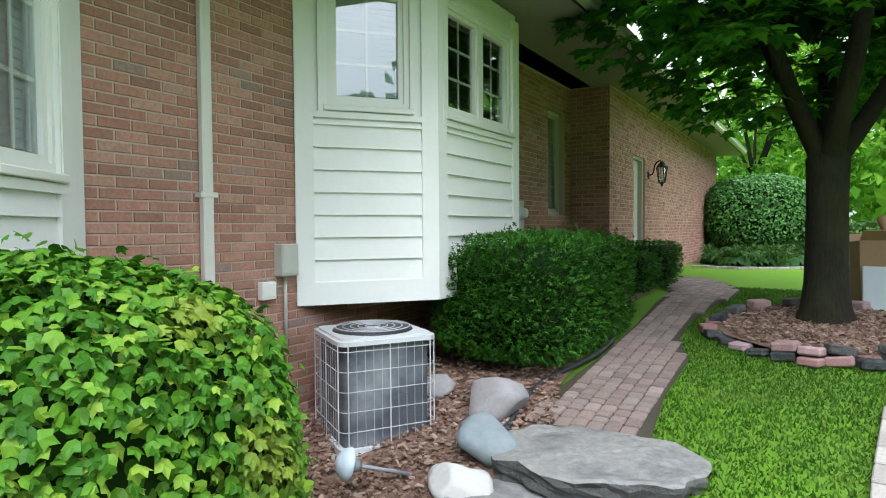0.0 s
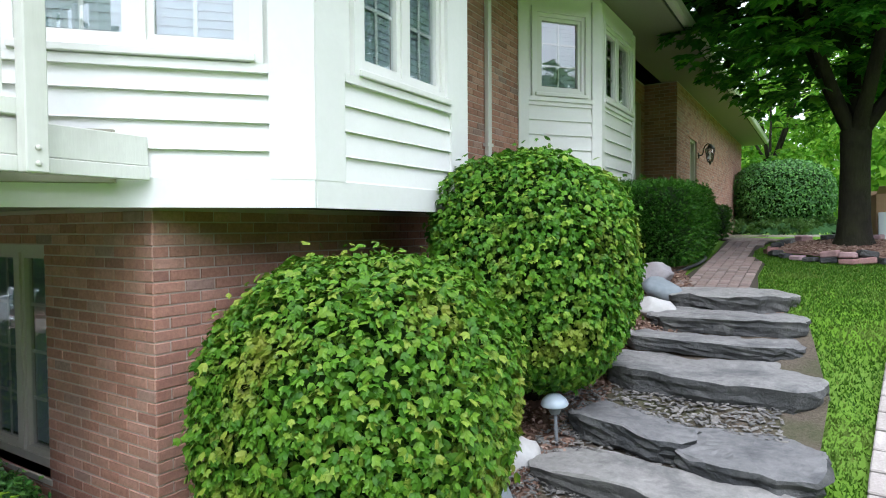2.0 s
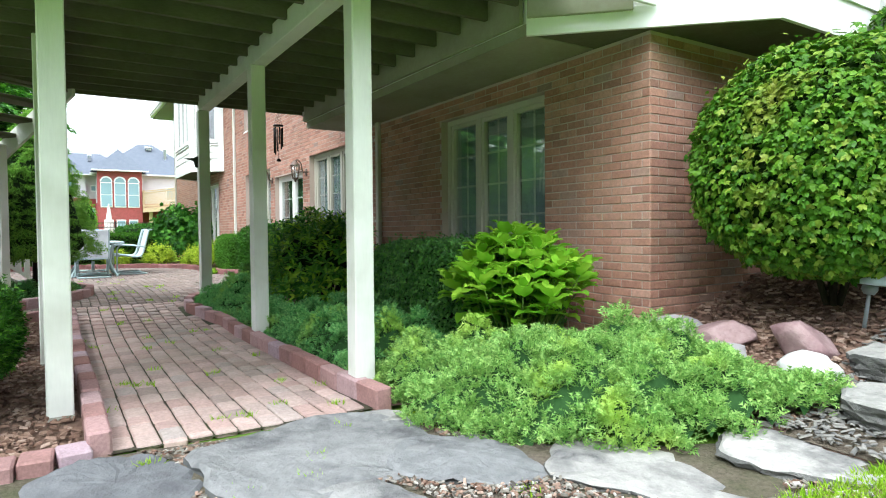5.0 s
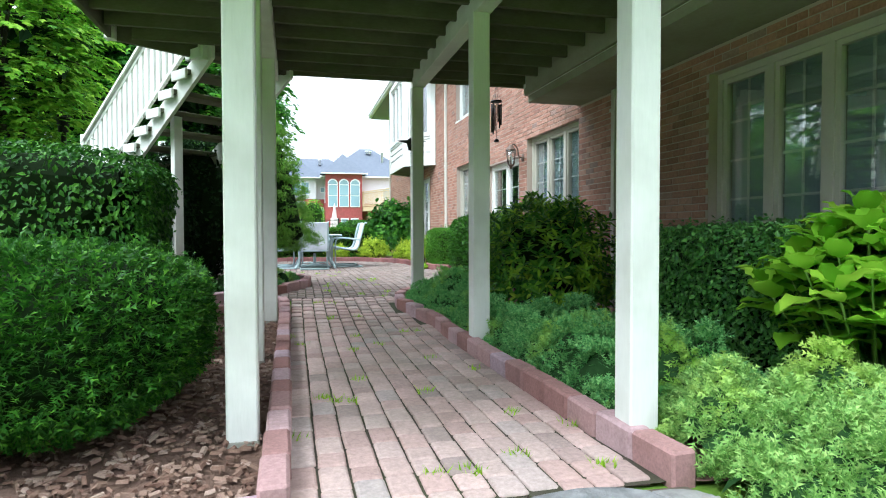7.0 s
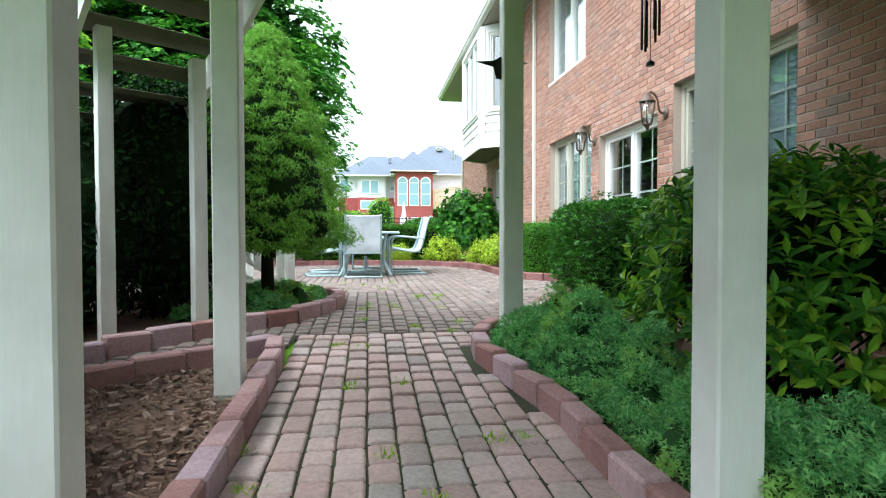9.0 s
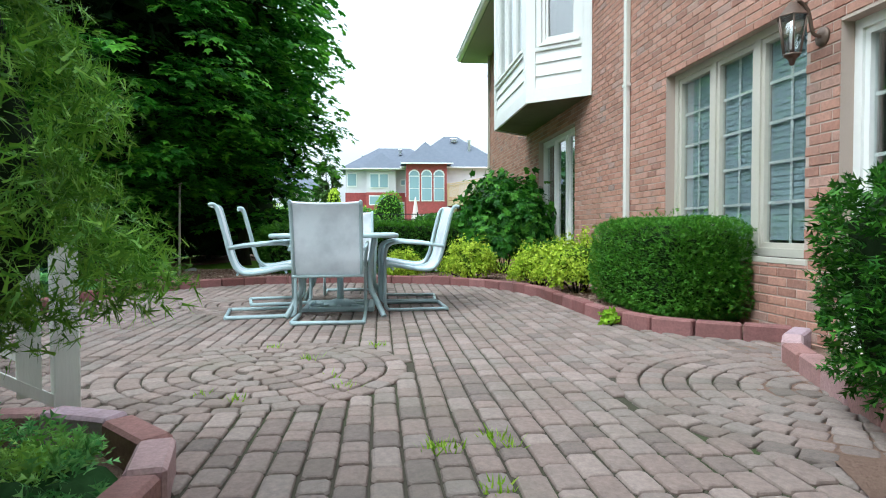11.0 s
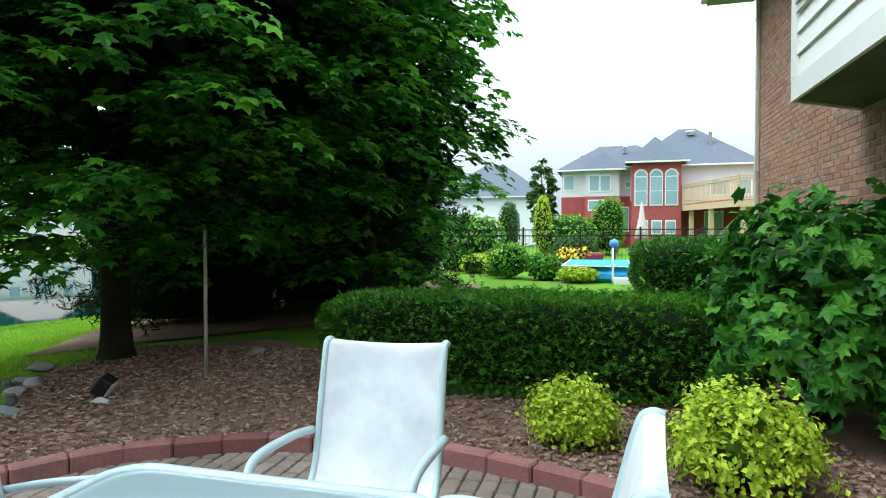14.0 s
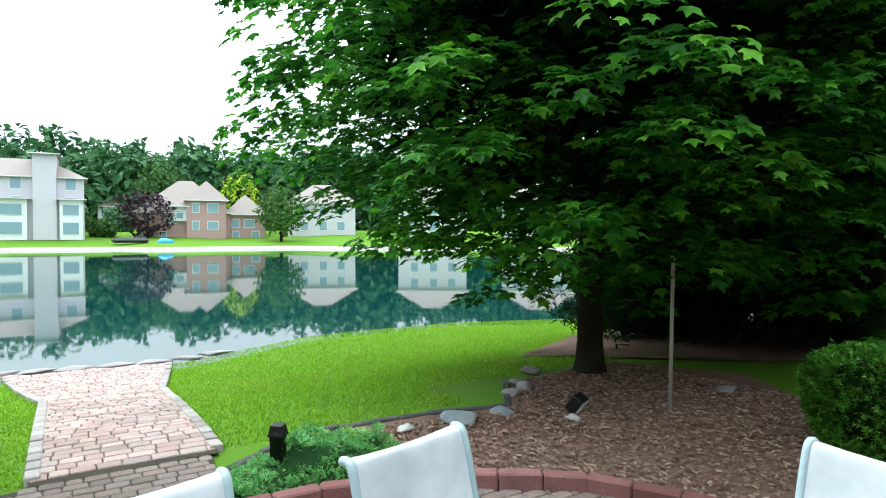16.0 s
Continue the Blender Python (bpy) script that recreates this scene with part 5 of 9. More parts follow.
shrub("tall_hedge", on_lot(-7.9, -8.3), 0.75, 2.2, 1.66, 6, 28000, 0.060, BROAD, YEW, YEWCORE, "tall dark leafy hedge beyond the deck", "hedge", uneven=0.05, droop=1.5, spread=0.45)


# near-black leaf colour stands in for the shade beneath the stairs
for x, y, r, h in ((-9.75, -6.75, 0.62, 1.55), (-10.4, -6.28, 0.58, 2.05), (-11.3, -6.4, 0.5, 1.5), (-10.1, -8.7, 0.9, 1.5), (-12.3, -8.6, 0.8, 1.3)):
    shrub("shade_shrub", on_lot(x, y), r, r, h, 2.2, 3800, 0.07, BROAD, SPRUCE_AND_SHADE, YEWCORE, "leafy shrub coloured dark for the shade under the stairs", group="shrubs under the stairs", uneven=0.14, depth=0.2, shrink=0.8)


# ---- trees ----
def curve_pts(keys, n=8):
    """A smooth line through the given points."""
    p = [Vector(k) for k in keys]
    p = [2 * p[0] - p[1]] + p + [2 * p[-1] - p[-2]]
    out = []
    for i in range(1, len(p) - 2):
        for k in range(n):
            t = k / n
            out.append(0.5 * (2 * p[i] + (p[i + 1] - p[i - 1]) * t + (2 * p[i - 1] - 5 * p[i] + 4 * p[i + 1] - p[i + 2]) * t * t + (3 * p[i] - p[i - 1] - 3 * p[i + 1] + p[i + 2]) * t ** 3))
    out.append(p[-2])
    return [tuple(q) for q in out]


def tree(name, at, h, trunk_r, crown, n, size, kind, material, label, seed=1, fork=0.3, clump=40, lean=(0, 0), bark=None, puff=None, inner=4000, power=2.0):
    """Trunk, limbs that fork, and leaves in clumps. crown: centre height, radius across, half height."""
    r = random.Random(seed)
    e = thing(name, at, label, "tree")
    bm = bmesh.new()
    cz, cr, ch = crown
    fz = h * fork
    roots = [(trunk_r * 1.75, -0.2), (trunk_r * 1.45, 0.03), (trunk_r * 1.15, 0.18), (trunk_r, 0.45)]
    lx, ly = lean[0] * 0.6, lean[1] * 0.6
    tube(bm, [(0, 0, z) for _, z in roots] + [(lx * 0.6, ly * 0.6, fz * 0.75), (lx, ly, fz), (lx + 0.03, ly, fz + 0.25)], [q for q, _ in roots] + [trunk_r * 0.92, trunk_r * 0.98, trunk_r * 0.5], 16)
    part("trunk", bm, bark or BARK, e)
    for k in range(5):
        # main limbs leave the fork and bend upwards
        a = k * 1.257 + r.uniform(-0.25, 0.25) + seed
        out = cr * r.uniform(0.5, 0.7)
        knee = Vector((lx + 0.28 * out * math.cos(a), ly + 0.28 * out * math.sin(a), fz + 0.14 * (h - fz) + r.uniform(0, 0.2)))
        mid = Vector((lx + 0.6 * out * math.cos(a), ly + 0.6 * out * math.sin(a), fz + 0.42 * (h - fz)))
        end = Vector((lx + out * math.cos(a + 0.2), ly + out * math.sin(a + 0.2), fz + 0.80 * (h - fz)))
        q = trunk_r * r.uniform(0.42, 0.62)
        bm = bmesh.new()
        tube(bm, curve_pts([(lx, ly, fz - 0.12), tuple(knee), tuple(mid), tuple(end)], 5), [q * (1 - 0.9 * i / 15) + 0.008 for i in range(16)], 9)
        limb = part("limb", bm, bark or BARK, e)
        for j in range(7):
            b = a + r.uniform(-1.3, 1.3)
            t = 0.2 + 0.11 * j
            p0 = knee.lerp(mid, t * 2) if t < 0.5 else mid.lerp(end, (t - 0.5) * 2)
            ln = cr * r.uniform(0.35, 0.7)
            tip = p0 + Vector((math.cos(b), math.sin(b), r.uniform(-0.25, 0.5))) * ln
            bm = bmesh.new()
            tube(bm, [tuple(p0), tuple((p0 + tip) / 2 + Vector((0, 0, 0.12))), tuple(tip)], [q * 0.34, q * 0.2, 0.006], 5)
            part("branch", bm, bark or BARK, limb)
    # clumps, denser towards the skin
    g = np.random.default_rng(seed)
    m = n // clump
    v = g.normal(0, 1, (m, 3))
    v /= np.linalg.norm(v, axis=1, keepdims=True)
    rad = g.uniform(0.25, 1, (m, 1)) ** 0.45 * (1 + 0.16 * lump(v, seed)[:, None] + 0.10 * lump(v, seed + 9, 2.2)[:, None])
    full = np.sum(np.abs(v) ** power, axis=1, keepdims=True) ** (-1 / power)
    c = v * rad * full * np.array([cr, cr, ch]) + np.array([lean[0], lean[1], cz])
    if puff is None:
        d = g.normal(0, 1, (m, clump, 3)).clip(-1.7, 1.7) * np.array([0.36, 0.36, 0.11]) * (cr * 0.11 + 0.12)
        d[:, :, 2] -= 0.25 * np.linalg.norm(d[:, :, :2], axis=2)
        p = (c[:, None] + d).reshape(-1, 3)
        o = np.repeat(v, clump, axis=0) * 0.5 + np.array([0, 0, 0.7])
        leaves("crown", p, o, size, kind, material, e, 0.8, 0.45)
        return e
    # sprays: flat fans of overlapping leaves that point outwards and hang at the rim
    a, q = g.uniform(0, 2 * math.pi, (m, clump)), np.sqrt(g.uniform(0, 1, (m, clump)))
    wide = puff * g.uniform(0.55, 1.2, (m, 1))
    ray = np.stack([np.cos(a), np.sin(a), np.zeros_like(a)], 2)
    tilt = v[:, None, :2] * g.uniform(0.1, 0.55, (m, 1, 1))
    d = ray * (q * wide)[:, :, None]
    d[:, :, 2] = -np.sum(d[:, :, :2] * tilt, axis=2) - 0.35 * wide * q ** 2 + g.normal(0, 0.035, (m, clump))
    p = (c[:, None] + d).reshape(-1, 3)
    nrm = np.concatenate([tilt + 0.35 * ray[:, :, :2] * q[:, :, None], np.ones((m, clump, 1))], 2).reshape(-1, 3) + g.normal(0, 0.22, (m * clump, 3))
    nrm /= np.linalg.norm(nrm, axis=1, keepdims=True)
    tip = (ray + 0.6 * v[:, None] * np.array([1, 1, 0])).reshape(-1, 3) + g.normal(0, 0.35, (m * clump, 3)) + np.array([0, 0, -0.3])
    tip -= nrm * np.sum(tip * nrm, axis=1, keepdims=True)
    tip /= np.linalg.norm(tip, axis=1, keepdims=True)
    side = np.cross(tip, nrm)
    tv, tf = kind
    sz = size * g.uniform(0.6, 1.2, (m * clump, 1, 1))
    w = p[:, None] + sz * (tv[None, :, 0:1] * side[:, None] + tv[None, :, 1:2] * tip[:, None] + tv[None, :, 2:3] * nrm[:, None])
    f = tf[None] + (np.arange(m * clump) * len(tv))[:, None, None]
    raw("crown", w, f.reshape(-1, 3), material, e)
    # big near-black leaves: the crown's inner shade put into colour
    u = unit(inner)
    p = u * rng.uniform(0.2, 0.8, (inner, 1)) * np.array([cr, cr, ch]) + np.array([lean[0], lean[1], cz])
    leaves("inner_leaves", p, u * 0.3 + np.array([0, 0, 1.0]), 0.34, BROAD, SPRUCE_AND_SHADE, e, 0.8, 0.5)
    return e


tree("maple_tree", on_lot(0.05, 7.3), 8.0, 0.20, (5.3, 3.8, 2.9), 17000, 0.215, MAPLE, MAPLEAF, "maple tree with dark trunk in a stone ring", seed=4, fork=0.21, clump=36, puff=0.42)
tree("lakeside_maple", (-20.45, -9.1, -0.05), 9.0, 0.16, (5.0, 4.0, 3.95), 52000, 0.150, MAPLE, MAPLEAF, "large maple tree with dense dark crown over the mulch bed", seed=8, fork=0.25, clump=38, puff=0.42, lean=(-0.1, -0.1), inner=7000, power=2.7)


tree("lakeside_maple", (-23.7, -7.25, 0.0), 7.2, 0.12, (3.75, 2.1, 3.1), 10500, 0.17, MAPLE, MAPLEAF, "smaller maple tree growing beside the spruces", seed=14, fork=0.2, clump=34, puff=0.4, inner=1800, power=2.6)


SPRUCEBRIGHT = leaf_mat("fresh_spruce_spray", [(0.0, (0.06, 0.17, 0.015)), (0.5, (0.13, 0.31, 0.03)), (1.0, (0.25, 0.46, 0.05))], 0.25, 0.55)


def conifer(at, h, r, n, label, material=None, name="conifer", trunk=0.5, spray=0.07, fat=0.8, tuft=0.11, per=45, sag=0.0):
    """Tufts of sprays on the skin of a cone, set in loose tiers."""
    e = thing(name, at, label, "tree")
    g = np.random.default_rng(int(abs(at[0]) * 10))
    m = n // per
    t = g.uniform(0, 1, m) ** 1.25
    a = g.uniform(0, 2 * math.pi, m)
    tier = 1 + 0.07 * np.sin(t * 34 + 1.5 * np.sin(a * 2)) + 0.05 * np.sin(a * 5 + t * 9)
    rr = r * (1 - t) ** fat * tier * g.uniform(0.8, 1.0, m)
    rr *= np.clip((t + 0.03) / 0.10, 0.3, 1) ** 0.5
    c = np.stack([rr * np.cos(a), rr * np.sin(a), trunk + t * (h - trunk) - sag * rr], 1)
    o = np.stack([np.cos(a), np.sin(a), np.full(m, 0.5)], 1)
    d = g.normal(0, 1, (m, per, 3))
    d /= np.linalg.norm(d, axis=2, keepdims=True)
    d += 0.75 * o[:, None]
    d /= np.linalg.norm(d, axis=2, keepdims=True)
    size = tuft * g.uniform(0.65, 1.25, (m, 1, 1)) * (1 - 0.4 * t)[:, None, None]
    p = c[:, None] + d * size * g.uniform(0.5, 1, (m, per, 1)) * np.array([1.15, 1.15, 0.6])
    leaves("foliage", p.reshape(-1, 3), d.reshape(-1, 3), spray, SPRIG, material or YEWLIGHT, e, -0.3, 0.5)
    # a dark cone inside carries the shade between the tufts
    bm = bmesh.new()
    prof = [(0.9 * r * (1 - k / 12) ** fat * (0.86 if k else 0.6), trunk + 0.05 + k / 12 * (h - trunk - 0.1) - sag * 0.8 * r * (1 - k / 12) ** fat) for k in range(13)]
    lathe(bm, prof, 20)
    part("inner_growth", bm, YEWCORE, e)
    bm = bmesh.new()
    tube(bm, [(0, 0, -0.1), (0.03, 0, trunk * 0.6), (0, 0, h * 0.7)], [0.07, 0.06, 0.02], 8)
    part("trunk", bm, BARK, e)
    return e


conifer((-10.75, -5.42, 0.0), 2.62, 0.80, 46000, "dwarf spruce clipped into a fresh green cone", SPRUCEBRIGHT, trunk=0.52, spray=0.048, fat=0.60)
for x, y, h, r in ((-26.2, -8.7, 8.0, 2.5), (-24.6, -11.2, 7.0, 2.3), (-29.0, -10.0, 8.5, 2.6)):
    conifer((x, y, lot(x, y)), h, r, 14000, "dark spruce with branches down to the ground", SPRUCE_AND_SHADE, "spruce", 0.35, 0.22, 0.75, 0.5, 60, 0.12)


# ---- patio furniture ----
FRAMEPAINT = surface("chair_frame_paint", (0.34, 0.44, 0.46), (0.44, 0.55, 0.57), 30, 3, 0.35, 0.05, 0, (0.28, 0.36, 0.38), 0.3)
SLING = surface("white_sling", (0.80, 0.84, 0.87), (0.88, 0.91, 0.93), 260, 3.2, 0.7, 0.25, 0, (0.46, 0.49, 0.52), 0.8, None, 0.001)
sn, sl = SLING.node_tree.nodes, SLING.node_tree.links
mesh_gap, through_light, weave, weave2 = sn.new("ShaderNodeBsdfTransparent"), sn.new("ShaderNodeBsdfTranslucent"), sn.new("ShaderNodeMixShader"), sn.new("ShaderNodeMixShader")
through_light.inputs[0].default_value = (0.8, 0.83, 0.86, 1)
weave.inputs[0].default_value, weave2.inputs[0].default_value = 0.3, 0.14
sl.new(sn["Principled BSDF"].outputs[0], weave.inputs[1])
sl.new(through_light.outputs[0], weave.inputs[2])
sl.new(weave.outputs[0], weave2.inputs[1])
sl.new(mesh_gap.outputs[0], weave2.inputs[2])
sl.new(weave2.outputs[0], sn["Material Output"].inputs[0])


def sling_chair(at, turn):
    """A cantilever chair; it faces local -y."""
    e = thing("patio_chair", at, "cantilever patio chair with white sling seat and grey-green tube frame", "chair", "chairs round the patio table", turn=turn)
    W = 0.27
    line = curve_pts([(0, -0.27, 0.41), (0, -0.20, 0.425), (0, 0.06, 0.385), (0, 0.18, 0.40), (0, 0.245, 0.50), (0, 0.30, 0.72), (0, 0.355, 0.93), (0, 0.385, 0.97), (0, 0.42, 0.965)], 7)
    for s in (-1, 1):
        bm = bmesh.new()
        tube(bm, [(s * W, y, z) for _, y, z in line], 0.016, 8)
        part("side_rail", bm, FRAMEPAINT, e)
        bm = bmesh.new()
        tube(bm, curve_pts([(s * (W + 0.025), 0.27, 0.60), (s * (W + 0.035), 0.10, 0.625), (s * (W + 0.035), -0.16, 0.64), (s * (W + 0.03), -0.25, 0.60), (s * (W + 0.02), -0.275, 0.50), (s * (W + 0.015), -0.275, 0.30), (s * (W + 0.015), -0.275, 0.10), (s * (W + 0.015), -0.255, 0.03), (s * (W + 0.015), -0.19, 0.018), (s * (W + 0.015), 0.10, 0.018), (s * (W + 0.015), 0.30, 0.018)], 6), 0.0125, 8, True, 1.5)
        part("arm_and_leg", bm, FRAMEPAINT, e)
    for y, z, r in ((0.30, 0.017, 0.017), (-0.20, 0.39, 0.011), (0.20, 0.38, 0.011)):
        bm = bmesh.new()
        tube(bm, [(-W - 0.015, y, z), (W + 0.015, y, z)], r, 8)
        part("cross_bar", bm, FRAMEPAINT, e)
    v, f = [], []
    xs = np.linspace(-W, W, 9)
    for i, (_, y, z) in enumerate(line):
        a = Vector(line[max(i - 1, 0)])
        b = Vector(line[min(i + 1, len(line) - 1)])
        d = (b - a).normalized()
        nn = Vector((0, -d.z, d.y))
        for k, x in enumerate(xs):
            sag = 0.012 * (1 - (x / W) ** 2)
            for off in (0.005, -0.002):
                v.append((x, y - nn.y * (sag - off), z - nn.z * (sag - off)))
    w = 18
    for i in range(len(line) - 1):
        for k in range(8):
            q = i * w + 2 * k
            f.append((q, q + 2, q + w + 2, q + w))
            f.append((q + 1, q + w + 1, q + w + 3, q + 3))
    raw("sling", v, f, SLING, e, "white woven mesh fabric", True)
    return e


TX, TY = -15.42, -4.53
chairs = [((-14.64, -4.56, 0.014), 270), ((-15.36, -3.84, 0.014), 3), ((-16.08, -3.86, 0.014), -4), ((-16.75, -4.50, 0.014), 92), ((-15.95, -5.18, 0.014), 193), ((-15.03, -5.19, 0.014), 190)]
first = sling_chair(*chairs[0])
for at, turn in chairs[1:]:
    copy_thing(first, pose(*at, 0, 0, turn))


def patio_table(at, turn):
    e = thing("patio_table", at, "rectangular patio table with frosted glass top and grey-green metal frame", "table", turn=turn)
    a, b, h = 0.81, 0.53, 0.72

    def rounded(w, d, r, n=5):
        out = []
        for cx, cy, s in ((w - r, d - r, 0), (-w + r, d - r, 90), (-w + r, -d + r, 180), (w - r, -d + r, 270)):
            for k in range(n + 1):
                t = radians(s + 90 * k / n)
                out.append((cx + r * math.cos(t), cy + r * math.sin(t)))
        return out

    m, n, l, bs = nodes_of("frosted_glass")
    bs.inputs["Base Color"].default_value = (0.30, 0.38, 0.40, 1)
    bs.inputs["Specular IOR Level"].default_value = 0.9
    bs.inputs["Roughness"].default_value = 0.07
    bs.inputs["Coat Weight"].default_value = 1.0
    bs.inputs["Coat Roughness"].default_value = 0.03
    bs.inputs["Transmission Weight"].default_value = 0.1
    t = place(n, l, 180, 2, 0.5)
    bumped(n, l, bs, t.outputs[0], 0.08, 0.002)
    bm = bmesh.new()
    prism(bm, rounded(a - 0.02, b - 0.02, 0.10), h - 0.016, h - 0.008)
    part("glass_top", bm, m, e, "pale pebbled glass")
    ring = rounded(a, b, 0.12)
    bm = bmesh.new()
    tube(bm, [(x, y, h - 0.014) for x, y in ring + ring[:2]], 0.021, 8, False)
    part("rim", bm, FRAMEPAINT, e)
    for sx in (-1, 1):
        for sy in (-1, 1):
            bm = bmesh.new()
            tube(bm, curve_pts([(sx * 0.55, sy * 0.34, h - 0.03), (sx * 0.50, sy * 0.30, 0.45), (sx * 0.50, sy * 0.30, 0.25), (sx * 0.58, sy * 0.36, 0.12), (sx * 0.66, sy * 0.42, 0.0)], 6), 0.024, 8)
            part("leg", bm, FRAMEPAINT, e)
    for sy in (-1, 1):
        bm = bmesh.new()
        tube(bm, curve_pts([(-0.5, sy * 0.30, 0.30), (0, sy * 0.22, 0.40), (0.5, sy * 0.30, 0.30)], 6), 0.014, 8)
        part("brace", bm, FRAMEPAINT, e)
    bm = bmesh.new()
    tube(bm, [(0, 0, h - 0.012), (0, 0, h - 0.005)], 0.035, 14)
    part("umbrella_ring", bm, FRAMEPAINT, e)
    return e


patio_table((TX, TY, 0.012), 0)
base = thing("umbrella_base", (TX, TY, 0.012), "heavy square grey umbrella base under the table", "umbrella base")
for a in ((-0.33, 0.33, -0.33, -0.27), (-0.33, 0.33, 0.27, 0.33), (-0.33, -0.27, -0.268, 0.268), (0.27, 0.33, -0.268, 0.268)):
    bm = bmesh.new()
    box(bm, *a, 0, 0.045, None, 0.010)
    part("frame_bar", bm, FRAMEPAINT, base)
for k in range(8):
    bm = bmesh.new()
    box(bm, 0.05, 0.27 if k % 2 == 0 else 0.37, -0.02, 0.02, 0.004, 0.05, Matrix.Rotation(radians(45 * k), 4, "Z"), 0.006)
    part("rib", bm, FRAMEPAINT, base)
bm = bmesh.new()
lathe(bm, [(0.16, 0.0), (0.16, 0.045), (0.12, 0.07), (0.05, 0.09)], 20)
part("plate", bm, FRAMEPAINT, base)
bm = bmesh.new()
lathe(bm, [(0.05, 0.05), (0.035, 0.07), (0.03, 0.30)], 14)
part("sleeve", bm, FRAMEPAINT, base)


# ---- paving ----
def inside(poly, x, y):
    hit = False
    for (x0, y0), (x1, y1) in zip(poly, poly[1:] + poly[:1]):
        if (y0 > y) != (y1 > y) and x < (x1 - x0) * (y - y0) / (y1 - y0) + x0:
            hit = not hit
    return hit


PATH = [(-3.80, -5.0), (-3.76, -3.56), (-5.0, -3.59), (-7.7, -3.60), (-8.7, -3.79), (-9.2, -3.72), (-9.5, -3.48), (-9.5, -5.0)]
PATIO = [(-9.5, -3.48), (-10.2, -2.85), (-11.3, -2.3), (-12.2, -2.0), (-12.75, -1.8), (-13.15, -1.4)] + BACK[1:] + [(-15.75, -8.1), (-15.8, -8.6), (-14.6, -8.6), (-12.6, -8.3), (-11.9, -6.8), (-11.75, -5.3), (-11.5, -4.82), (-10.6, -4.78), (-9.85, -5.18), (-9.62, -5.55), (-8.9, -6.22), (-8.3, -6.72), (-7.7, -6.33), (-8.2, -5.98), (-8.72, -5.48), (-9.02, -5.08), (-9.5, -5.0)]
CIRCLES = [(-12.80, -4.79, 0.80), (-12.0, -2.02, 1.03), (-15.9, -5.1, 1.04)]


def paved_base(name, poly, label, z=0.0):
    bm = bmesh.new()
    bm.faces.new([bm.verts.new((x, y, 0)) for x, y in poly])
    x0, x1 = min(p[0] for p in poly), max(p[0] for p in poly)
    y0, y1 = min(p[1] for p in poly), max(p[1] for p in poly)
    for axis, lo, hi in ((0, x0, x1), (1, y0, y1)):
        k = lo + 0.4
        while k < hi:
            co, no = [0, 0, 0], [0, 0, 0]
            co[axis], no[axis] = k, 1
            bmesh.ops.bisect_plane(bm, geom=bm.verts[:] + bm.edges[:] + bm.faces[:], plane_co=co, plane_no=no)
            k += 0.4
    for v in bm.verts:
        v.co.z = lot(v.co.x, v.co.y) + z
    bmesh.ops.triangulate(bm, faces=bm.faces)
    return tagged(part(name, bm, JOINTSAND), label, "paving", kind="structure")


JOINTSAND = surface("joint_sand", (0.035, 0.03, 0.024), (0.085, 0.075, 0.055), 90, 1.0, 0.95, 0.7, 0, (0.05, 0.075, 0.025), 0.7)
PAVING = []


def row_pieces(test, x0, x1, y0, y1, wide, lengths, along="x", seed=1):
    """Rows of pavers of uneven lengths; test says whether a spot is paved."""
    r = random.Random(seed)
    out = []
    v = (y0 if along == "x" else x0)
    vend = (y1 if along == "x" else x1)
    while v < vend:
        u = (x0 if along == "x" else y0) - r.uniform(0, 0.2)
        uend = x1 if along == "x" else y1
        while u < uend:
            le = r.choice(lengths)
            cu, cv = u + le / 2, v + wide / 2
            c = (cu, cv) if along == "x" else (cv, cu)
            w, d = (le, wide) if along == "x" else (wide, le)
            whole = all(test(c[0] + sx * w * 0.42, c[1] + sy * d * 0.42) for sx in (-1, 1) for sy in (-1, 1))
            if whole:
                out.append((c[0], c[1], w, d, 0.0))
            else:
                # a cut piece along an edge: the stretch of it that is paved
                ok = []
                for k in range(8):
                    q = u + le * (k + 0.5) / 8
                    if all(test(*((q, cv + sv * wide * 0.4) if along == "x" else (cv + sv * wide * 0.4, q))) for sv in (-1, 1)):
                        ok.append(k)
                if len(ok) > 1:
                    part_len = le * (ok[-1] - ok[0] + 1) / 8
                    mid = u + le * (ok[0] + ok[-1] + 1) / 16
                    out.append((mid, cv, part_len, wide, 0.0) if along == "x" else (cv, mid, wide, part_len, 0.0))
            u += le
        v += wide
    return out


def ring_pieces(cx, cy, radius, wide=0.114):
    out = []
    k = 0
    while (k + 1) * wide <= radius:
        rm = (k + 0.5) * wide
        n = max(3, round(2 * math.pi * rm / 0.125))
        for i in range(n):
            a = 2 * math.pi * (i + 0.5 * (k % 2)) / n
            out.append((cx + rm * math.cos(a), cy + rm * math.sin(a), wide, 2 * math.pi * rm / n, math.degrees(a)))
        k += 1
    return out


def on_patio(x, y):
    return (inside(PATH, x, y) or inside(PATIO, x, y)) and not any(math.hypot(x - c[0], y - c[1]) < c[2] - 0.05 for c in CIRCLES)


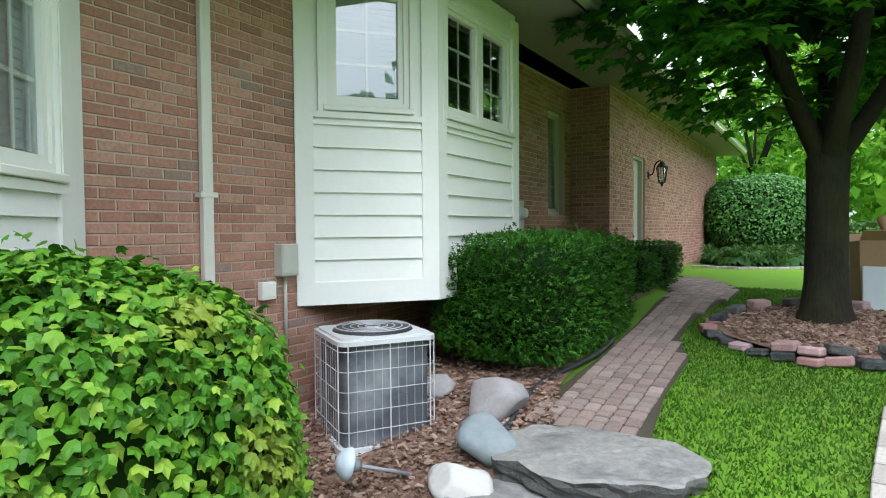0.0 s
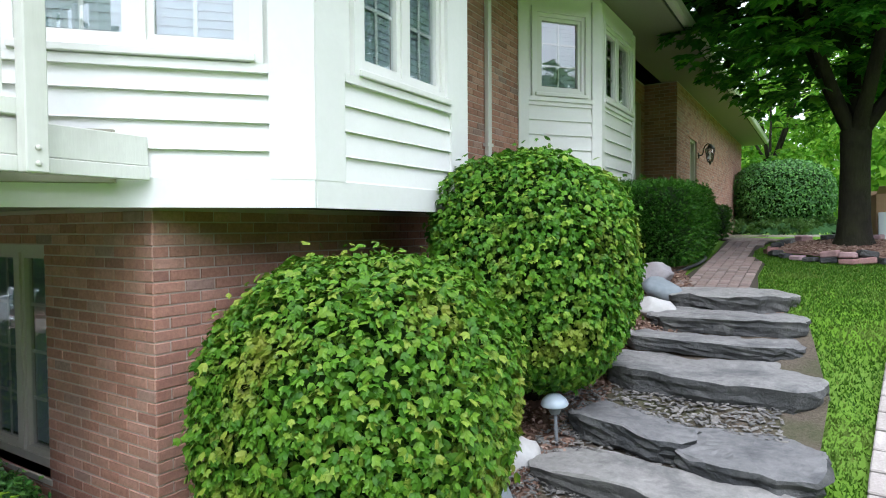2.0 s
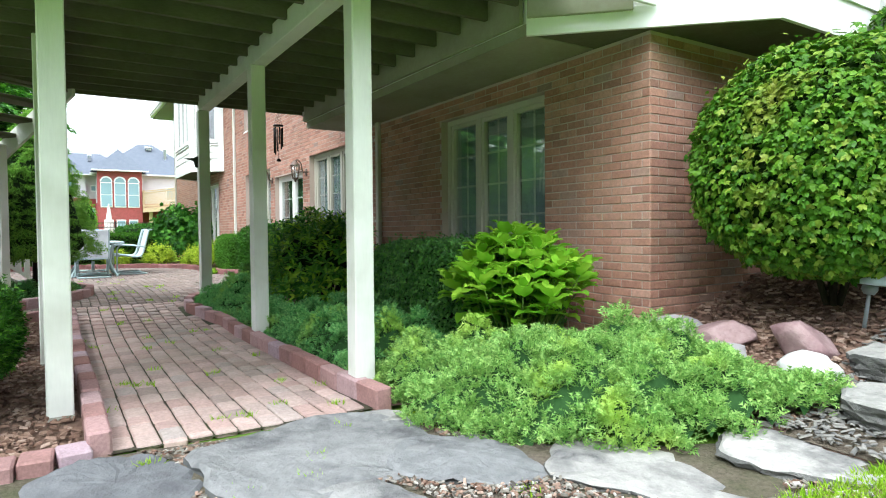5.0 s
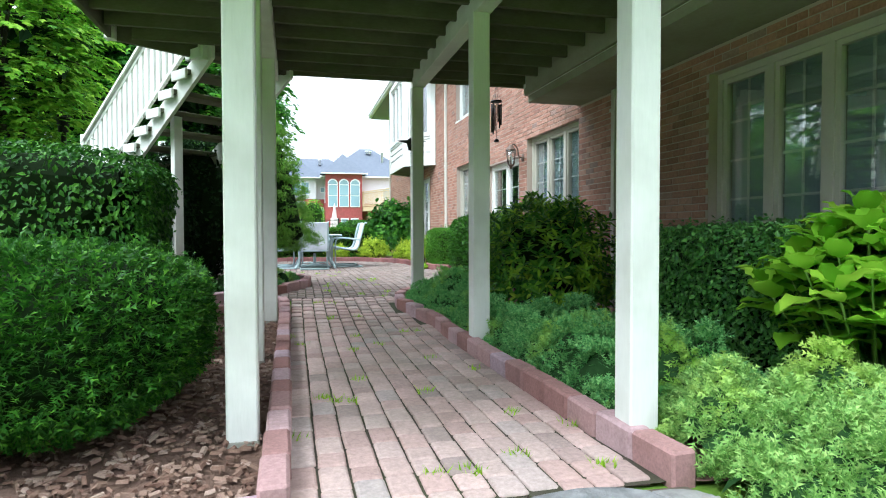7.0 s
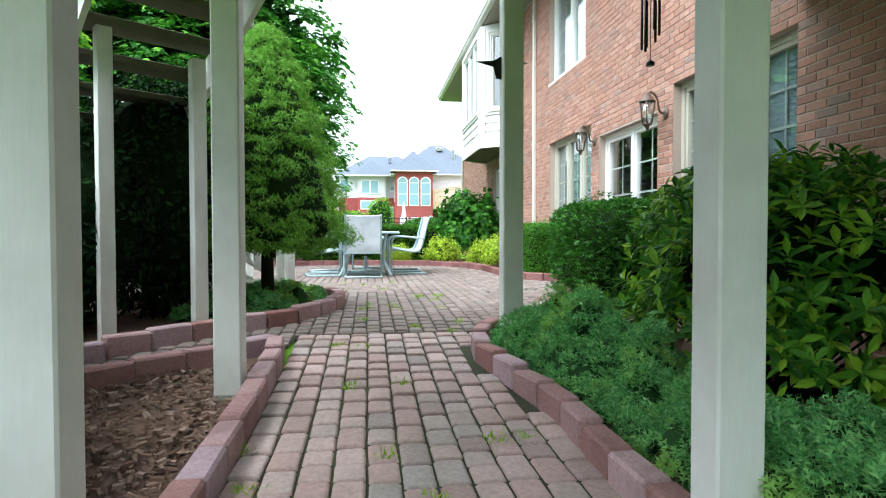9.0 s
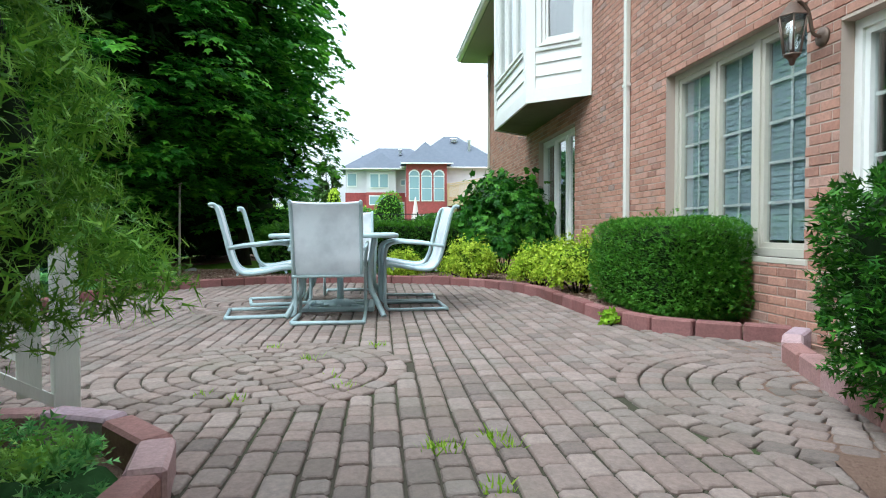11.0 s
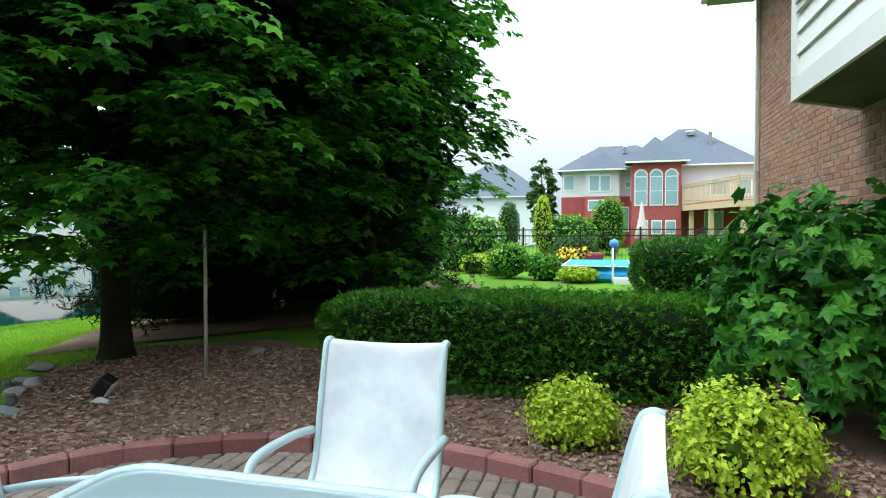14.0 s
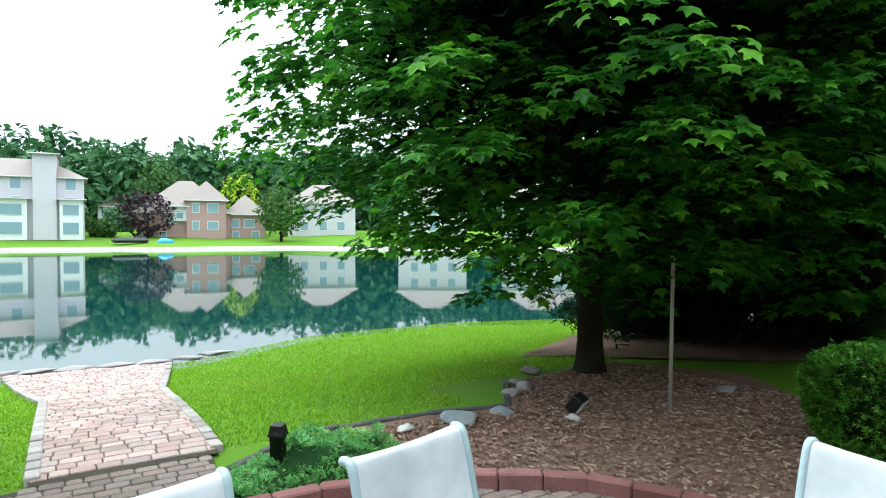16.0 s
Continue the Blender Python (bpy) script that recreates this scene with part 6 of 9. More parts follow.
base_path = paved_base("path_base", PATH, "brick paved path between pink edging blocks")
base_patio = paved_base("patio_base", PATIO, "brick paved patio laid in rows and circles")
PAVING.append((base_path, row_pieces(lambda x, y: inside(PATH, x, y), -9.5, -3.7, -5.0, -3.45, 0.1275, (0.15, 0.18, 0.21, 0.23), "x", 3), (-7.0, -3.7)))
PAVING.append((base_patio, row_pieces(lambda x, y: on_patio(x, y) and not inside(PATH, x, y), -18.5, -7.6, -8.6, -1.3, 0.108, (0.11, 0.14, 0.16, 0.19), "x", 4) + [p for c in CIRCLES for p in ring_pieces(*c) if inside(PATIO, p[0], p[1])], (-14.2, -11.6)))

UPPER = [(-0.90, 3.85), (-1.80, 3.95), (-1.76, 4.66), (-1.70, 5.65), (-1.70, 6.77), (-1.76, 8.2), (-1.85, 9.2), (-2.2, 10.4), (-2.75, 11.0), (-2.75, 11.95), (-1.9, 12.0), (-1.3, 11.0), (-1.02, 9.9), (-0.97, 9.0), (-1.08, 7.8), (-1.20, 6.9), (-1.17, 6.3), (-0.97, 5.65), (-0.98, 4.7)]
base_upper = paved_base("upper_path_base", UPPER, "curving brick paved path above the stone steps", 0.012)
PAVING.append((base_upper, row_pieces(lambda x, y: inside(UPPER, x, y), -2.8, -0.6, 3.8, 12.1, 0.112, (0.09, 0.11, 0.14), "y", 5), None))
PIER = [(-14.6, -8.6), (-15.85, -8.6), (-15.95, -12.5), (-16.5, -15.2), (-14.0, -15.3), (-14.6, -12.5)]
base_pier = paved_base("lake_path_base", PIER, "brick paved path leading across the lawn to the lake", 0.012)
PAVING.append((base_pier, row_pieces(lambda x, y: inside(PIER, x, y), -16.6, -13.9, -15.3, -8.6, 0.135, (0.13, 0.17, 0.20), "x", 6), None))
SIDE = [(-0.08, 0.0), (0.02, 1.04), (0.10, 1.7), (0.29, 3.2), (0.34, 3.9), (0.47, 5.0), (1.6, 5.0), (1.35, 3.6), (1.15, 1.6), (1.0, 0.0), (0.9, -2.2), (-0.2, -2.2)]
base_side = paved_base("side_path_base", SIDE, "brick paved path beside the lawn", 0.012)
PAVING.append((base_side, row_pieces(lambda x, y: inside(SIDE, x, y), -0.4, 1.7, -2.2, 5.0, 0.13, (0.13, 0.17, 0.20), "x", 7), None))

PALE = piece_mat("pale_concrete_edger", [(0.0, (0.30, 0.27, 0.25)), (1.0, (0.44, 0.41, 0.38))], 60, 0.85, 0.4)


def pale_edging(path, label, group):
    for (x0, y0), (x1, y1) in zip(path, path[1:]):
        d = math.hypot(x1 - x0, y1 - y0)
        n = max(1, round(d / 0.22))
        for k in range(n):
            t = (k + 0.5) / n
            x, y = x0 + (x1 - x0) * t, y0 + (y1 - y0) * t
            bm = bmesh.new()
            box(bm, -d / n / 2 + 0.004, d / n / 2 - 0.004, -0.05, 0.05, -0.06, 0.035, None, 0.008)
            ob = part("edging_stone", bm, PALE)
            ob.matrix_basis = pose(x, y, lot(x, y) + rnd.uniform(-0.006, 0.006), 0, math.degrees(-math.atan2(lot(x1, y1) - lot(x0, y0), d)), math.degrees(math.atan2(y1 - y0, x1 - x0)))
            tagged(ob, label, "edging stone", group)


pale_edging([(-0.25, -2.2), (-0.13, 0.0), (-0.03, 1.04), (0.05, 1.7), (0.24, 3.2), (0.29, 3.9), (0.42, 5.0)], "pale concrete edging stone between lawn and path", "side path edging")
pale_edging([(-14.62, -8.7), (-14.62, -12.5), (-14.1, -15.0)], "pale concrete edging stone along the lake path", "lake path edging")
pale_edging([(-15.86, -8.7), (-15.95, -12.5), (-16.4, -15.0)], "pale concrete edging stone along the lake path", "lake path edging")
# stone bank along the lake
for k in range(16):
    x = -9.0 - 0.55 * k
    boulder((x, shore(x) + 0.35 + rnd.uniform(-0.05, 0.05)), (0.66, 0.36, 0.10), rnd.uniform(-12, 12), GREYSTONE, "flat grey stone on the lake bank", "bank stones", seed=k + 40)

GRIT = surface("path_grit", (0.015, 0.012, 0.009), (0.24, 0.20, 0.155), 48, 2.5, 0.95, 1.0, 0, (0.05, 0.07, 0.025), 0.6, None, 0.02)
bed("mulch_steps", [(-1.95, -2.3), (-1.5, -2.3), (-1.22, -1.5), (-0.95, -1.0), (-0.75, -0.6), (-0.55, -0.3), (-0.40, 0.3), (-0.28, 1.8), (-0.42, 2.95), (-1.3, 3.1), (-1.75, 1.9), (-1.88, 0.5)], "grey grit between the stone steps", 0.02)
bpy.data.objects["mulch_steps"].data.materials[0] = GRIT
bed("mulch_flags", [(-3.76, -5.6), (-3.70, -3.52), (-2.6, -3.15), (-1.9, -2.302), (-1.5, -2.302), (-1.6, -2.8), (-1.5, -5.6)], "bare grit between the flagstones", 0.004)
bpy.data.objects["mulch_flags"].data.materials[0] = GRIT

# flagstones where path and steps meet
FLAGS = [(-3.22, -4.12, 1.0, 1.25, 12), (-3.5, -3.66, 0.3, 0.34, 5), (-2.72, -3.55, 0.6, 0.8, -40), (-2.12, -2.98, 1.0, 0.62, 32), (-1.80, -2.42, 0.72, 0.52, 20), (-3.32, -5.0, 0.8, 0.6, 20), (-2.38, -4.38, 0.82, 0.95, 10), (-2.5, -5.2, 1.05, 0.72, 5), (-1.85, -3.75, 0.8, 0.75, 30), (-1.6, -4.6, 0.85, 0.9, -15)]
for i, (x, y, w, d, t) in enumerate(FLAGS):
    slab(x, y, w, d, 0.07, t, lot(x, y) + 0.025, 60 + i, "flagstone", "flagstones at the foot of the steps", "irregular weathered grey flagstone", relief=0.6, rounder=2.8)
FLAGTOP = piece_mat("weathered_flagstone", [(0.0, (0.15, 0.155, 0.165)), (0.45, (0.21, 0.215, 0.22)), (0.75, (0.29, 0.285, 0.275)), (1.0, (0.40, 0.39, 0.37))], 9, 0.8, 1.0, (0.07, 0.07, 0.075), 0.95, 2.8, 0.03)
for ob in bpy.data.objects:
    if ob.type == 'MESH' and ob.name.startswith("flagstone"):
        for k, m in enumerate(ob.data.materials):
            if m == SLATE:
                ob.data.materials[k] = FLAGTOP


def off_flags(x, y):
    """True in the joints between the flagstones."""
    for fx, fy, w, d, t in FLAGS:
        c, s = math.cos(math.radians(t)), math.sin(math.radians(t))
        u, v = (x - fx) * c + (y - fy) * s, -(x - fx) * s + (y - fy) * c
        if (abs(u) / (w / 2)) ** 2.8 + (abs(v) / (d / 2)) ** 2.8 < 0.95:
            return False
    return True


for k in range(5):
    bm = bmesh.new()
    box(bm, -0.09, 0.09, -0.07, 0.07, -0.04, 0.06, None, 0.01)
    ob = part("edging_block", bm, EDGER)
    ob.matrix_basis = pose(-3.78 + 0.02 * k, -5.14 - 0.15 * k, lot(-3.8, -5.2) + 0.01, 0, 0, rnd.uniform(-7, 7))
    tagged(ob, "short weathered edging block at the bed corner", "edging block", "bed corner blocks")


# ---- chips of bark and slate ----
def scatter_chips(name, poly, n, size, material, label, z=0.02, thick=0.25, test=None):
    x0, x1 = min(p[0] for p in poly), max(p[0] for p in poly)
    y0, y1 = min(p[1] for p in poly), max(p[1] for p in poly)
    at = []
    while len(at) < n:
        x, y = rnd.uniform(x0, x1), rnd.uniform(y0, y1)
        if inside(poly, x, y) and (test is None or test(x, y)):
            at.append((x, y, lot(x, y) + z + rnd.uniform(0, 0.012)))
    at = np.array(at)
    t = np.array([(-0.5, -0.2, 0), (0.5, -0.22, 0), (0.55, 0.2, 0), (-0.45, 0.22, 0), (-0.42, -0.14, thick), (0.44, -0.15, thick), (0.45, 0.14, thick), (-0.38, 0.15, thick)])
    f = np.array([(4, 5, 6, 7), (0, 1, 5, 4), (2, 3, 7, 6)])
    a = rng.uniform(0, 6.28, n)
    ti = rng.normal(0, 0.22, (n, 2))
    s = size * rng.uniform(0.5, 1.4, (n, 1))
    ux = np.stack([np.cos(a), np.sin(a), ti[:, 0]], 1)
    uy = np.stack([-np.sin(a), np.cos(a), ti[:, 1]], 1)
    uz = np.cross(ux, uy)
    v = at[:, None] + s[:, None] * (t[None, :, 0:1] * ux[:, None] + t[None, :, 1:2] * uy[:, None] + t[None, :, 2:3] * uz[:, None])
    ob = raw(name, v, (f[None] + 8 * np.arange(n)[:, None, None]).reshape(-1, 4), material)
    return tagged(ob, label, "ground cover", kind="stuff")


scatter_chips("bark_chips", [(-3.5, -2.2), (-1.95, -2.2), (-1.85, 0.5), (-1.72, 1.9), (-1.3, 3.2), (-1.9, 5.0), (-3.4, 5.0)], 10500, 0.042, MULCH, "loose reddish bark chips on the slope")
scatter_chips("bark_chips", [(-8.6, -7.0), (-3.8, -7.0), (-3.8, -5.1), (-8.6, -5.1)], 6000, 0.040, MULCH, "loose bark chips under the deck")
scatter_chips("bark_chips", BACK + [(-15.7, -8.0), (-16.6, -8.55), (-18.6, -8.3), (-19.4, -9.2), (-21.2, -9.4), (-21.5, -6.6), (-21.0, -2.5), (-17.0, -1.5)], 20000, 0.036, MULCH, "loose reddish bark chips round the patio")
def lawn_edge(y):
    """West edge of the lawn along the ends of the stone steps."""
    return float(np.interp(y, [-5.0, -2.8, -2.3, -1.5, -1.05, -0.65, -0.35, 0.3, 1.2, 2.0, 3.0], [-1.5, -1.6, -1.48, -1.2, -0.95, -0.82, -0.62, -0.5, -0.52, -0.56, -0.62]))


PALECHIPS = piece_mat("pale_chips", [(0.0, (0.10, 0.09, 0.08)), (0.5, (0.24, 0.22, 0.19)), (1.0, (0.48, 0.46, 0.42))], 40, 0.85, 0.6)
CHIPS = piece_mat("slate_chips", [(0.0, (0.12, 0.12, 0.12)), (0.6, (0.22, 0.215, 0.20)), (1.0, (0.27, 0.26, 0.24))], 40, 0.85, 0.6)
scatter_chips("slate_chips", [(-2.1, -2.3), (-0.5, -2.3), (-0.5, 1.6), (-2.1, 1.6)], 5200, 0.045, CHIPS, "broken slate chips between the steps", 0.032, 0.12, lambda x, y: x < lawn_edge(y))
scatter_chips("pebbles", [(-3.7, -5.2), (-1.2, -5.2), (-1.0, -2.2), (-2.0, -2.6), (-2.6, -3.3), (-3.6, -3.6)], 3200, 0.024, PALECHIPS, "broken slate chips between the flagstones", 0.008, 0.25, off_flags)
JOINTS = [(-3.7, -5.2), (-1.2, -5.2), (-1.0, -2.2), (-2.0, -2.6), (-2.6, -3.3), (-3.6, -3.6)]
scatter_chips("joint_litter", JOINTS, 2600, 0.026, MULCH, "brown soil crumbs and bark bits between flagstones", 0.006, 0.3, off_flags)


# ---- grass ----
def grass(name, test, x0, x1, y0, y1, n, h, label, material=None):
    at = []
    while len(at) < n:
        x, y = rnd.uniform(x0, x1), rnd.uniform(y0, y1)
        if test(x, y):
            at.append((x, y, lot(x, y) - 0.02))
    at = np.array(at)
    a = rng.uniform(0, 6.28, n)
    hh = h * rng.uniform(0.5, 1.3, n)
    lean = rng.normal(0, 0.45, (n, 2)) * hh[:, None]
    w = 0.006 + 0.004 * rng.uniform(0, 1, n)
    side = np.stack([np.cos(a) * w, np.sin(a) * w, np.zeros(n)], 1)
    tip = at + np.concatenate([lean, hh[:, None]], 1)
    v = np.stack([at - side, at + side, tip], 1)
    f = np.arange(3 * n).reshape(n, 3)
    return tagged(raw(name, v, f, material or GRASS), label, "grass", kind="stuff")


GRASS = leaf_mat("grass_blade", [(0.0, (0.14, 0.29, 0.012)), (0.5, (0.23, 0.43, 0.018)), (0.9, (0.31, 0.52, 0.03)), (1.0, (0.42, 0.52, 0.08))], 0.35, 0.6, 0.4, (0.36, 0.48, 0.05), 0.8)

# darker copy of GRASS: tree shade on the east lawn put into colour
SHADEGRASS = leaf_mat("shaded_lawn_blade", [(0.0, (0.030, 0.088, 0.007)), (0.5, (0.058, 0.145, 0.010)), (0.9, (0.095, 0.205, 0.018)), (1.0, (0.19, 0.23, 0.055))], 0.3, 0.6, 0.5, (0.17, 0.22, 0.05), 1.1)


def lawn_east(x, y):
    edge = lawn_edge(y)
    if y > 3.9:
        edge = -1.3
    elif y > 3.0:
        edge = -0.62
    return x > edge and not inside(UPPER, x, y) and not inside(SIDE, x, y) and math.hypot(x - 0.05, y - 6.95) > 0.98


grass("grass_edge", lambda x, y: lawn_edge(y) - 0.03 < x < lawn_edge(y) + 0.15 + 0.75 * rnd.random(), -1.7, 0.5, -3.4, 0.3, 60000, 0.055, "longer unmown grass along the ends of the stone steps")
grass("grass_slope", lawn_east, -1.7, 2.2, -4.2, 10.5, 95000, 0.030, "short mown lawn grass beside the steps", SHADEGRASS)


def lawn_lake(x, y):
    return y < -8.75 + 0.05 * (x + 16) and not inside(PIER, x, y) and not (x < -18.4 and y > -9.7) and y > shore(x) + 0.45


grass("grass_lake", lawn_lake, -27.0, -11.5, -16.6, -8.6, 120000, 0.033, "bright mown lawn grass sloping to the lake")
TUFTS = [(rnd.uniform(-13.5, -0.9), rnd.uniform(-5.0, -3.6)) for _ in range(60)]
SPROUTS = [q for q in ((rnd.uniform(-3.7, -1.1), rnd.uniform(-5.0, -2.5)) for _ in range(260)) if off_flags(*q)][:55]
grass("weeds", lambda x, y: any(math.hypot(x - a, y - b) < 0.05 for a, b in SPROUTS), -3.8, -1.0, -5.1, -2.4, 1500, 0.05, "small green weeds sprouting between the flagstones")
grass("grass_weeds", lambda x, y: any(math.hypot(x - a, y - b) < 0.045 for a, b in TUFTS), -13.5, -0.8, -5.1, -3.5, 2400, 0.055, "small weeds in the joints of the paving")


loose_shrub("weed", (-14.12, -2.33, 0.005), 0.07, 0.06, 0.10, 12, 6, 0.055, LEAF, GRASS, "small green weed growing against the patio edging", "", 0.03, 3, None, "weed")

# ---- low evergreens, hydrangea ----
def spreading(name, poly, n, height, size, material, label, seed=1, mound=2.2, tuft=0.058):
    cx, cy = sum(p[0] for p in poly) / len(poly), sum(p[1] for p in poly) / len(poly)
    e = thing(name, (cx, cy, 0.0), label, "ground cover")
    x0, x1 = min(p[0] for p in poly), max(p[0] for p in poly)
    y0, y1 = min(p[1] for p in poly), max(p[1] for p in poly)

    def top(x, y):
        d = min(math.hypot(x - (p[0] + (q[0] - p[0]) * t), y - (p[1] + (q[1] - p[1]) * t)) for p, q in zip(poly, poly[1:] + poly[:1]) for t in [max(0, min(1, ((x - p[0]) * (q[0] - p[0]) + (y - p[1]) * (q[1] - p[1])) / ((q[0] - p[0]) ** 2 + (q[1] - p[1]) ** 2)))])
        k = min(1, d / 0.22) ** 0.5
        q = noise.noise(Vector((x * mound + seed, y * mound, 0.3))) * 0.45 + noise.noise(Vector((x * 5.0, y * 5.0 + seed, 0))) * 0.70 + noise.noise(Vector((x * 11.0, y * 11.0, seed))) * 0.25
        return lot(x, y) + height * k * (0.85 + q)

    # rounded tufts scattered over the mound, each a dome of short sprays
    per = 20
    cs, m = [], n // per
    while len(cs) < m:
        x, y = rnd.uniform(x0, x1), rnd.uniform(y0, y1)
        if inside(poly, x, y):
            cs.append((x - cx, y - cy, top(x, y) - 0.01 - 0.08 * rnd.random() ** 2))
    cs = np.array(cs)
    d = rng.normal(0, 1, (m, per, 3))
    d /= np.linalg.norm(d, axis=2, keepdims=True)
    d[:, :, 2] = np.abs(d[:, :, 2]) * 1.1 - 0.15
    rad = tuft * rng.uniform(0.6, 1.3, (m, 1, 1))
    at = (cs[:, None] + d * rad * rng.uniform(0.6, 1, (m, per, 1)) * np.array([1, 1, 0.8])).reshape(-1, 3)
    out = (d + np.array([0, 0, 0.5])).reshape(-1, 3)
    leaves("spray_foliage", at, out, size, FROND, material, e, -0.15, 0.35, "", True)
    # a sheet under the tufts, coloured dark as the shade in their gaps
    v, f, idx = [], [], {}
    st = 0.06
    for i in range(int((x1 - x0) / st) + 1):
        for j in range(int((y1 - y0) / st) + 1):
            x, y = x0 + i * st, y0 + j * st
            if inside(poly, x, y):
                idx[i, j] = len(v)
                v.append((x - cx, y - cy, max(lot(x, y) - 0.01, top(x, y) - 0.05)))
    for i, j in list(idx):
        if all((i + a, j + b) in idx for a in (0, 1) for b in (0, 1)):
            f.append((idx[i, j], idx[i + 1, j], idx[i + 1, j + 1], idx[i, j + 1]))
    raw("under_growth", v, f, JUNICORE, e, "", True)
    return e


# dark green that paints the shade below the juniper sprays
JUNICORE = surface("juniper_inside_shade", (0.012, 0.035, 0.010), (0.04, 0.10, 0.03), 40, 3, 0.95, 0.6)
JUNIDARK = leaf_mat("juniper_dark_spray", [(0.0, (0.085, 0.27, 0.085)), (0.5, (0.18, 0.45, 0.14)), (1.0, (0.34, 0.62, 0.22))], 0.25, 0.6, 0.85, (0.44, 0.66, 0.12), 1.9)
spreading("spreading_juniper", [(-3.66, -3.42), (-3.3, -3.55), (-2.55, -3.2), (-2.15, -2.72), (-1.98, -2.3), (-1.85, -1.85), (-2.3, -1.78), (-2.8, -1.82), (-3.4, -1.95), (-3.75, -2.3), (-4.3, -2.5), (-4.4, -3.44)], 36000, 0.32, 0.050, JUNI, "low spreading juniper with bright yellow-green tips", 2)
spreading("spreading_juniper", [(-4.4, -3.44), (-4.3, -2.5), (-5.2, -2.45), (-6.4, -2.5), (-6.6, -3.49)], 25000, 0.36, 0.050, JUNIDARK, "low spreading juniper with blue-green sprays", 5)
spreading("spreading_juniper", [(-6.6, -3.49), (-6.4, -2.5), (-7.6, -2.85), (-8.9, -2.85), (-9.5, -3.25), (-9.1, -3.6), (-8.7, -3.68), (-7.7, -3.48)], 24000, 0.35, 0.050, JUNIDARK, "low spreading juniper at the path bend", 8)
spreading("spreading_juniper", [(-9.75, -5.6), (-10.1, -5.1), (-10.7, -4.88), (-11.4, -4.9), (-11.6, -5.4), (-11.0, -6.0), (-10.0, -6.1)], 4500, 0.2, 0.058, JUNIDARK, "low green ground cover at the conifer's foot", 3)
spreading("spreading_juniper", [(-15.45, -7.55), (-16.3, -7.5), (-17.0, -7.35), (-16.95, -7.9), (-16.5, -8.4), (-15.8, -8.0)], 4500, 0.22, 0.058, JUNIDARK, "low blue-green juniper at the patio corner", 4)
spreading("ground_cover", [(-2.7, 17.0), (-1.9, 15.6), (-0.6, 16.2), (0.4, 17.8), (0.2, 20.0), (-2.7, 19.8)], 3000, 0.3, 0.2, FARLEAF, "low leafy ground cover under the large shrub", 6)


def big_leaf(vs, fs, base, way, up, length, width, arch):
    """Adds one broad pointed leaf: folded along its midrib, arched over its length."""
    way = way.normalized()
    side = way.cross(up).normalized()
    nrm = side.cross(way).normalized()
    k0 = len(vs)
    for i in range(6):
        t = i / 5
        half = width / 2 * math.sin(math.pi * min(1.0, 0.06 + 0.94 * t) ** 0.85) ** 0.8
        mid = base + way * (length * t) - nrm * (arch * length * t * t)
        for q in (-1, -0.5, 0, 0.5, 1):
            ripple = 0.010 * math.sin(t * 14 + q * 3) * abs(q)
            vs.append(tuple(mid + side * (q * half) + nrm * (0.26 * half * abs(q) + ripple)))
    for i in range(5):
        for q in range(4):
            a = k0 + 5 * i + q
            fs.append((a, a + 1, a + 6, a + 5))


def hydrangea(at, label):
    e = thing("hydrangea", at, label, "shrub")
    vs, fs = [], []
    r = random.Random(12)
    for k in range(48):
        a = k * 2.4
        q = 0.50 * math.sqrt((k + 0.5) / 48)
        top = Vector((q * math.cos(a), q * math.sin(a) * 0.9, 0.84 - 1.0 * q ** 1.6 + r.uniform(-0.06, 0.06)))
        foot = Vector((0.25 * top.x, 0.25 * top.y, -0.03))
        axis = (top - foot).normalized()
        bm = bmesh.new()
        tube(bm, [tuple(foot), tuple((foot + top) / 2 + Vector((0, 0, 0.03))), tuple(top)], [0.008, 0.006, 0.004], 5)
        part("stem", bm, HYDSTEM, e)
        spin = r.uniform(0, 6.28)
        for pair, (back, lift, size) in enumerate(((0.0, 1.25, 0.10), (0.02, 0.85, 0.145), (0.07, 0.48, 0.175), (0.15, 0.18, 0.175), (0.24, -0.05, 0.16))):
            for half in (0, math.pi):
                b = spin + pair * math.pi / 2 + half + r.uniform(-0.2, 0.2)
                way = Vector((math.cos(b), math.sin(b), lift + r.uniform(-0.15, 0.15)))
                base = top - axis * back
                if base.z < 0.08:
                    continue
                n = size * r.uniform(0.85, 1.2)
                big_leaf(vs, fs, base + way.normalized() * 0.012, way, Vector((0, 0, 1)), n, n * r.uniform(0.60, 0.70), r.uniform(0.08, 0.28))
    raw("foliage", vs, fs, HYD, e, "", True)
    return e


HYDSTEM = surface("green_stem", (0.10, 0.20, 0.03), (0.16, 0.26, 0.05), 20, 3, 0.7, 0.2)
hydrangea((-4.07, -2.17, -0.12), "young hydrangea with large bright green leaves").scale = (1.2, 1.2, 1.18)


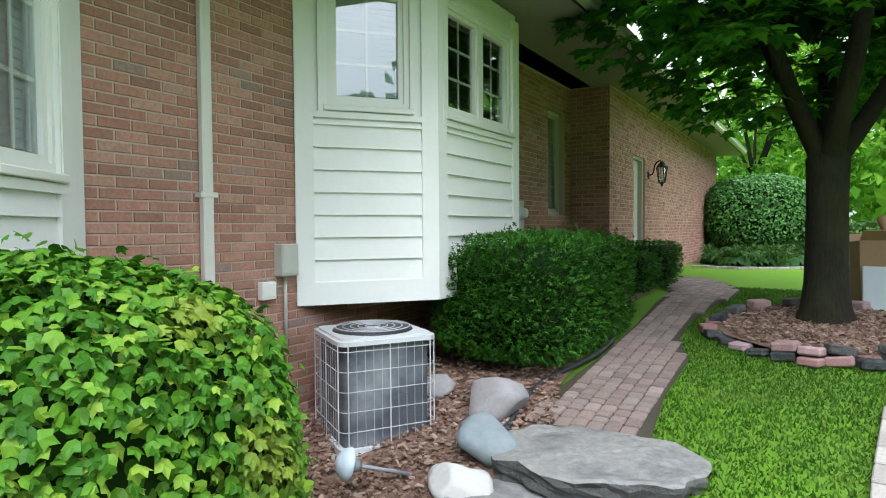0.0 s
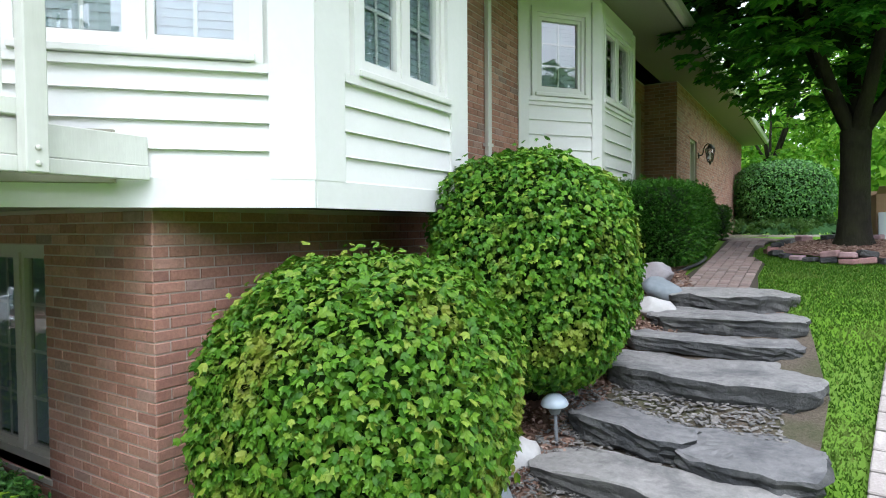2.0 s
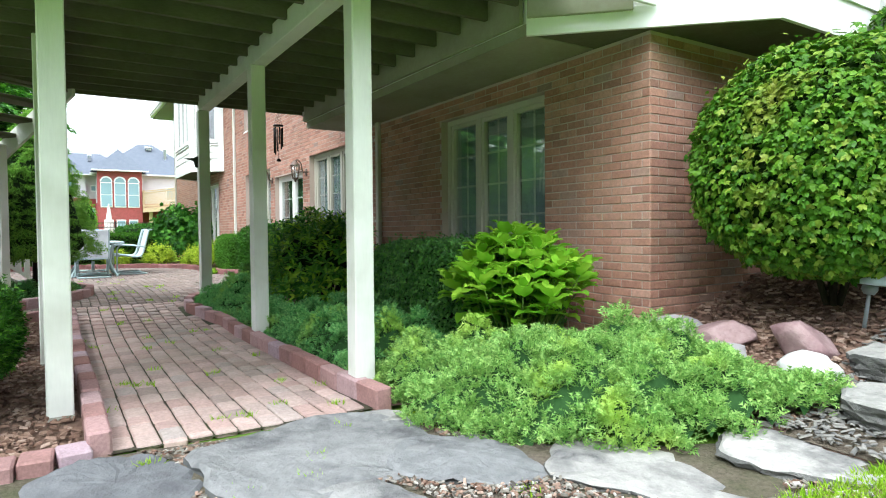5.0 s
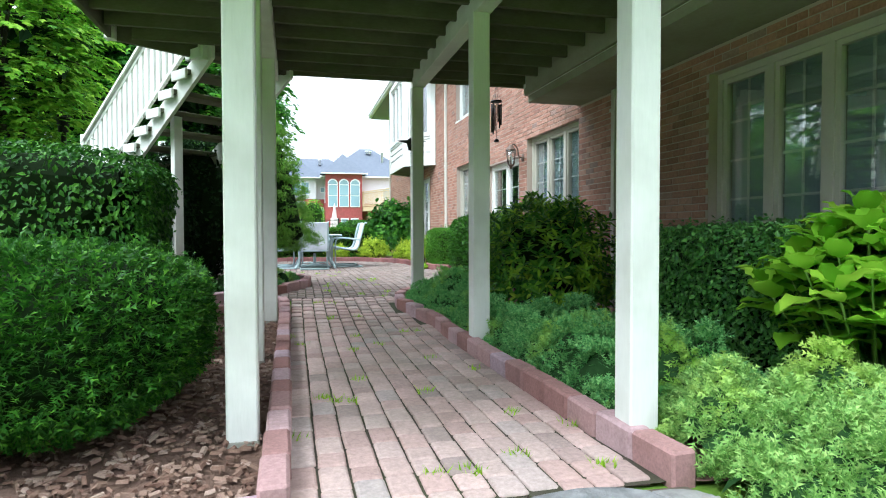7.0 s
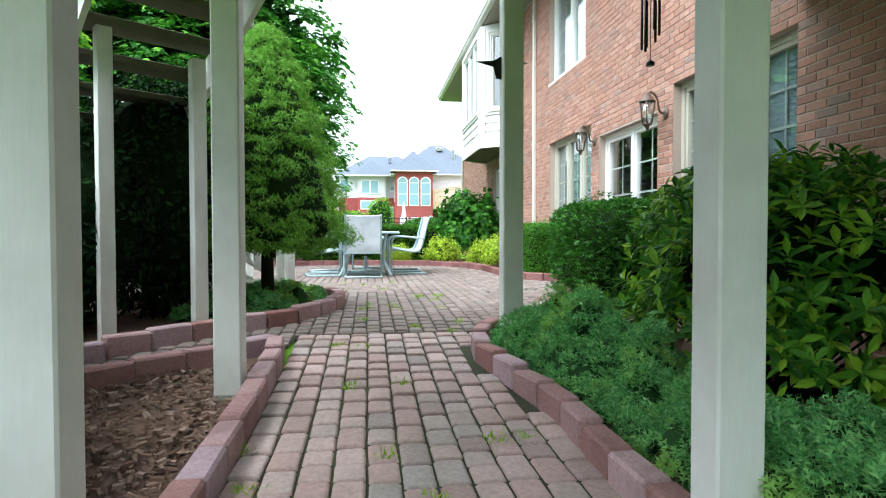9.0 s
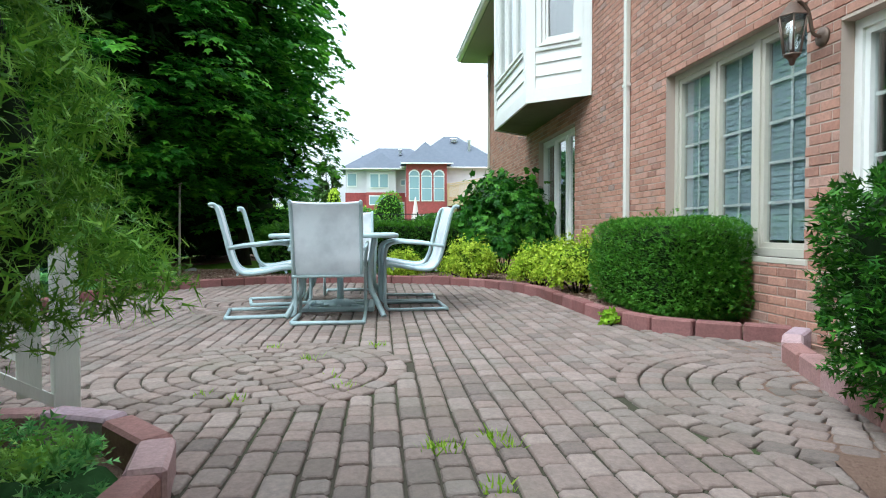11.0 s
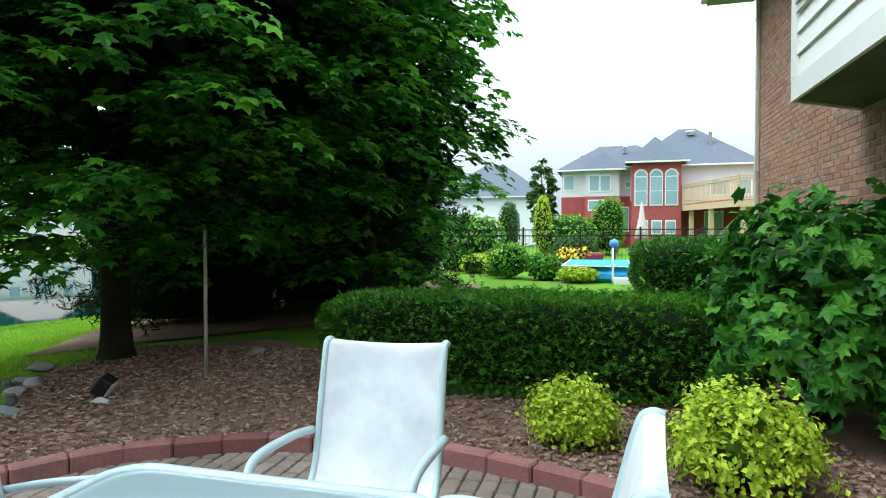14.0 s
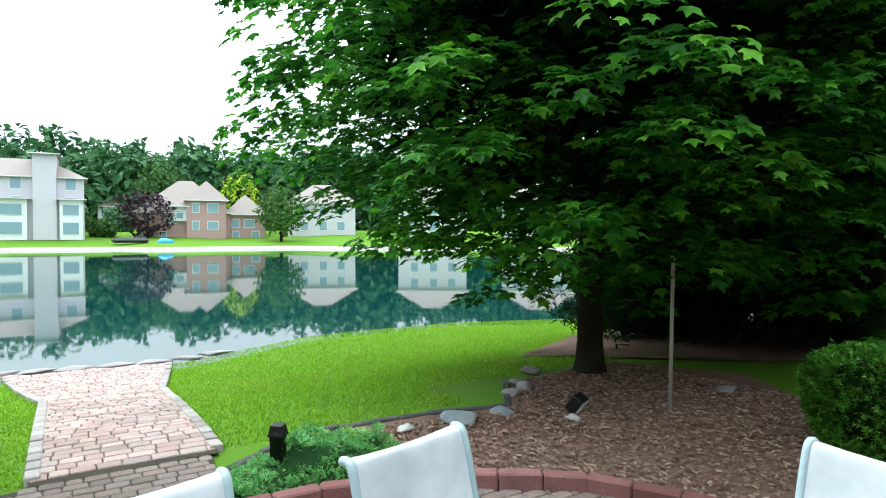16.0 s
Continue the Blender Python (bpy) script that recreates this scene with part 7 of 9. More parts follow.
# ---- air conditioner ----
def air_conditioner(at):
    e = thing("air_conditioner", at, "grey outdoor air conditioner with wire guard beside the wall", "air conditioner")
    W, H = 0.325, 0.76

    def rr(w, r, n=5):
        return [(sx * (w - r) + r * math.cos(radians(s + 90 * k / n)), sy * (w - r) + r * math.sin(radians(s + 90 * k / n))) for sx, sy, s in ((1, 1, 0), (-1, 1, 90), (-1, -1, 180), (1, -1, 270)) for k in range(n + 1)]

    bm = bmesh.new()
    prism(bm, rr(W, 0.07), 0.0, 0.045)
    part("base_pan", bm, ACMETAL, e)
    bm = bmesh.new()
    prism(bm, rr(W - 0.035, 0.06), 0.045, H - 0.04)
    part("coil", bm, ACFIN, e, "dusty dark aluminium fins")
    bm = bmesh.new()
    prism(bm, rr(W + 0.006, 0.075), H - 0.045, H - 0.015)
    prism(bm, rr(W - 0.02, 0.06), H - 0.015, H)
    part("lid", bm, ACMETAL, e, "pale grey sheet metal lid")
    bm = bmesh.new()
    lathe(bm, [(0.27, H + 0.001), (0.262, H + 0.012), (0.02, H + 0.018)], 28)
    part("fan_well", bm, ACDARK, e, "dark fan opening")
    for k in range(5):
        bm = bmesh.new()
        r = 0.05 + 0.05 * k
        tube(bm, [(r * math.cos(2 * math.pi * i / 24), r * math.sin(2 * math.pi * i / 24), H + 0.024) for i in range(25)], 0.004, 5, False)
        part("guard_ring", bm, ACMETAL, e)
    line = rr(W, 0.07, 4)
    for z in (0.16, 0.29, 0.42, 0.55, 0.68):
        bm = bmesh.new()
        tube(bm, [(x, y, z) for x, y in line + line[:1]], 0.0028, 5, False)
        part("guard_wire", bm, ACMETAL, e)
    for i in range(4):
        for j in range(11):
            t = -W + 0.05 + (2 * W - 0.1) * j / 10
            x, y = ((t, W), (t, -W), (W, t), (-W, t))[i]
            bm = bmesh.new()
            tube(bm, [(x, y, 0.045), (x, y, H - 0.045)], 0.0013 if j % 5 else 0.0045, 5, False)
            part("guard_bar", bm, ACMETAL, e)
    return e


ACMETAL = surface("grey_sheet_metal", (0.50, 0.51, 0.53), (0.60, 0.61, 0.63), 20, 3, 0.45, 0.08, 0.0, (0.38, 0.38, 0.38), 0.4)
ACFIN = surface("coil_fins", (0.06, 0.068, 0.082), (0.15, 0.165, 0.19), 160, 2.0, 0.6, 0.5, 0.3, (0.34, 0.36, 0.38), 0.9, (6, 6, 0.1))
ACDARK = surface("dark_plastic", (0.02, 0.02, 0.022), (0.04, 0.04, 0.045), 30, 2, 0.5, 0.05)
pad = bmesh.new()
box(pad, -0.39, 0.39, -0.40, 0.40, -0.4, 0.07, None, 0.01)
padob = part("concrete_pad", pad, CONCRETE)
padob.matrix_basis = pose(-2.82, 3.55, 1.34, 0, 0, -32)
tagged(padob, "worn square concrete pad under the air conditioner", "concrete pad")
unit_ac = air_conditioner((-2.82, 3.55, 1.41))
unit_ac.rotation_euler, unit_ac.scale = (0, 0, radians(-32)), (1.1, 1.1, 1.05)

METERGREY = surface("meter_box_paint", (0.44, 0.44, 0.40), (0.52, 0.52, 0.48), 20, 3, 0.5, 0.05)


def wall_box(name, at, w, h, d, label, category, material=None, dial=False, pipe=0.0):
    """A box on the east wall; at is the middle of its back."""
    e = thing(name, at, label, category)
    bm = bmesh.new()
    box(bm, 0, d, -w / 2, w / 2, -h / 2, h / 2, None, 0.006)
    part("case", bm, material or METERGREY, e)
    bm = bmesh.new()
    box(bm, d, d + 0.006, -w / 2 + 0.012, w / 2 - 0.012, -h / 2 + 0.02, h / 2 - 0.012, None, 0.002)
    part("cover", bm, material or METERGREY, e)
    if dial:
        bm = bmesh.new()
        lathe(bm, [(0.075, 0), (0.08, 0.02), (0.07, 0.06), (0.06, 0.10), (0.03, 0.105)], 20, Matrix.Translation((d, 0, h * 0.1)) @ Matrix.Rotation(radians(90), 4, "Y"))
        part("glass_dial", bm, WINFRAME, e, "round meter under a glass cover")
    if pipe:
        bm = bmesh.new()
        tube(bm, [(0.03, 0, -h / 2), (0.03, 0, -h / 2 - pipe)], 0.014, 8)
        part("conduit", bm, METERGREY, e)
    return e


wall_box("disconnect_box", (EX, 3.30, 2.72), 0.17, 0.24, 0.09, "cream electrical disconnect box on the brick wall", "electrical box", None, False, 0.5)
wall_box("meter_box", (EX, 7.35, 3.10), 0.28, 0.42, 0.12, "grey electric meter box with round glass meter", "meter box", None, True, 0.5)
wall_box("utility_box", (EX, 6.98, 3.05), 0.2, 0.3, 0.08, "small grey utility box on the brick wall", "utility box", None, False, 0.4)
wall_box("vent_cover", (EX, 3.12, 2.50), 0.13, 0.13, 0.06, "round white vent cover on the brick wall", "vent", WINFRAME)
hose = thing("garden_hose", (-1.9, 4.2, 1.62), "black garden hose lying along the path edge", "hose")
bm = bmesh.new()
pts = curve_pts([(x + 1.9, y - 4.2, lot(x, y) + 0.025 - 1.62) for x, y in ((-1.84, 3.80), (-1.90, 4.2), (-1.92, 4.65), (-1.80, 5.2), (-1.74, 5.6), (-1.77, 6.1), (-2.02, 6.7), (-2.4, 7.3))], 6)
tube(bm, pts, 0.022, 8)
part("tube", bm, ACDARK, hose)
bm = bmesh.new()
tube(bm, [(pts[0][0], pts[0][1], pts[0][2]), (pts[0][0] + 0.03, pts[0][1] - 0.1, pts[0][2])], 0.03, 8)
part("end_cap", bm, ACDARK, hose)


# ---- garage door, lamps ----
def garage_side_door():
    e = new("door_1")
    e.matrix_basis = face_frame((GX, 11.02), (GX, 11.87), 2.2)
    tagged(e, "taupe side door of the garage set back in the brick wall", "door", kind="structure")
    bm = bmesh.new()
    for a in ((0, 0.06, 0, 2.05), (0.79, 0.85, 0, 2.05), (0.06, 0.79, 1.99, 2.05)):
        box(bm, a[0], a[1], 0.04, 0.2, a[2], a[3])
    part("door_frame", bm, TRIM, e)
    bm = bmesh.new()
    box(bm, 0.06, 0.79, 0.12, 0.165, 0.0, 1.99)
    for z in (0.15, 1.05):
        for x in (0.14, 0.46):
            box(bm, x, x + 0.25, 0.108, 0.12, z, z + 0.75, None, 0.004)
    part("door_leaf", bm, TRIM, e)
    bm = bmesh.new()
    lathe(bm, [(0.03, 0), (0.012, 0.01), (0.012, 0.04), (0.028, 0.05), (0.028, 0.07), (0.01, 0.08)], 14, Matrix.Translation((0.13, 0.12, 0.95)) @ Matrix.Rotation(radians(90), 4, "X"))
    part("door_handle", bm, BRASS, e, "brass knob")
    return e


BRASS = surface("brass", (0.45, 0.32, 0.12), (0.55, 0.40, 0.16), 20, 3, 0.3, 0.02, 0.9)
BLACKIRON = surface("black_iron", (0.012, 0.012, 0.012), (0.03, 0.03, 0.03), 40, 3, 0.45, 0.1, 0.6)
BRONZE = surface("weathered_bronze", (0.10, 0.07, 0.055), (0.20, 0.14, 0.11), 30, 3, 0.5, 0.1, 0.5)
garage_side_door()


def wall_lantern(at, out, material, label, scale=1.0):
    """A carriage lantern on a scrolled arm; out is the way it faces."""
    e = thing("wall_lantern", at, label, "wall lamp", "wall lanterns", turn=math.degrees(math.atan2(out[1], out[0])))
    s = scale
    bm = bmesh.new()
    lathe(bm, [(0.055 * s, 0), (0.05 * s, 0.012), (0.02 * s, 0.02)], 16, Matrix.Rotation(radians(90), 4, "Y"))
    part("wall_plate", bm, material, e)
    bm = bmesh.new()
    tube(bm, curve_pts([(0, 0, 0), (0.06 * s, 0, 0.02 * s), (0.09 * s, 0, 0.14 * s), (0.15 * s, 0, 0.19 * s), (0.18 * s, 0, 0.14 * s)], 6), 0.010 * s, 8)
    part("arm", bm, material, e)
    cx, top = 0.18 * s, 0.13 * s
    bm = bmesh.new()
    m = Matrix.Translation((cx, 0, 0))
    lathe(bm, [(0.02 * s, top + 0.05 * s), (0.035 * s, top + 0.03 * s), (0.075 * s, top - 0.02 * s), (0.085 * s, top - 0.03 * s)], 6, m)
    part("cap", bm, material, e)
    bm = bmesh.new()
    lathe(bm, [(0.045 * s, top - 0.24 * s), (0.05 * s, top - 0.23 * s), (0.02 * s, top - 0.26 * s), (0.012 * s, top - 0.29 * s)], 6, m)
    part("base", bm, material, e)
    for k in range(6):
        a = math.pi / 3 * k
        bm = bmesh.new()
        tube(bm, [(cx + 0.045 * s * math.cos(a), 0.045 * s * math.sin(a), top - 0.23 * s), (cx + 0.075 * s * math.cos(a), 0.075 * s * math.sin(a), top - 0.03 * s)], 0.005 * s, 5)
        part("cage_bar", bm, material, e)
    bm = bmesh.new()
    lathe(bm, [(0.042 * s, top - 0.228 * s), (0.070 * s, top - 0.032 * s)], 6, m)
    g = part("glass", bm, GLASS, e, "clear bevelled glass")
    g.visible_shadow = False
    bm = bmesh.new()
    lathe(bm, [(0.012 * s, top - 0.2 * s), (0.014 * s, top - 0.12 * s), (0.006 * s, top - 0.09 * s)], 10, m)
    part("bulb", bm, WINFRAME, e)
    return e


wall_lantern((GX + 0.006, 12.12, 3.95), (1, 0), BLACKIRON, "black iron carriage lantern beside the garage door", 1.4)
wall_lantern((-11.05, SY - 0.006, 1.98), (0, -1), BRONZE, "weathered bronze lantern beside the sliding door", 1.15)
wall_lantern((-13.10, SY - 0.006, 1.98), (0, -1), BRONZE, "weathered bronze lantern beside the patio window", 1.15)


def path_light(at, label, tilt=(0, 0, 0), dome=None):
    e = new("path_light")
    e.matrix_basis = pose(*at, *tilt)
    tagged(e, label, "path light", "path lights on the slope")
    bm = bmesh.new()
    tube(bm, [(0, 0, -0.12), (0, 0, 0.30)], 0.013, 8)
    part("stake", bm, LIGHTMETAL, e)
    bm = bmesh.new()
    lathe(bm, [(0.095, 0.285), (0.10, 0.295), (0.085, 0.33), (0.05, 0.36), (0.012, 0.372)], 20)
    part("dome", bm, LIGHTGLASS, e, "pale blue frosted dome")
    bm = bmesh.new()
    lathe(bm, [(0.03, 0.22), (0.045, 0.25), (0.045, 0.285)], 14)
    part("lamp_holder", bm, LIGHTMETAL, e)
    return e


LIGHTMETAL = surface("grey_plastic", (0.16, 0.18, 0.20), (0.24, 0.26, 0.28), 30, 3, 0.5, 0.05)
LIGHTGLASS = surface("blue_grey_dome", (0.40, 0.48, 0.56), (0.52, 0.60, 0.66), 12, 5, 0.35, 0.05)
path_light((-1.94, 0.76, lot(-1.94, 0.76) + 0.02), "grey path light with pale blue dome on the slope", (3, -2, 0))
path_light((-2.22, -0.84, lot(-2.22, -0.84) + 0.02), "grey path light with pale blue dome on the slope", (-4, 5, 0))
path_light((-2.22, 2.98, lot(-2.2, 2.98) + 0.10), "grey path light fallen over in the mulch", (72, 0, -35))


# ---- tree ring, boxes ----
for k in range(30):
    a = 2 * math.pi * k / 30
    r = 1.0 + rnd.uniform(-0.05, 0.05)
    x, y = 0.05 + r * math.cos(a), 6.95 + r * math.sin(a)
    for lev in range(2 if rnd.random() < 0.45 else 1):
        bm = bmesh.new()
        q = rnd.uniform(0.8, 1.15)
        box(bm, -0.10 * q, 0.10 * q, -0.075, 0.075, 0, 0.08 * q, None, 0.014)
        ob = part("ring_stone", bm, EDGER if rnd.random() < 0.5 else SLATE_EDGE)
        ob.matrix_basis = pose(x - 0.05 * lev * math.cos(a), y - 0.05 * lev * math.sin(a), lot(x, y) + 0.08 * lev - 0.015, rnd.uniform(-9, 9), rnd.uniform(-9, 9), math.degrees(a) + 90 + rnd.uniform(-16, 16) + 4 * lev)
        tagged(ob, "rough red or grey block in the tree ring", "edging block", "tree ring blocks")
bm = bmesh.new()
bmesh.ops.create_circle(bm, cap_ends=True, segments=36, radius=0.97)
bmesh.ops.subdivide_edges(bm, edges=bm.edges, cuts=2)
for v in bm.verts:
    x, y = v.co.x + 0.05, v.co.y + 6.95
    v.co = (x, y, lot(x, y) + 0.06 + 0.02 * noise.noise(Vector((x * 3, y * 3, 0))))
tagged(part("mulch_tree", bm, SOIL), "bark mulch inside the stone ring of the tree", "mulch bed", kind="structure")
scatter_chips("bark_chips", [(0.05 + 0.92 * math.cos(k * 0.4), 6.95 + 0.92 * math.sin(k * 0.4)) for k in range(16)], 4000, 0.036, MULCH, "loose bark chips inside the tree ring", 0.07)

CARD = surface("cardboard", (0.34, 0.22, 0.13), (0.42, 0.28, 0.17), 30, 3, 0.9, 0.15)
FOAM = surface("grey_white_board", (0.58, 0.62, 0.66), (0.66, 0.70, 0.73), 20, 3, 0.7, 0.05)


def carton(at, w, d, h, turn, tilt, label, flaps=True):
    e = new("cardboard_box")
    e.matrix_basis = pose(*at, tilt, 0, turn)
    tagged(e, label, "box", "packaging behind the tree")
    bm = bmesh.new()
    t = 0.006
    for a in ((-w / 2, w / 2, -d / 2, d / 2, 0, t), (-w / 2, w / 2, -d / 2, -d / 2 + t, t, h), (-w / 2, w / 2, d / 2 - t, d / 2, t, h), (-w / 2, -w / 2 + t, -d / 2 + t, d / 2 - t, t, h), (w / 2 - t, w / 2, -d / 2 + t, d / 2 - t, t, h)):
        box(bm, *a)
    part("carton", bm, CARD, e)
    if flaps:
        for s in (-1, 1):
            bm = bmesh.new()
            box(bm, -w / 2, w / 2, 0, s * d * 0.45, 0, t, Matrix.Translation((0, s * d / 2, h)) @ Matrix.Rotation(radians(s * 35), 4, "X"))
            part("flap", bm, CARD, e)
    return e


bz = lot(0.6, 8.6) - 0.02
carton((0.62, 8.75, bz), 0.55, 0.4, 0.78, 12, -4, "tall open brown cardboard box leaning behind the tree")
carton((1.15, 8.7, bz), 0.5, 0.45, 0.85, -8, 0, "brown cardboard box standing on the lawn")
for x, y, w, h, t in ((0.72, 8.42, 0.62, 0.50, 4), (1.02, 8.36, 0.50, 0.82, -3)):
    bm = bmesh.new()
    box(bm, -w / 2, w / 2, -0.025, 0.025, 0, h, None, 0.004)
    ob = part("foam_board", bm, FOAM)
    ob.matrix_basis = pose(x, y, bz, -8, 0, t)
    tagged(ob, "pale grey packing board leaning on the boxes", "packing board", "packaging behind the tree")
bm = bmesh.new()
tube(bm, [(0, 0, 0), (0.10, 0.05, 0.42)], 0.045, 14)
ob = part("cardboard_tube", bm, CARD)
ob.matrix_basis = pose(0.72, 8.75, bz + 0.66, 0, -30, 20)
tagged(ob, "brown cardboard tube sticking out of the box", "tube", "packaging behind the tree")


# ---- under the deck ----
chime = thing("wind_chime", (-9.1, -2.45, 2.58), "black wind chime hanging from the deck edge", "wind chime")
bm = bmesh.new()
lathe(bm, [(0.07, -0.16), (0.075, -0.15), (0.07, -0.14)], 16)
part("ring", bm, BLACKIRON, chime)
for k in range(4):
    bm = bmesh.new()
    a = k * math.pi / 2
    tube(bm, [(0, 0, 0.06), (0.06 * math.cos(a), 0.06 * math.sin(a), -0.15)], 0.002, 4)
    part("string", bm, BLACKIRON, chime)
for k in range(6):
    a = k * math.pi / 3
    bm = bmesh.new()
    tube(bm, [(0.06 * math.cos(a), 0.06 * math.sin(a), -0.18), (0.06 * math.cos(a), 0.06 * math.sin(a), -0.42 - 0.03 * k)], 0.010, 8)
    part("tube", bm, BLACKIRON, chime)
bm = bmesh.new()
tube(bm, [(0, 0, -0.15), (0, 0, -0.62)], 0.003, 5)
lathe(bm, [(0.03, -0.66), (0.032, -0.64), (0.01, -0.62)], 12)
part("clapper", bm, BLACKIRON, chime)
bird = thing("bird_ornament", (-9.0, -3.575, 1.86), "small dark metal ornament fixed to the deck post", "ornament")
bm = bmesh.new()
prism(bm, [(-0.17, 0.02), (-0.05, 0.03), (0.0, 0.06), (0.06, 0.03), (0.19, 0.02), (0.06, -0.01), (0.02, -0.10), (-0.03, -0.09), (-0.05, -0.01)], -0.012, 0.004, Matrix.Rotation(radians(90), 4, "Z") @ Matrix.Rotation(radians(90), 4, "X"))
part("plate", bm, BLACKIRON, bird)

# lamp on a post and a pole by the lake
lamp = thing("lamp_post", (-12.4, -8.45, 0.0), "black lamp post with square lantern beyond the hedge", "lamp post")
bm = bmesh.new()
tube(bm, [(0, 0, -0.1), (0, 0, 2.35)], 0.04, 10)
part("post", bm, BLACKIRON, lamp)
bm = bmesh.new()
lathe(bm, [(0.07, 2.35), (0.10, 2.56), (0.14, 2.57), (0.05, 2.65), (0.01, 2.70)], 4)
part("lantern", bm, BLACKIRON, lamp)
POLEPAINT = surface("pole_wood", (0.30, 0.28, 0.24), (0.40, 0.38, 0.34), 20, 3, 0.7, 0.2)
pole = thing("feeder_pole", (-19.82, -7.43, 0.0), "thin grey pole with a short cross bar in the mulch", "pole")
bm = bmesh.new()
tube(bm, [(0, 0, -0.1), (0.03, 0.04, 1.52)], 0.018, 8)
part("shaft", bm, POLEPAINT, pole)
bm = bmesh.new()
tube(bm, [(-0.10, -0.05, 1.52), (0.13, 0.10, 1.53)], 0.014, 8)
part("cross_bar", bm, POLEPAINT, pole)
flood = thing("flood_light", (-18.98, -7.95, 0.0), "small dark floodlight on a stake in the mulch", "floodlight", turn=25)
bm = bmesh.new()
box(bm, -0.10, 0.10, -0.06, 0.06, 0.06, 0.22, pose(0, 0, 0, -35, 0, 0), 0.01)
part("housing", bm, BLACKIRON, flood)
bm = bmesh.new()
box(bm, -0.085, 0.085, 0.062, 0.068, 0.075, 0.205, pose(0, 0, 0, -35, 0, 0))
part("lens", bm, FOAM, flood, "pale glass lens")
bm = bmesh.new()
tube(bm, [(0, 0, -0.08), (0, 0, 0.12)], 0.012, 6)
part("stake", bm, BLACKIRON, flood)
small = thing("garden_lamp", (-16.05, -7.72, 0.0), "short black garden lantern at the patio edge", "garden lamp")
bm = bmesh.new()
tube(bm, [(0, 0, -0.05), (0, 0, 0.22)], 0.03, 8)
part("post", bm, BLACKIRON, small)
bm = bmesh.new()
lathe(bm, [(0.055, 0.22), (0.06, 0.36), (0.075, 0.365), (0.07, 0.38), (0.055, 0.43), (0.06, 0.44)], 4)
part("lantern", bm, BLACKIRON, small)
for i, (x, y, s, mat) in enumerate(((-16.9, -8.38, 0.32, BLUESTONE), (-17.35, -8.30, 0.22, WHITESTONE), (-16.6, -8.3, 0.25, WHITESTONE), (-17.9, -8.25, 0.36, BLUESTONE), (-18.4, -8.25, 0.26, BLUESTONE), (-18.9, -8.75, 0.26, GREYSTONE), (-19.3, -9.15, 0.2, GREYSTONE), (-18.85, -7.75, 0.2, WHITESTONE), (-19.9, -9.6, 0.3, GREYSTONE), (-21.0, -7.6, 0.3, GREYSTONE), (-20.0, -4.95, 0.35, GREYSTONE), (-19.2, -8.9, 0.28, GREYSTONE))):
    boulder((x, y), (s * 1.0, s * 0.8, s * 0.42), 40 * i, mat, "rounded stone at the edge of the patio bed", "stones round the patio bed", seed=90 + i)
edging([(-15.4, -7.9), (-15.75, -8.15), (-16.6, -8.68), (-17.7, -8.62), (-18.6, -8.42), (-19.3, -9.35)], "thin weathered stone edging between lawn and mulch", "lawn edging blocks", -0.06, 0.10, 0.07, 0.28, "edging_block", SLATE_EDGE)
bed("mulch_spruce", [(-20.9, -11.0), (-21.9, -9.3), (-23.1, -8.2), (-25.0, -7.4), (-27.0, -6.2), (-31, -7), (-31, -13), (-24, -13.0)], "dark needle litter under the spruces")


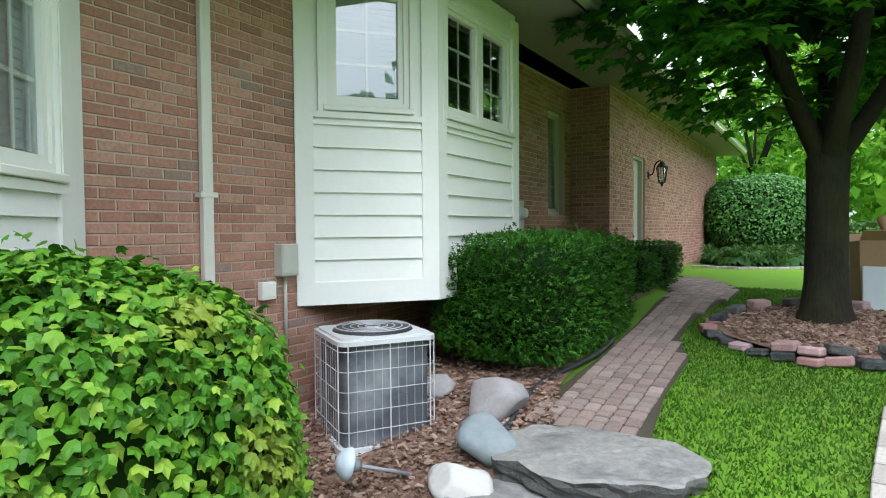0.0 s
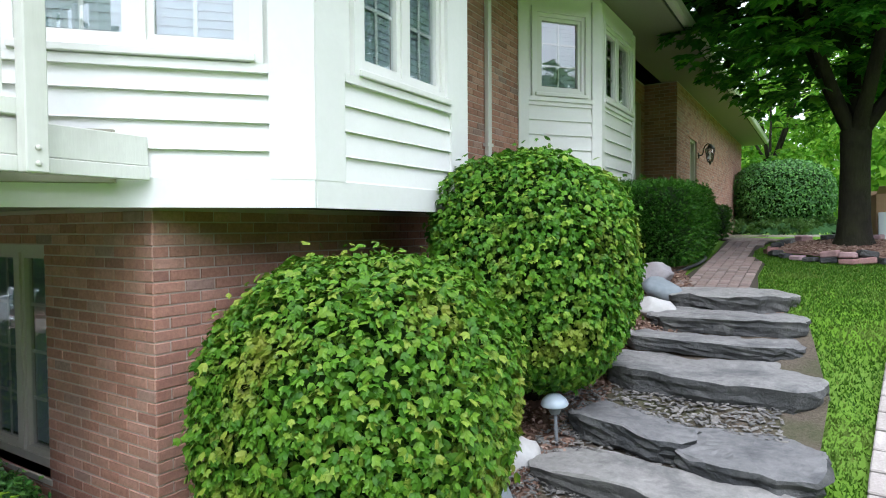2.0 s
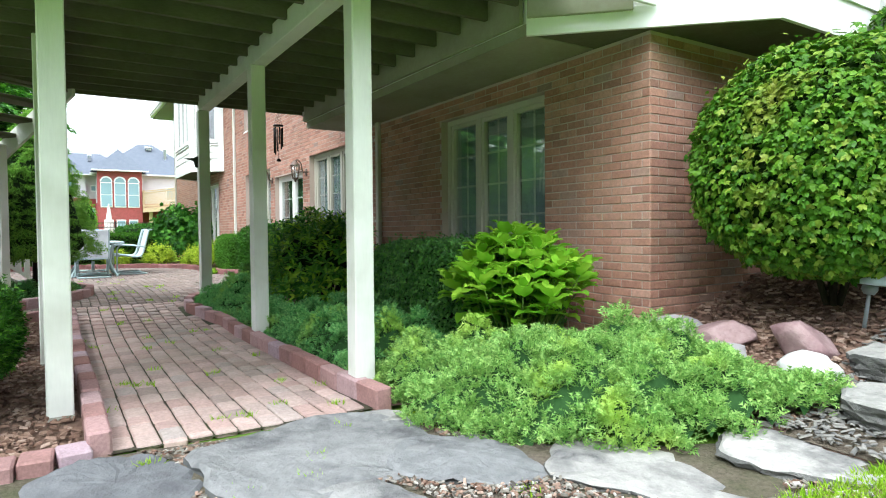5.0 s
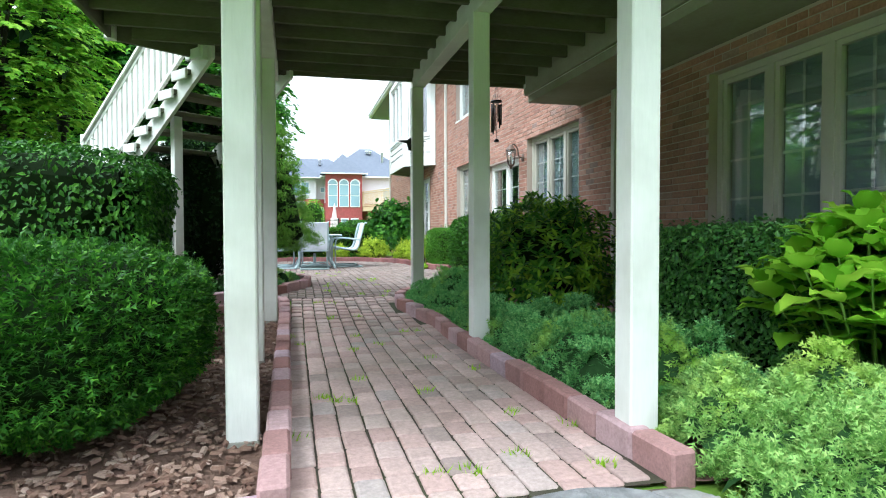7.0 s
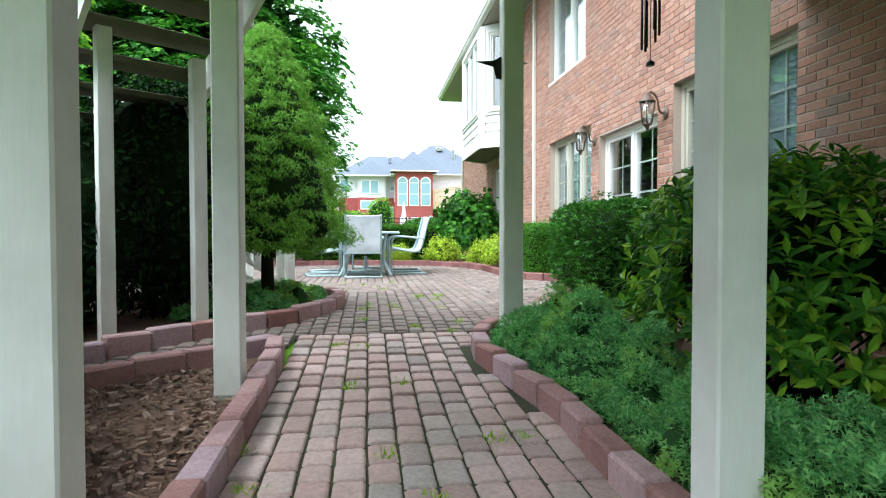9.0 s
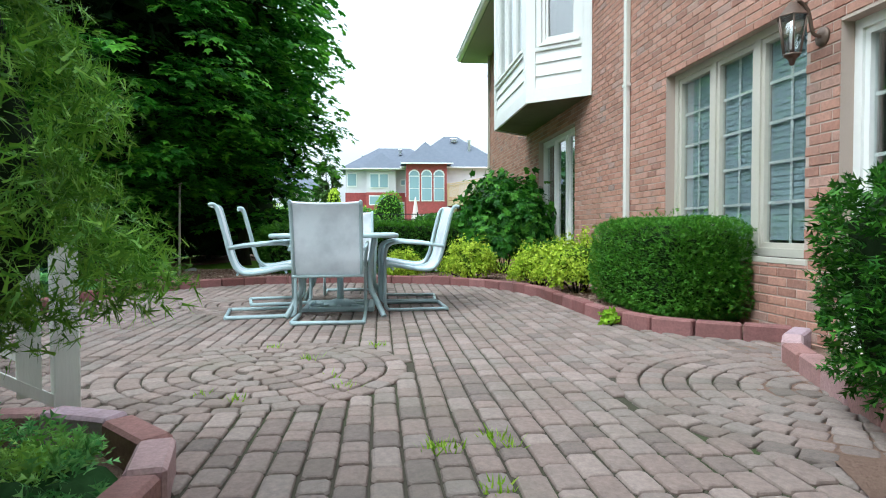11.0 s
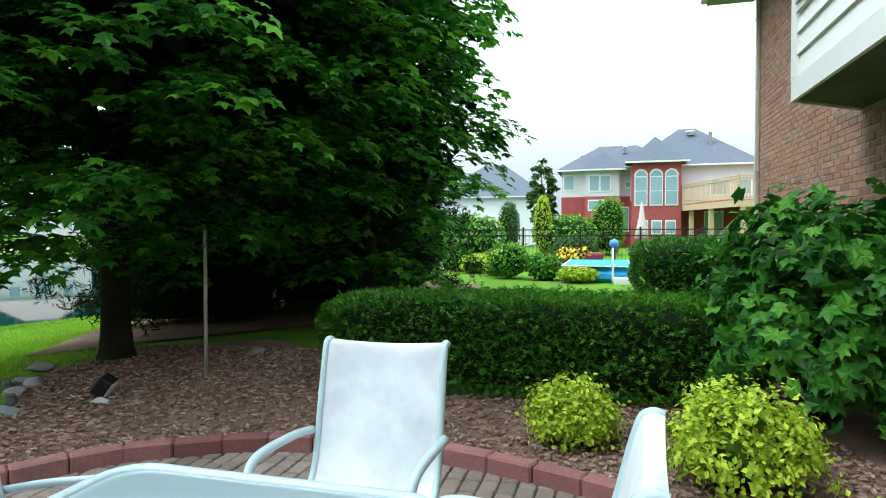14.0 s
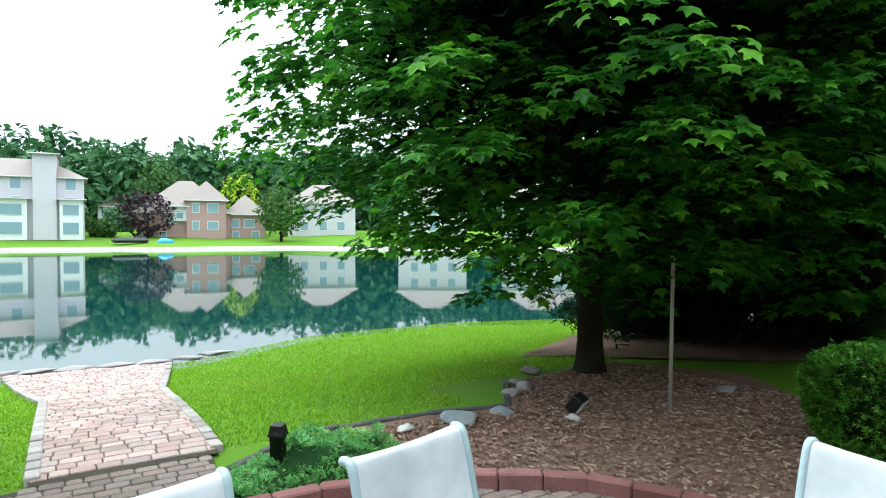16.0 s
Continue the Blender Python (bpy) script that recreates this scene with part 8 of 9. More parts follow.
# ---- the neighbours, the pool, the far bank ----
def far_house(name, at, turn, blocks, label, roof_mat, wall_mats, group=""):
    """blocks: (x0, x1, depth, base, eave, peak, material, openings) along local x, facing local -y; openings: (x, z, w, h, arched)."""
    e = thing(name, at, label, "house", group, turn=turn)
    for x0, x1, d, z0, z1, pk, mat, split, openings in blocks:
        bm = bmesh.new()
        if split:
            box(bm, x0, x1, -d / 2, d / 2, split, z1)
            b2 = bmesh.new()
            box(b2, x0 - 0.04, x1 + 0.04, -d / 2 - 0.04, d / 2 + 0.04, z0, split)
            part("lower_wall", b2, wall_mats[1], e)
        else:
            box(bm, x0, x1, -d / 2, d / 2, z0, z1)
        part("wall", bm, mat, e)
        o = 0.5
        bm = bmesh.new()
        a = [bm.verts.new(p) for p in ((x0 - o, -d / 2 - o, z1), (x1 + o, -d / 2 - o, z1), (x1 + o, d / 2 + o, z1), (x0 - o, d / 2 + o, z1))]
        w = x1 - x0
        ins = min(w, d) / 2 * 0.98
        if w >= d:
            r = [bm.verts.new((x0 + ins, 0, pk)), bm.verts.new((x1 - ins, 0, pk))]
            bm.faces.new((a[0], a[1], r[1], r[0]))
            bm.faces.new((a[2], a[3], r[0], r[1]))
            bm.faces.new((a[1], a[2], r[1]))
            bm.faces.new((a[3], a[0], r[0]))
        else:
            xm = (x0 + x1) / 2
            r = [bm.verts.new((xm, -d / 2 + ins, pk)), bm.verts.new((xm, d / 2 - ins, pk))]
            bm.faces.new((a[1], a[2], r[1], r[0]))
            bm.faces.new((a[3], a[0], r[0], r[1]))
            bm.faces.new((a[0], a[1], r[0]))
            bm.faces.new((a[2], a[3], r[1]))
        bm.faces.new(a[::-1])
        part("roof", bm, roof_mat, e)
        bm = bmesh.new()
        box(bm, x0 - o - 0.05, x1 + o + 0.05, -d / 2 - o - 0.10, -d / 2 - o, z1 - 0.10, z1 + 0.02)
        part("gutter", bm, WHITEFAR, e)
        for x, z, ww, hh, arched in openings:
            y = -d / 2 - 0.06
            fr = bmesh.new()
            box(fr, x - ww / 2 - 0.07, x + ww / 2 + 0.07, y, y + 0.1, z - 0.07, z + hh + 0.07)
            if arched:
                pts = [(x + (ww / 2 + 0.1) * math.cos(t), z + hh + 0.1 + (ww / 2 + 0.1) * math.sin(t)) for t in [math.pi * k / 10 for k in range(11)]]
                prism(fr, pts, -y - 0.1, -y, Matrix.Rotation(radians(90), 4, "X"))
            win = part("window", fr, WHITEFAR, e)
            gl = bmesh.new()
            n = 2 if hh > 2 else 1
            for k in range(n):
                box(gl, x - ww / 2, x + ww / 2, y - 0.03, y - 0.005, z + hh * k / n + 0.04, z + hh * (k + 1) / n - 0.04)
            if arched:
                pts = [(x + ww / 2 * math.cos(t), z + hh + 0.06 + ww / 2 * math.sin(t)) for t in [math.pi * k / 10 for k in range(11)]]
                prism(gl, pts, -y + 0.005, -y + 0.03, Matrix.Rotation(radians(90), 4, "X"))
            part("pane", gl, FARGLASS, win)
    return e


WHITEFAR = surface("white_trim", (0.70, 0.71, 0.72), (0.78, 0.79, 0.80), 3, 0.5, 0.6, 0)
REDFAR = piece_mat("far_red_brick", [(0.0, (0.29, 0.065, 0.07)), (1.0, (0.36, 0.095, 0.095))], 6, 0.9, 0.3)
GREYSTUCCO = surface("far_pale_brick", (0.54, 0.52, 0.56), (0.62, 0.60, 0.64), 4, 0.5, 0.9, 0.2)
TANBRICK = surface("far_pink_brick", (0.36, 0.23, 0.21), (0.47, 0.32, 0.30), 4, 0.5, 0.9, 0.2)
FARROOF = surface("far_shingles", (0.10, 0.115, 0.145), (0.16, 0.175, 0.21), 3, 0.4, 0.95, 0.3)
TANROOF = surface("far_tan_shingles", (0.26, 0.22, 0.20), (0.34, 0.30, 0.27), 3, 0.4, 0.95, 0.3)
m, n, l, b = nodes_of("far_window_glass")
b.inputs["Base Color"].default_value = (0.25, 0.36, 0.42, 1)
b.inputs["Roughness"].default_value = 0.15
FARGLASS = m
arches = [(0.10 + 1.16 * k, 3.5, 0.86, 2.25, True) for k in (-1, 0, 1)]
low = [(0.15 + 1.05 * k, 1.2, 0.66, 1.0, False) for k in (-1, 0, 1)]
red_house = far_house("red_brick_house", (-72.0, 0.0, 0.0), 90, [
    (-1.8, 7.8, 8.4, 0, 6.75, 10.3, GREYSTUCCO, 3.9, [(5.0, 4.3, 1.2, 1.2, False), (6.9, 4.3, 0.8, 1.2, False), (4.6, 1.0, 1.3, 1.9, False)]),
    (-7.5, 2.0, 6.4, 0, 6.65, 9.05, GREYSTUCCO, 4.35, [(-6.9, 5.0, 0.8, 1.2, False), (-2.0, 5.1, 0.35, 0.5, False), (-2.4, 1.4, 0.9, 2.0, False), (-3.2, 2.6, 0.6, 1.2, False)]),
    (-5.5, -2.7, 8.0, 0, 6.6, 8.35, GREYSTUCCO, 4.35, [(-4.75, 4.8, 0.75, 1.3, False), (-3.85, 4.8, 0.75, 1.3, False), (-4.5, 3.2, 1.4, 0.8, False)]),
    (-1.75, 2.0, 11.4, 0, 6.95, 9.2, REDFAR, 0, arches + low),
], "large two-storey house with red brick bay and arched windows", FARROOF, (GREYSTUCCO, REDFAR))
for nm, (x, y, z), (r, h) in (("roof_pipe", (4.6, -2.2, 8.3), (0.14, 1.3)), ("roof_vent", (3.2, -1.0, 9.6), (0.3, 0.25)), ("roof_vent", (-2.2, -1.4, 8.2), (0.16, 0.5)), ("roof_vent", (-5.9, -1.4, 7.6), (0.12, 0.5))):
    bm = bmesh.new()
    lathe(bm, [(r, 0), (r, h), (r * 1.3, h), (r * 1.3, h + 0.1)], 10, Matrix.Translation((x, y, z)))
    part(nm, bm, WHITEFAR, red_house)
patio_umbrella = thing("closed_umbrella", (-60.0, -1.3, 0.0), "closed pale pink garden umbrella by the far house", "umbrella")
bm = bmesh.new()
lathe(bm, [(0.50, 0.9), (0.38, 1.5), (0.22, 2.3), (0.10, 3.2), (0.02, 3.5)], 12)
part("canopy", bm, surface("pink_canvas", (0.50, 0.42, 0.42), (0.58, 0.50, 0.50), 12, 2, 0.9, 0.2), patio_umbrella)
bm = bmesh.new()
tube(bm, [(0, 0, -0.1), (0, 0, 3.4)], 0.05, 8)
part("pole", bm, WHITEFAR, patio_umbrella)
far_house("white_house", (-86.0, -16.5, 0.0), 90, [(-6, 6, 10, 0, 5.2, 9.2, WHITEFAR, 0, [(3, 1.5, 1.2, 1.8, False)])], "pale house with grey roof behind the trees", FARROOF, (WHITEFAR, WHITEFAR))
WOODTAN = surface("tan_deck_wood", (0.44, 0.32, 0.20), (0.55, 0.42, 0.28), 6, 1, 0.8, 0.2)
def neighbour_deck():
    """A raised deck with a cut-off corner: its rail, posts and the stairs under it."""
    e = thing("neighbour_deck", (-58.0, 4.55, 0.0), "raised tan wooden deck on the neighbour's house", "deck")
    rim = [(-11.0, -2.5), (-8.0, -2.5), (0.0, 0.0), (0.0, 7.0)]
    bm = bmesh.new()
    prism(bm, rim + [(-11.0, 7.0)], 3.30, 3.42)
    part("platform", bm, WOODTAN, e)
    for (x0, y0), (x1, y1) in zip(rim, rim[1:]):
        n, turn = math.hypot(x1 - x0, y1 - y0), math.degrees(math.atan2(y1 - y0, x1 - x0))
        m = pose(x0, y0, 0, 0, 0, turn)
        for nm, a, b, z0, z1 in (("fascia", 0.0, 0.06, 2.98, 3.29), ("rail", -0.03, 0.11, 4.96, 5.04), ("rail", 0.02, 0.07, 3.52, 3.62), ("rail", 0.02, 0.07, 4.78, 4.90)):
            bm = bmesh.new()
            box(bm, 0.04, n - 0.04, a, b, z0, z1, m)
            part(nm, bm, WOODTAN, e)
        for k in range(int(n / 0.2)):
            bm = bmesh.new()
            box(bm, 0.1 + 0.2 * k, 0.19 + 0.2 * k, 0.075, 0.10, 3.44, 4.92, m)
            part("baluster", bm, WOODTAN, e)
        bm = bmesh.new()
        box(bm, n - 0.11, n + 0.05, -0.03, 0.13, 3.43, 5.12, m)
        part("rail_post", bm, WOODTAN, e)
    for x, y in ((-4.0, -1.0), (-0.25, 0.35), (-7.5, -1.9), (-0.3, 4.0)):
        bm = bmesh.new()
        box(bm, x - 0.16, x + 0.16, y - 0.16, y + 0.16, -0.2, 3.0)
        part("support_post", bm, WOODTAN, e)
    for y in (0.6, 1.7):
        bm = bmesh.new()
        box(bm, -0.1, 4.2, -0.05, 0.05, -0.15, 0.15, pose(-4.5, -1.6 + y, 0.4, 0, -46, 78))
        part("stair_stringer", bm, WOODTAN, e)
    return e


neighbour_deck()
fence = thing("iron_fence", (-38.0, -3.0, 0.0), "dark iron garden fence round the neighbour's pool", "fence")
for z in (0.25, 1.25, 1.48):
    bm = bmesh.new()
    box(bm, -0.02, 0.02, -8, 7, z, z + 0.04)
    part("rail", bm, BLACKIRON, fence)
for k in range(8):
    bm = bmesh.new()
    y = -8 + 2.14 * k
    box(bm, -0.035, 0.035, y - 0.035, y + 0.035, -0.1, 1.6)
    part("post", bm, BLACKIRON, fence)
for k in range(105):
    bm = bmesh.new()
    y = -7.9 + 0.142 * k
    tube(bm, [(0, y, 0.1), (0, y, 1.48)], 0.009, 4)
    part("picket", bm, BLACKIRON, fence)
pool = thing("swimming_pool", (-33.4, -3.9, 0.0), "raised blue swimming pool with white rim", "pool")
POOLBLUE = surface("pool_liner", (0.03, 0.26, 0.62), (0.06, 0.38, 0.74), 6, 2, 0.4, 0.05)
bm = bmesh.new()
box(bm, -2.6, 1.0, -0.95, 1.0, -0.1, 0.44, None, 0.2)
part("wall", bm, POOLBLUE, pool)
bm = bmesh.new()
box(bm, -2.66, 1.04, -0.98, 1.03, 0.44, 0.47, None, 0.01)
part("rim", bm, WHITEFAR, pool)
bm = bmesh.new()
box(bm, -2.58, 0.96, -0.9, 0.95, 0.474, 0.478)
part("pool_water", bm, surface("pool_water", (0.03, 0.24, 0.46), (0.06, 0.34, 0.56), 3, 1, 0.5, 0.1, spec=0.12), pool)
bm = bmesh.new()
box(bm, 1.08, 1.36, 0.45, 0.95, -0.05, 0.16, None, 0.03)
part("step", bm, WHITEFAR, pool)
for y in (0.45, 0.95):
    bm = bmesh.new()
    tube(bm, curve_pts([(1.34, y, 0.0), (1.30, y, 0.75), (1.05, y, 0.95), (0.75, y, 0.85), (0.70, y, 0.5)], 5), 0.03, 6)
    part("ladder_rail", bm, WHITEFAR, pool)
globe = thing("garden_globe", (-36.6, -3.38, 0.0), "shiny blue glass garden globe on a stand", "garden ornament")
bm = bmesh.new()
bmesh.ops.create_icosphere(bm, subdivisions=3, radius=0.17, matrix=Matrix.Translation((0, 0, 1.0)))
part("ball", bm, surface("blue_glaze", (0.03, 0.16, 0.36), (0.04, 0.20, 0.42), 6, 2, 0.1, 0, spec=0.8), globe)
bm = bmesh.new()
lathe(bm, [(0.16, -0.05), (0.07, 0.1), (0.05, 0.7), (0.12, 0.84)], 12)
part("stand", bm, ACDARK, globe)
pc = thing("pool_cover", (-36.0, -0.9, 0.0), "white folded pool cover on a stand", "cover")
bm = bmesh.new()
box(bm, -0.6, 0.6, -1.5, 1.5, 0.7, 1.05, pose(0, 0, 0, 8, 0, 0), 0.12)
part("sheet", bm, WHITEFAR, pc)
bm = bmesh.new()
box(bm, -0.4, 0.4, -1.2, 1.2, -0.05, 0.7)
part("stand", bm, WHITEFAR, pc)
shrub("yard_hedge", (-29.3, -0.9, 0.0), 1.1, 2.1, 1.18, 5, 10000, 0.14, FROND, YEWLIGHT, YEWCORE, "clipped green hedge in the neighbour's yard", "hedge", spread=0.8)
for x, y, r, h, mat, what in (
    (-33.1, -5.45, 0.46, 0.72, HEDGELEAF, "clipped round green shrub beside the neighbour's pool"),
    (-32.4, -4.4, 0.50, 0.36, GOLD, "low golden-leaved plant in front of the pool"),
    (-33.6, -6.6, 0.62, 1.05, RHODO, "loose dark green shrub in the neighbour's garden"),
    (-34.6, -7.2, 0.38, 0.5, GOLD, "low golden-leaved plant on the neighbour's lawn"),
    (-35.6, -8.0, 0.6, 0.6, GOLD, "mounded golden green shrub in the neighbour's garden"),
    (-36.8, -8.9, 0.66, 0.62, HEDGELEAF, "mounded golden green shrub in the neighbour's garden"),
    (-37.0, -7.4, 0.55, 0.68, HEDGELEAF, "rounded green shrub in the neighbour's garden"),
    (-41.0, -4.95, 0.95, 1.25, FARLEAF, "dark green domed shrub behind the pool fence"),
    (-52.0, -3.6, 1.05, 3.35, BRIGHTLEAF, "bright round-headed small tree before the red house"),
    (-50.0, -7.2, 0.5, 3.4, GOLD, "narrow golden conifer in the far garden"),
    (-49.0, -9.0, 0.6, 3.0, FARLEAF, "narrow dark conifer in the far garden"),
    (-51.0, -6.0, 1.8, 2.3, RHODO, "rounded green shrub in the neighbour's garden"),
    (-54.0, -5.0, 1.6, 2.0, FARLEAF, "rounded green shrub in the neighbour's garden"),
    (-47.0, -11.0, 1.9, 2.3, RHODO, "rounded green shrub in the neighbour's garden"),
    (-38.0, -11.0, 1.2, 1.6, RHODO, "rounded green shrub in the neighbour's garden"),
):
    shrub("yard_shrub", (x, y, 0.0), r, r, h, 2.3, 1700, 0.125 * max(1, r), BROAD, mat, VIBCORE, what, group="garden shrubs", uneven=0.12, shrink=0.85)
pot = thing("flower_pot", (-36.5, -4.05, -0.17), "terracotta pot with yellow flowers by the pool", "flower pot")
pot.scale = (1.7, 1.7, 1.9)
bm = bmesh.new()
lathe(bm, [(0.14, 0.1), (0.2, 0.42), (0.21, 0.45), (0.18, 0.45)], 14)
part("pot", bm, REDFAR, pot)
p = unit(110) * np.array([0.25, 0.34, 0.10]) + np.array([0, -0.4, 0.45])
leaves("blossom", p, p * 0 + np.array([0, 0, 1.0]), 0.09, LEAF, surface("yellow_petals", (0.60, 0.38, 0.02), (0.70, 0.50, 0.05), 20, 3, 0.6, 0), pot)
tree("garden_tree", (-74.0, -9.7, 0.0), 8.6, 0.2, (5.2, 1.5, 3.3), 2600, 0.45, BROAD, FARLEAF, "slim green tree beside the far house", seed=21)
tree("garden_tree", (-12.45, -9.3, -0.05), 5.6, 0.12, (3.7, 1.5, 1.9), 9000, 0.14, MAPLE, BRIGHTLEAF, "bright green tree beyond the deck stairs", seed=22, clump=30, puff=0.3, inner=150)

# the far bank and its houses
v, f = [], []
prof = [(91.5, -1.2), (93, -0.62), (93.6, -0.35), (97, -0.05), (104, 0.5), (118, 1.6), (150, 2.5), (420, 6.0)]
steps = 60
for i in range(steps + 1):
    a = radians(195 + 150 * i / steps)
    wob = 2.0 * math.sin(i * 0.9) + 1.2 * math.sin(i * 2.3)
    for r, z in prof:
        rr = r + (wob if r < 150 else 0)
        v.append((-14 + rr * math.cos(a), -3.6 + rr * math.sin(a), z))
k = len(prof)
for i in range(steps):
    for j in range(k - 1):
        f.append((i * k + j, i * k + j + 1, (i + 1) * k + j + 1, (i + 1) * k + j))
tagged(raw("ground_far_bank", v, f, LAWN_SOIL, None, "", True), "green lawn on the far bank of the lake", "ground", kind="structure")
v, f = [], []
for i in range(steps + 1):
    a = radians(195 + 150 * i / steps)
    wob = 2.0 * math.sin(i * 0.9) + 1.2 * math.sin(i * 2.3)
    for r, z in ((92.2, -0.75), (93.0, -0.38), (94.0, -0.25), (94.1, -0.5)):
        v.append((-14 + (r + wob) * math.cos(a), -3.6 + (r + wob) * math.sin(a), z))
for i in range(steps):
    for j in range(3):
        f.append((i * 4 + j, i * 4 + j + 1, (i + 1) * 4 + j + 1, (i + 1) * 4 + j))
tagged(raw("trim_sea_wall", v, f, PALE, None, "", False), "pale stone edge along the far shore", "sea wall", kind="structure")


def polar(px_dir, dist):
    return (-14.8 + px_dir[0] * dist, -3.6 + px_dir[1] * dist)


hx, hy = polar((0.045, -1.0), 112)
wins = [(x, z, 1.3, 1.7, False) for x in (-6.5, -3.5, 0.2, 7.0) for z in (1.6, 4.6, 7.4)]
far_house("lake_house", (hx, hy, 0.6), 178, [(-9, 8.7, 10, 0, 9.2, 12.2, GREYSTUCCO, 0, wins), (2.3, 5.2, 11.5, 0, 12.6, 12.9, GREYSTUCCO, 0, []), (-2.2, 1.6, 12.4, 0, 6.0, 6.2, WHITEFAR, 0, [(-0.3, 3.6, 2.6, 1.6, False), (-0.3, 0.8, 2.6, 1.8, False)]), (5.6, 8.5, 12.4, 0, 6.0, 6.2, WHITEFAR, 0, [(7, 3.6, 2.0, 1.6, False), (7, 0.8, 2.0, 1.8, False)])], "pale three-level house with a wide chimney across the lake", TANROOF, (GREYSTUCCO, GREYSTUCCO), "houses across the lake")
hx, hy = polar((-0.19, -0.98), 114)
far_house("lake_house", (hx, hy, 0.4), 168, [
    (-10.0, 4.0, 12, 0, 4.6, 10.2, TANBRICK, 0, [(-8.6, 0.6, 1.0, 0.9, False), (-6.2, 0.6, 1.0, 0.9, False), (-4.6, 2.9, 1.3, 1.3, False)]),
    (-2.6, 3.4, 14.0, 0, 6.6, 10.0, TANBRICK, 0, [(-1.2, 4.6, 1.0, 1.5, False), (1.4, 4.6, 1.6, 1.5, False), (-1.2, 1.8, 1.0, 1.4, False), (1.4, 1.8, 1.6, 1.4, False)]),
    (-4.6, -2.6, 13.0, 3.2, 5.6, 6.6, WHITEFAR, 0, [(-3.6, 3.6, 1.0, 1.2, False)]),
    (3.4, 9.8, 10, 0, 4.4, 8.0, TANBRICK, 0, [(5, 2.2, 1.2, 1.4, False), (7.2, 2.2, 1.6, 1.4, False), (5.0, 0.4, 1.0, 1.2, False), (8.2, 0.4, 1.2, 1.2, False)]),
], "brick house with steep tan roof across the lake", TANROOF, (TANBRICK, TANBRICK), "houses across the lake")
for dx, dist, w in ((-0.08, 150, 9), (-0.36, 118, 12), (-0.52, 112, 12), (-0.66, 112, 13)):
    hx, hy = polar((dx, -math.sqrt(1 - dx * dx)), dist)
    far_house("lake_house", (hx, hy, 1.0), 180 - math.degrees(math.asin(-dx)) * -1 - 2 * math.degrees(math.asin(-dx)), [(-w / 2, w / 2, 9, 0, 6.2, 9.8, GREYSTUCCO, 0, [(x, z, 1.3, 1.6, False) for x in (-3.2, 0.2, 3.4) for z in (1.2, 4.0)])], "pale house with grey-brown roof across the lake", TANROOF, (GREYSTUCCO, GREYSTUCCO), "houses across the lake")
boat = thing("beached_boat", (*polar((-0.09, -0.996), 98.5), 0.25), "dark covered boat on the far shore", "boat", turn=8)
bm = bmesh.new()
box(bm, -2.4, 2.4, -0.8, 0.8, 0, 0.7, None, 0.3)
part("hull", bm, ACDARK, boat)
tarp = thing("blue_tarp", (*polar((-0.137, -0.99), 98.5), 0.25), "bright blue tarpaulin heap on the far shore", "tarpaulin")
bm = bmesh.new()
bmesh.ops.create_icosphere(bm, subdivisions=2, radius=1)
for w in bm.verts:
    w.co = (w.co.x * 1.2, w.co.y * 0.7, max(0, w.co.z) * 0.7 * (1 + 0.3 * noise.noise(w.co * 2)))
part("sheet", bm, POOLBLUE, tarp)


def woods(name, spots, n, size, material, label):
    """Far trees in one mesh: a crown of leafy clumps for each (x, y, height, radius)."""
    at, out = [], []
    for x, y, h, r in spots:
        u = unit(n)
        rad = rng.uniform(0.55, 1.0, (n, 1)) * (1 + 0.22 * lump(u, int(abs(x) * 3) + 1)[:, None])
        p = u * rad * np.array([r, r, h * 0.48]) + np.array([x, y, h * 0.52])
        p[:, 2] += 1.0
        at.append(p)
        out.append(u + np.array([0, 0, 0.6]))
    return tagged(leaves(name, np.concatenate(at), np.concatenate(out), size, BROAD, material, None, 0.5, 0.6), label, "woods", kind="stuff")


WOODLEAF = leaf_mat("woodland_leaf", [(0.0, (0.030, 0.090, 0.036)), (0.5, (0.050, 0.135, 0.050)), (1.0, (0.085, 0.190, 0.066))], 0.2, 0.7)
PURPLE = leaf_mat("purple_leaf", [(0.0, (0.02, 0.012, 0.018)), (1.0, (0.05, 0.03, 0.04))], 0.15, 0.6)
spots = []
for k in range(64):
    a = radians(196 + 132 * k / 64)
    for row in range(2):
        d = 150 + 26 * row + rnd.uniform(-8, 8)
        spots.append((-14 + d * math.cos(a), -3.6 + d * math.sin(a), rnd.uniform(17, 23) + 4 * row, rnd.uniform(5.5, 8)))
woods("far_woods", spots, 460, 2.5, WOODLEAF, "dense dark green woods beyond the lake")
spots = []
for k in range(26):
    a = radians(60 + 75 * k / 26)
    for row in range(2):
        d = 46 + 14 * row + rnd.uniform(-4, 4)
        spots.append((-2 + d * math.cos(a), 2 + d * math.sin(a), rnd.uniform(11, 16), rnd.uniform(3.5, 5)))
woods("street_woods", spots, 380, 1.0, BRIGHTLEAF, "green trees filling the view beyond the garage")
# tree belt out of view, added to cut light from the low sky
spots = []
for k in range(44):
    a = radians(-86 + 138 * k / 44)
    for row in range(2):
        d = 34 + 10 * row + rnd.uniform(-3, 3)
        spots.append((6 + d * math.cos(a), d * math.sin(a), rnd.uniform(11, 15), rnd.uniform(3.5, 5)))
woods("garden_woods", spots, 210, 1.5, FARLEAF, "unseen belt of garden trees added behind to block low sky light")
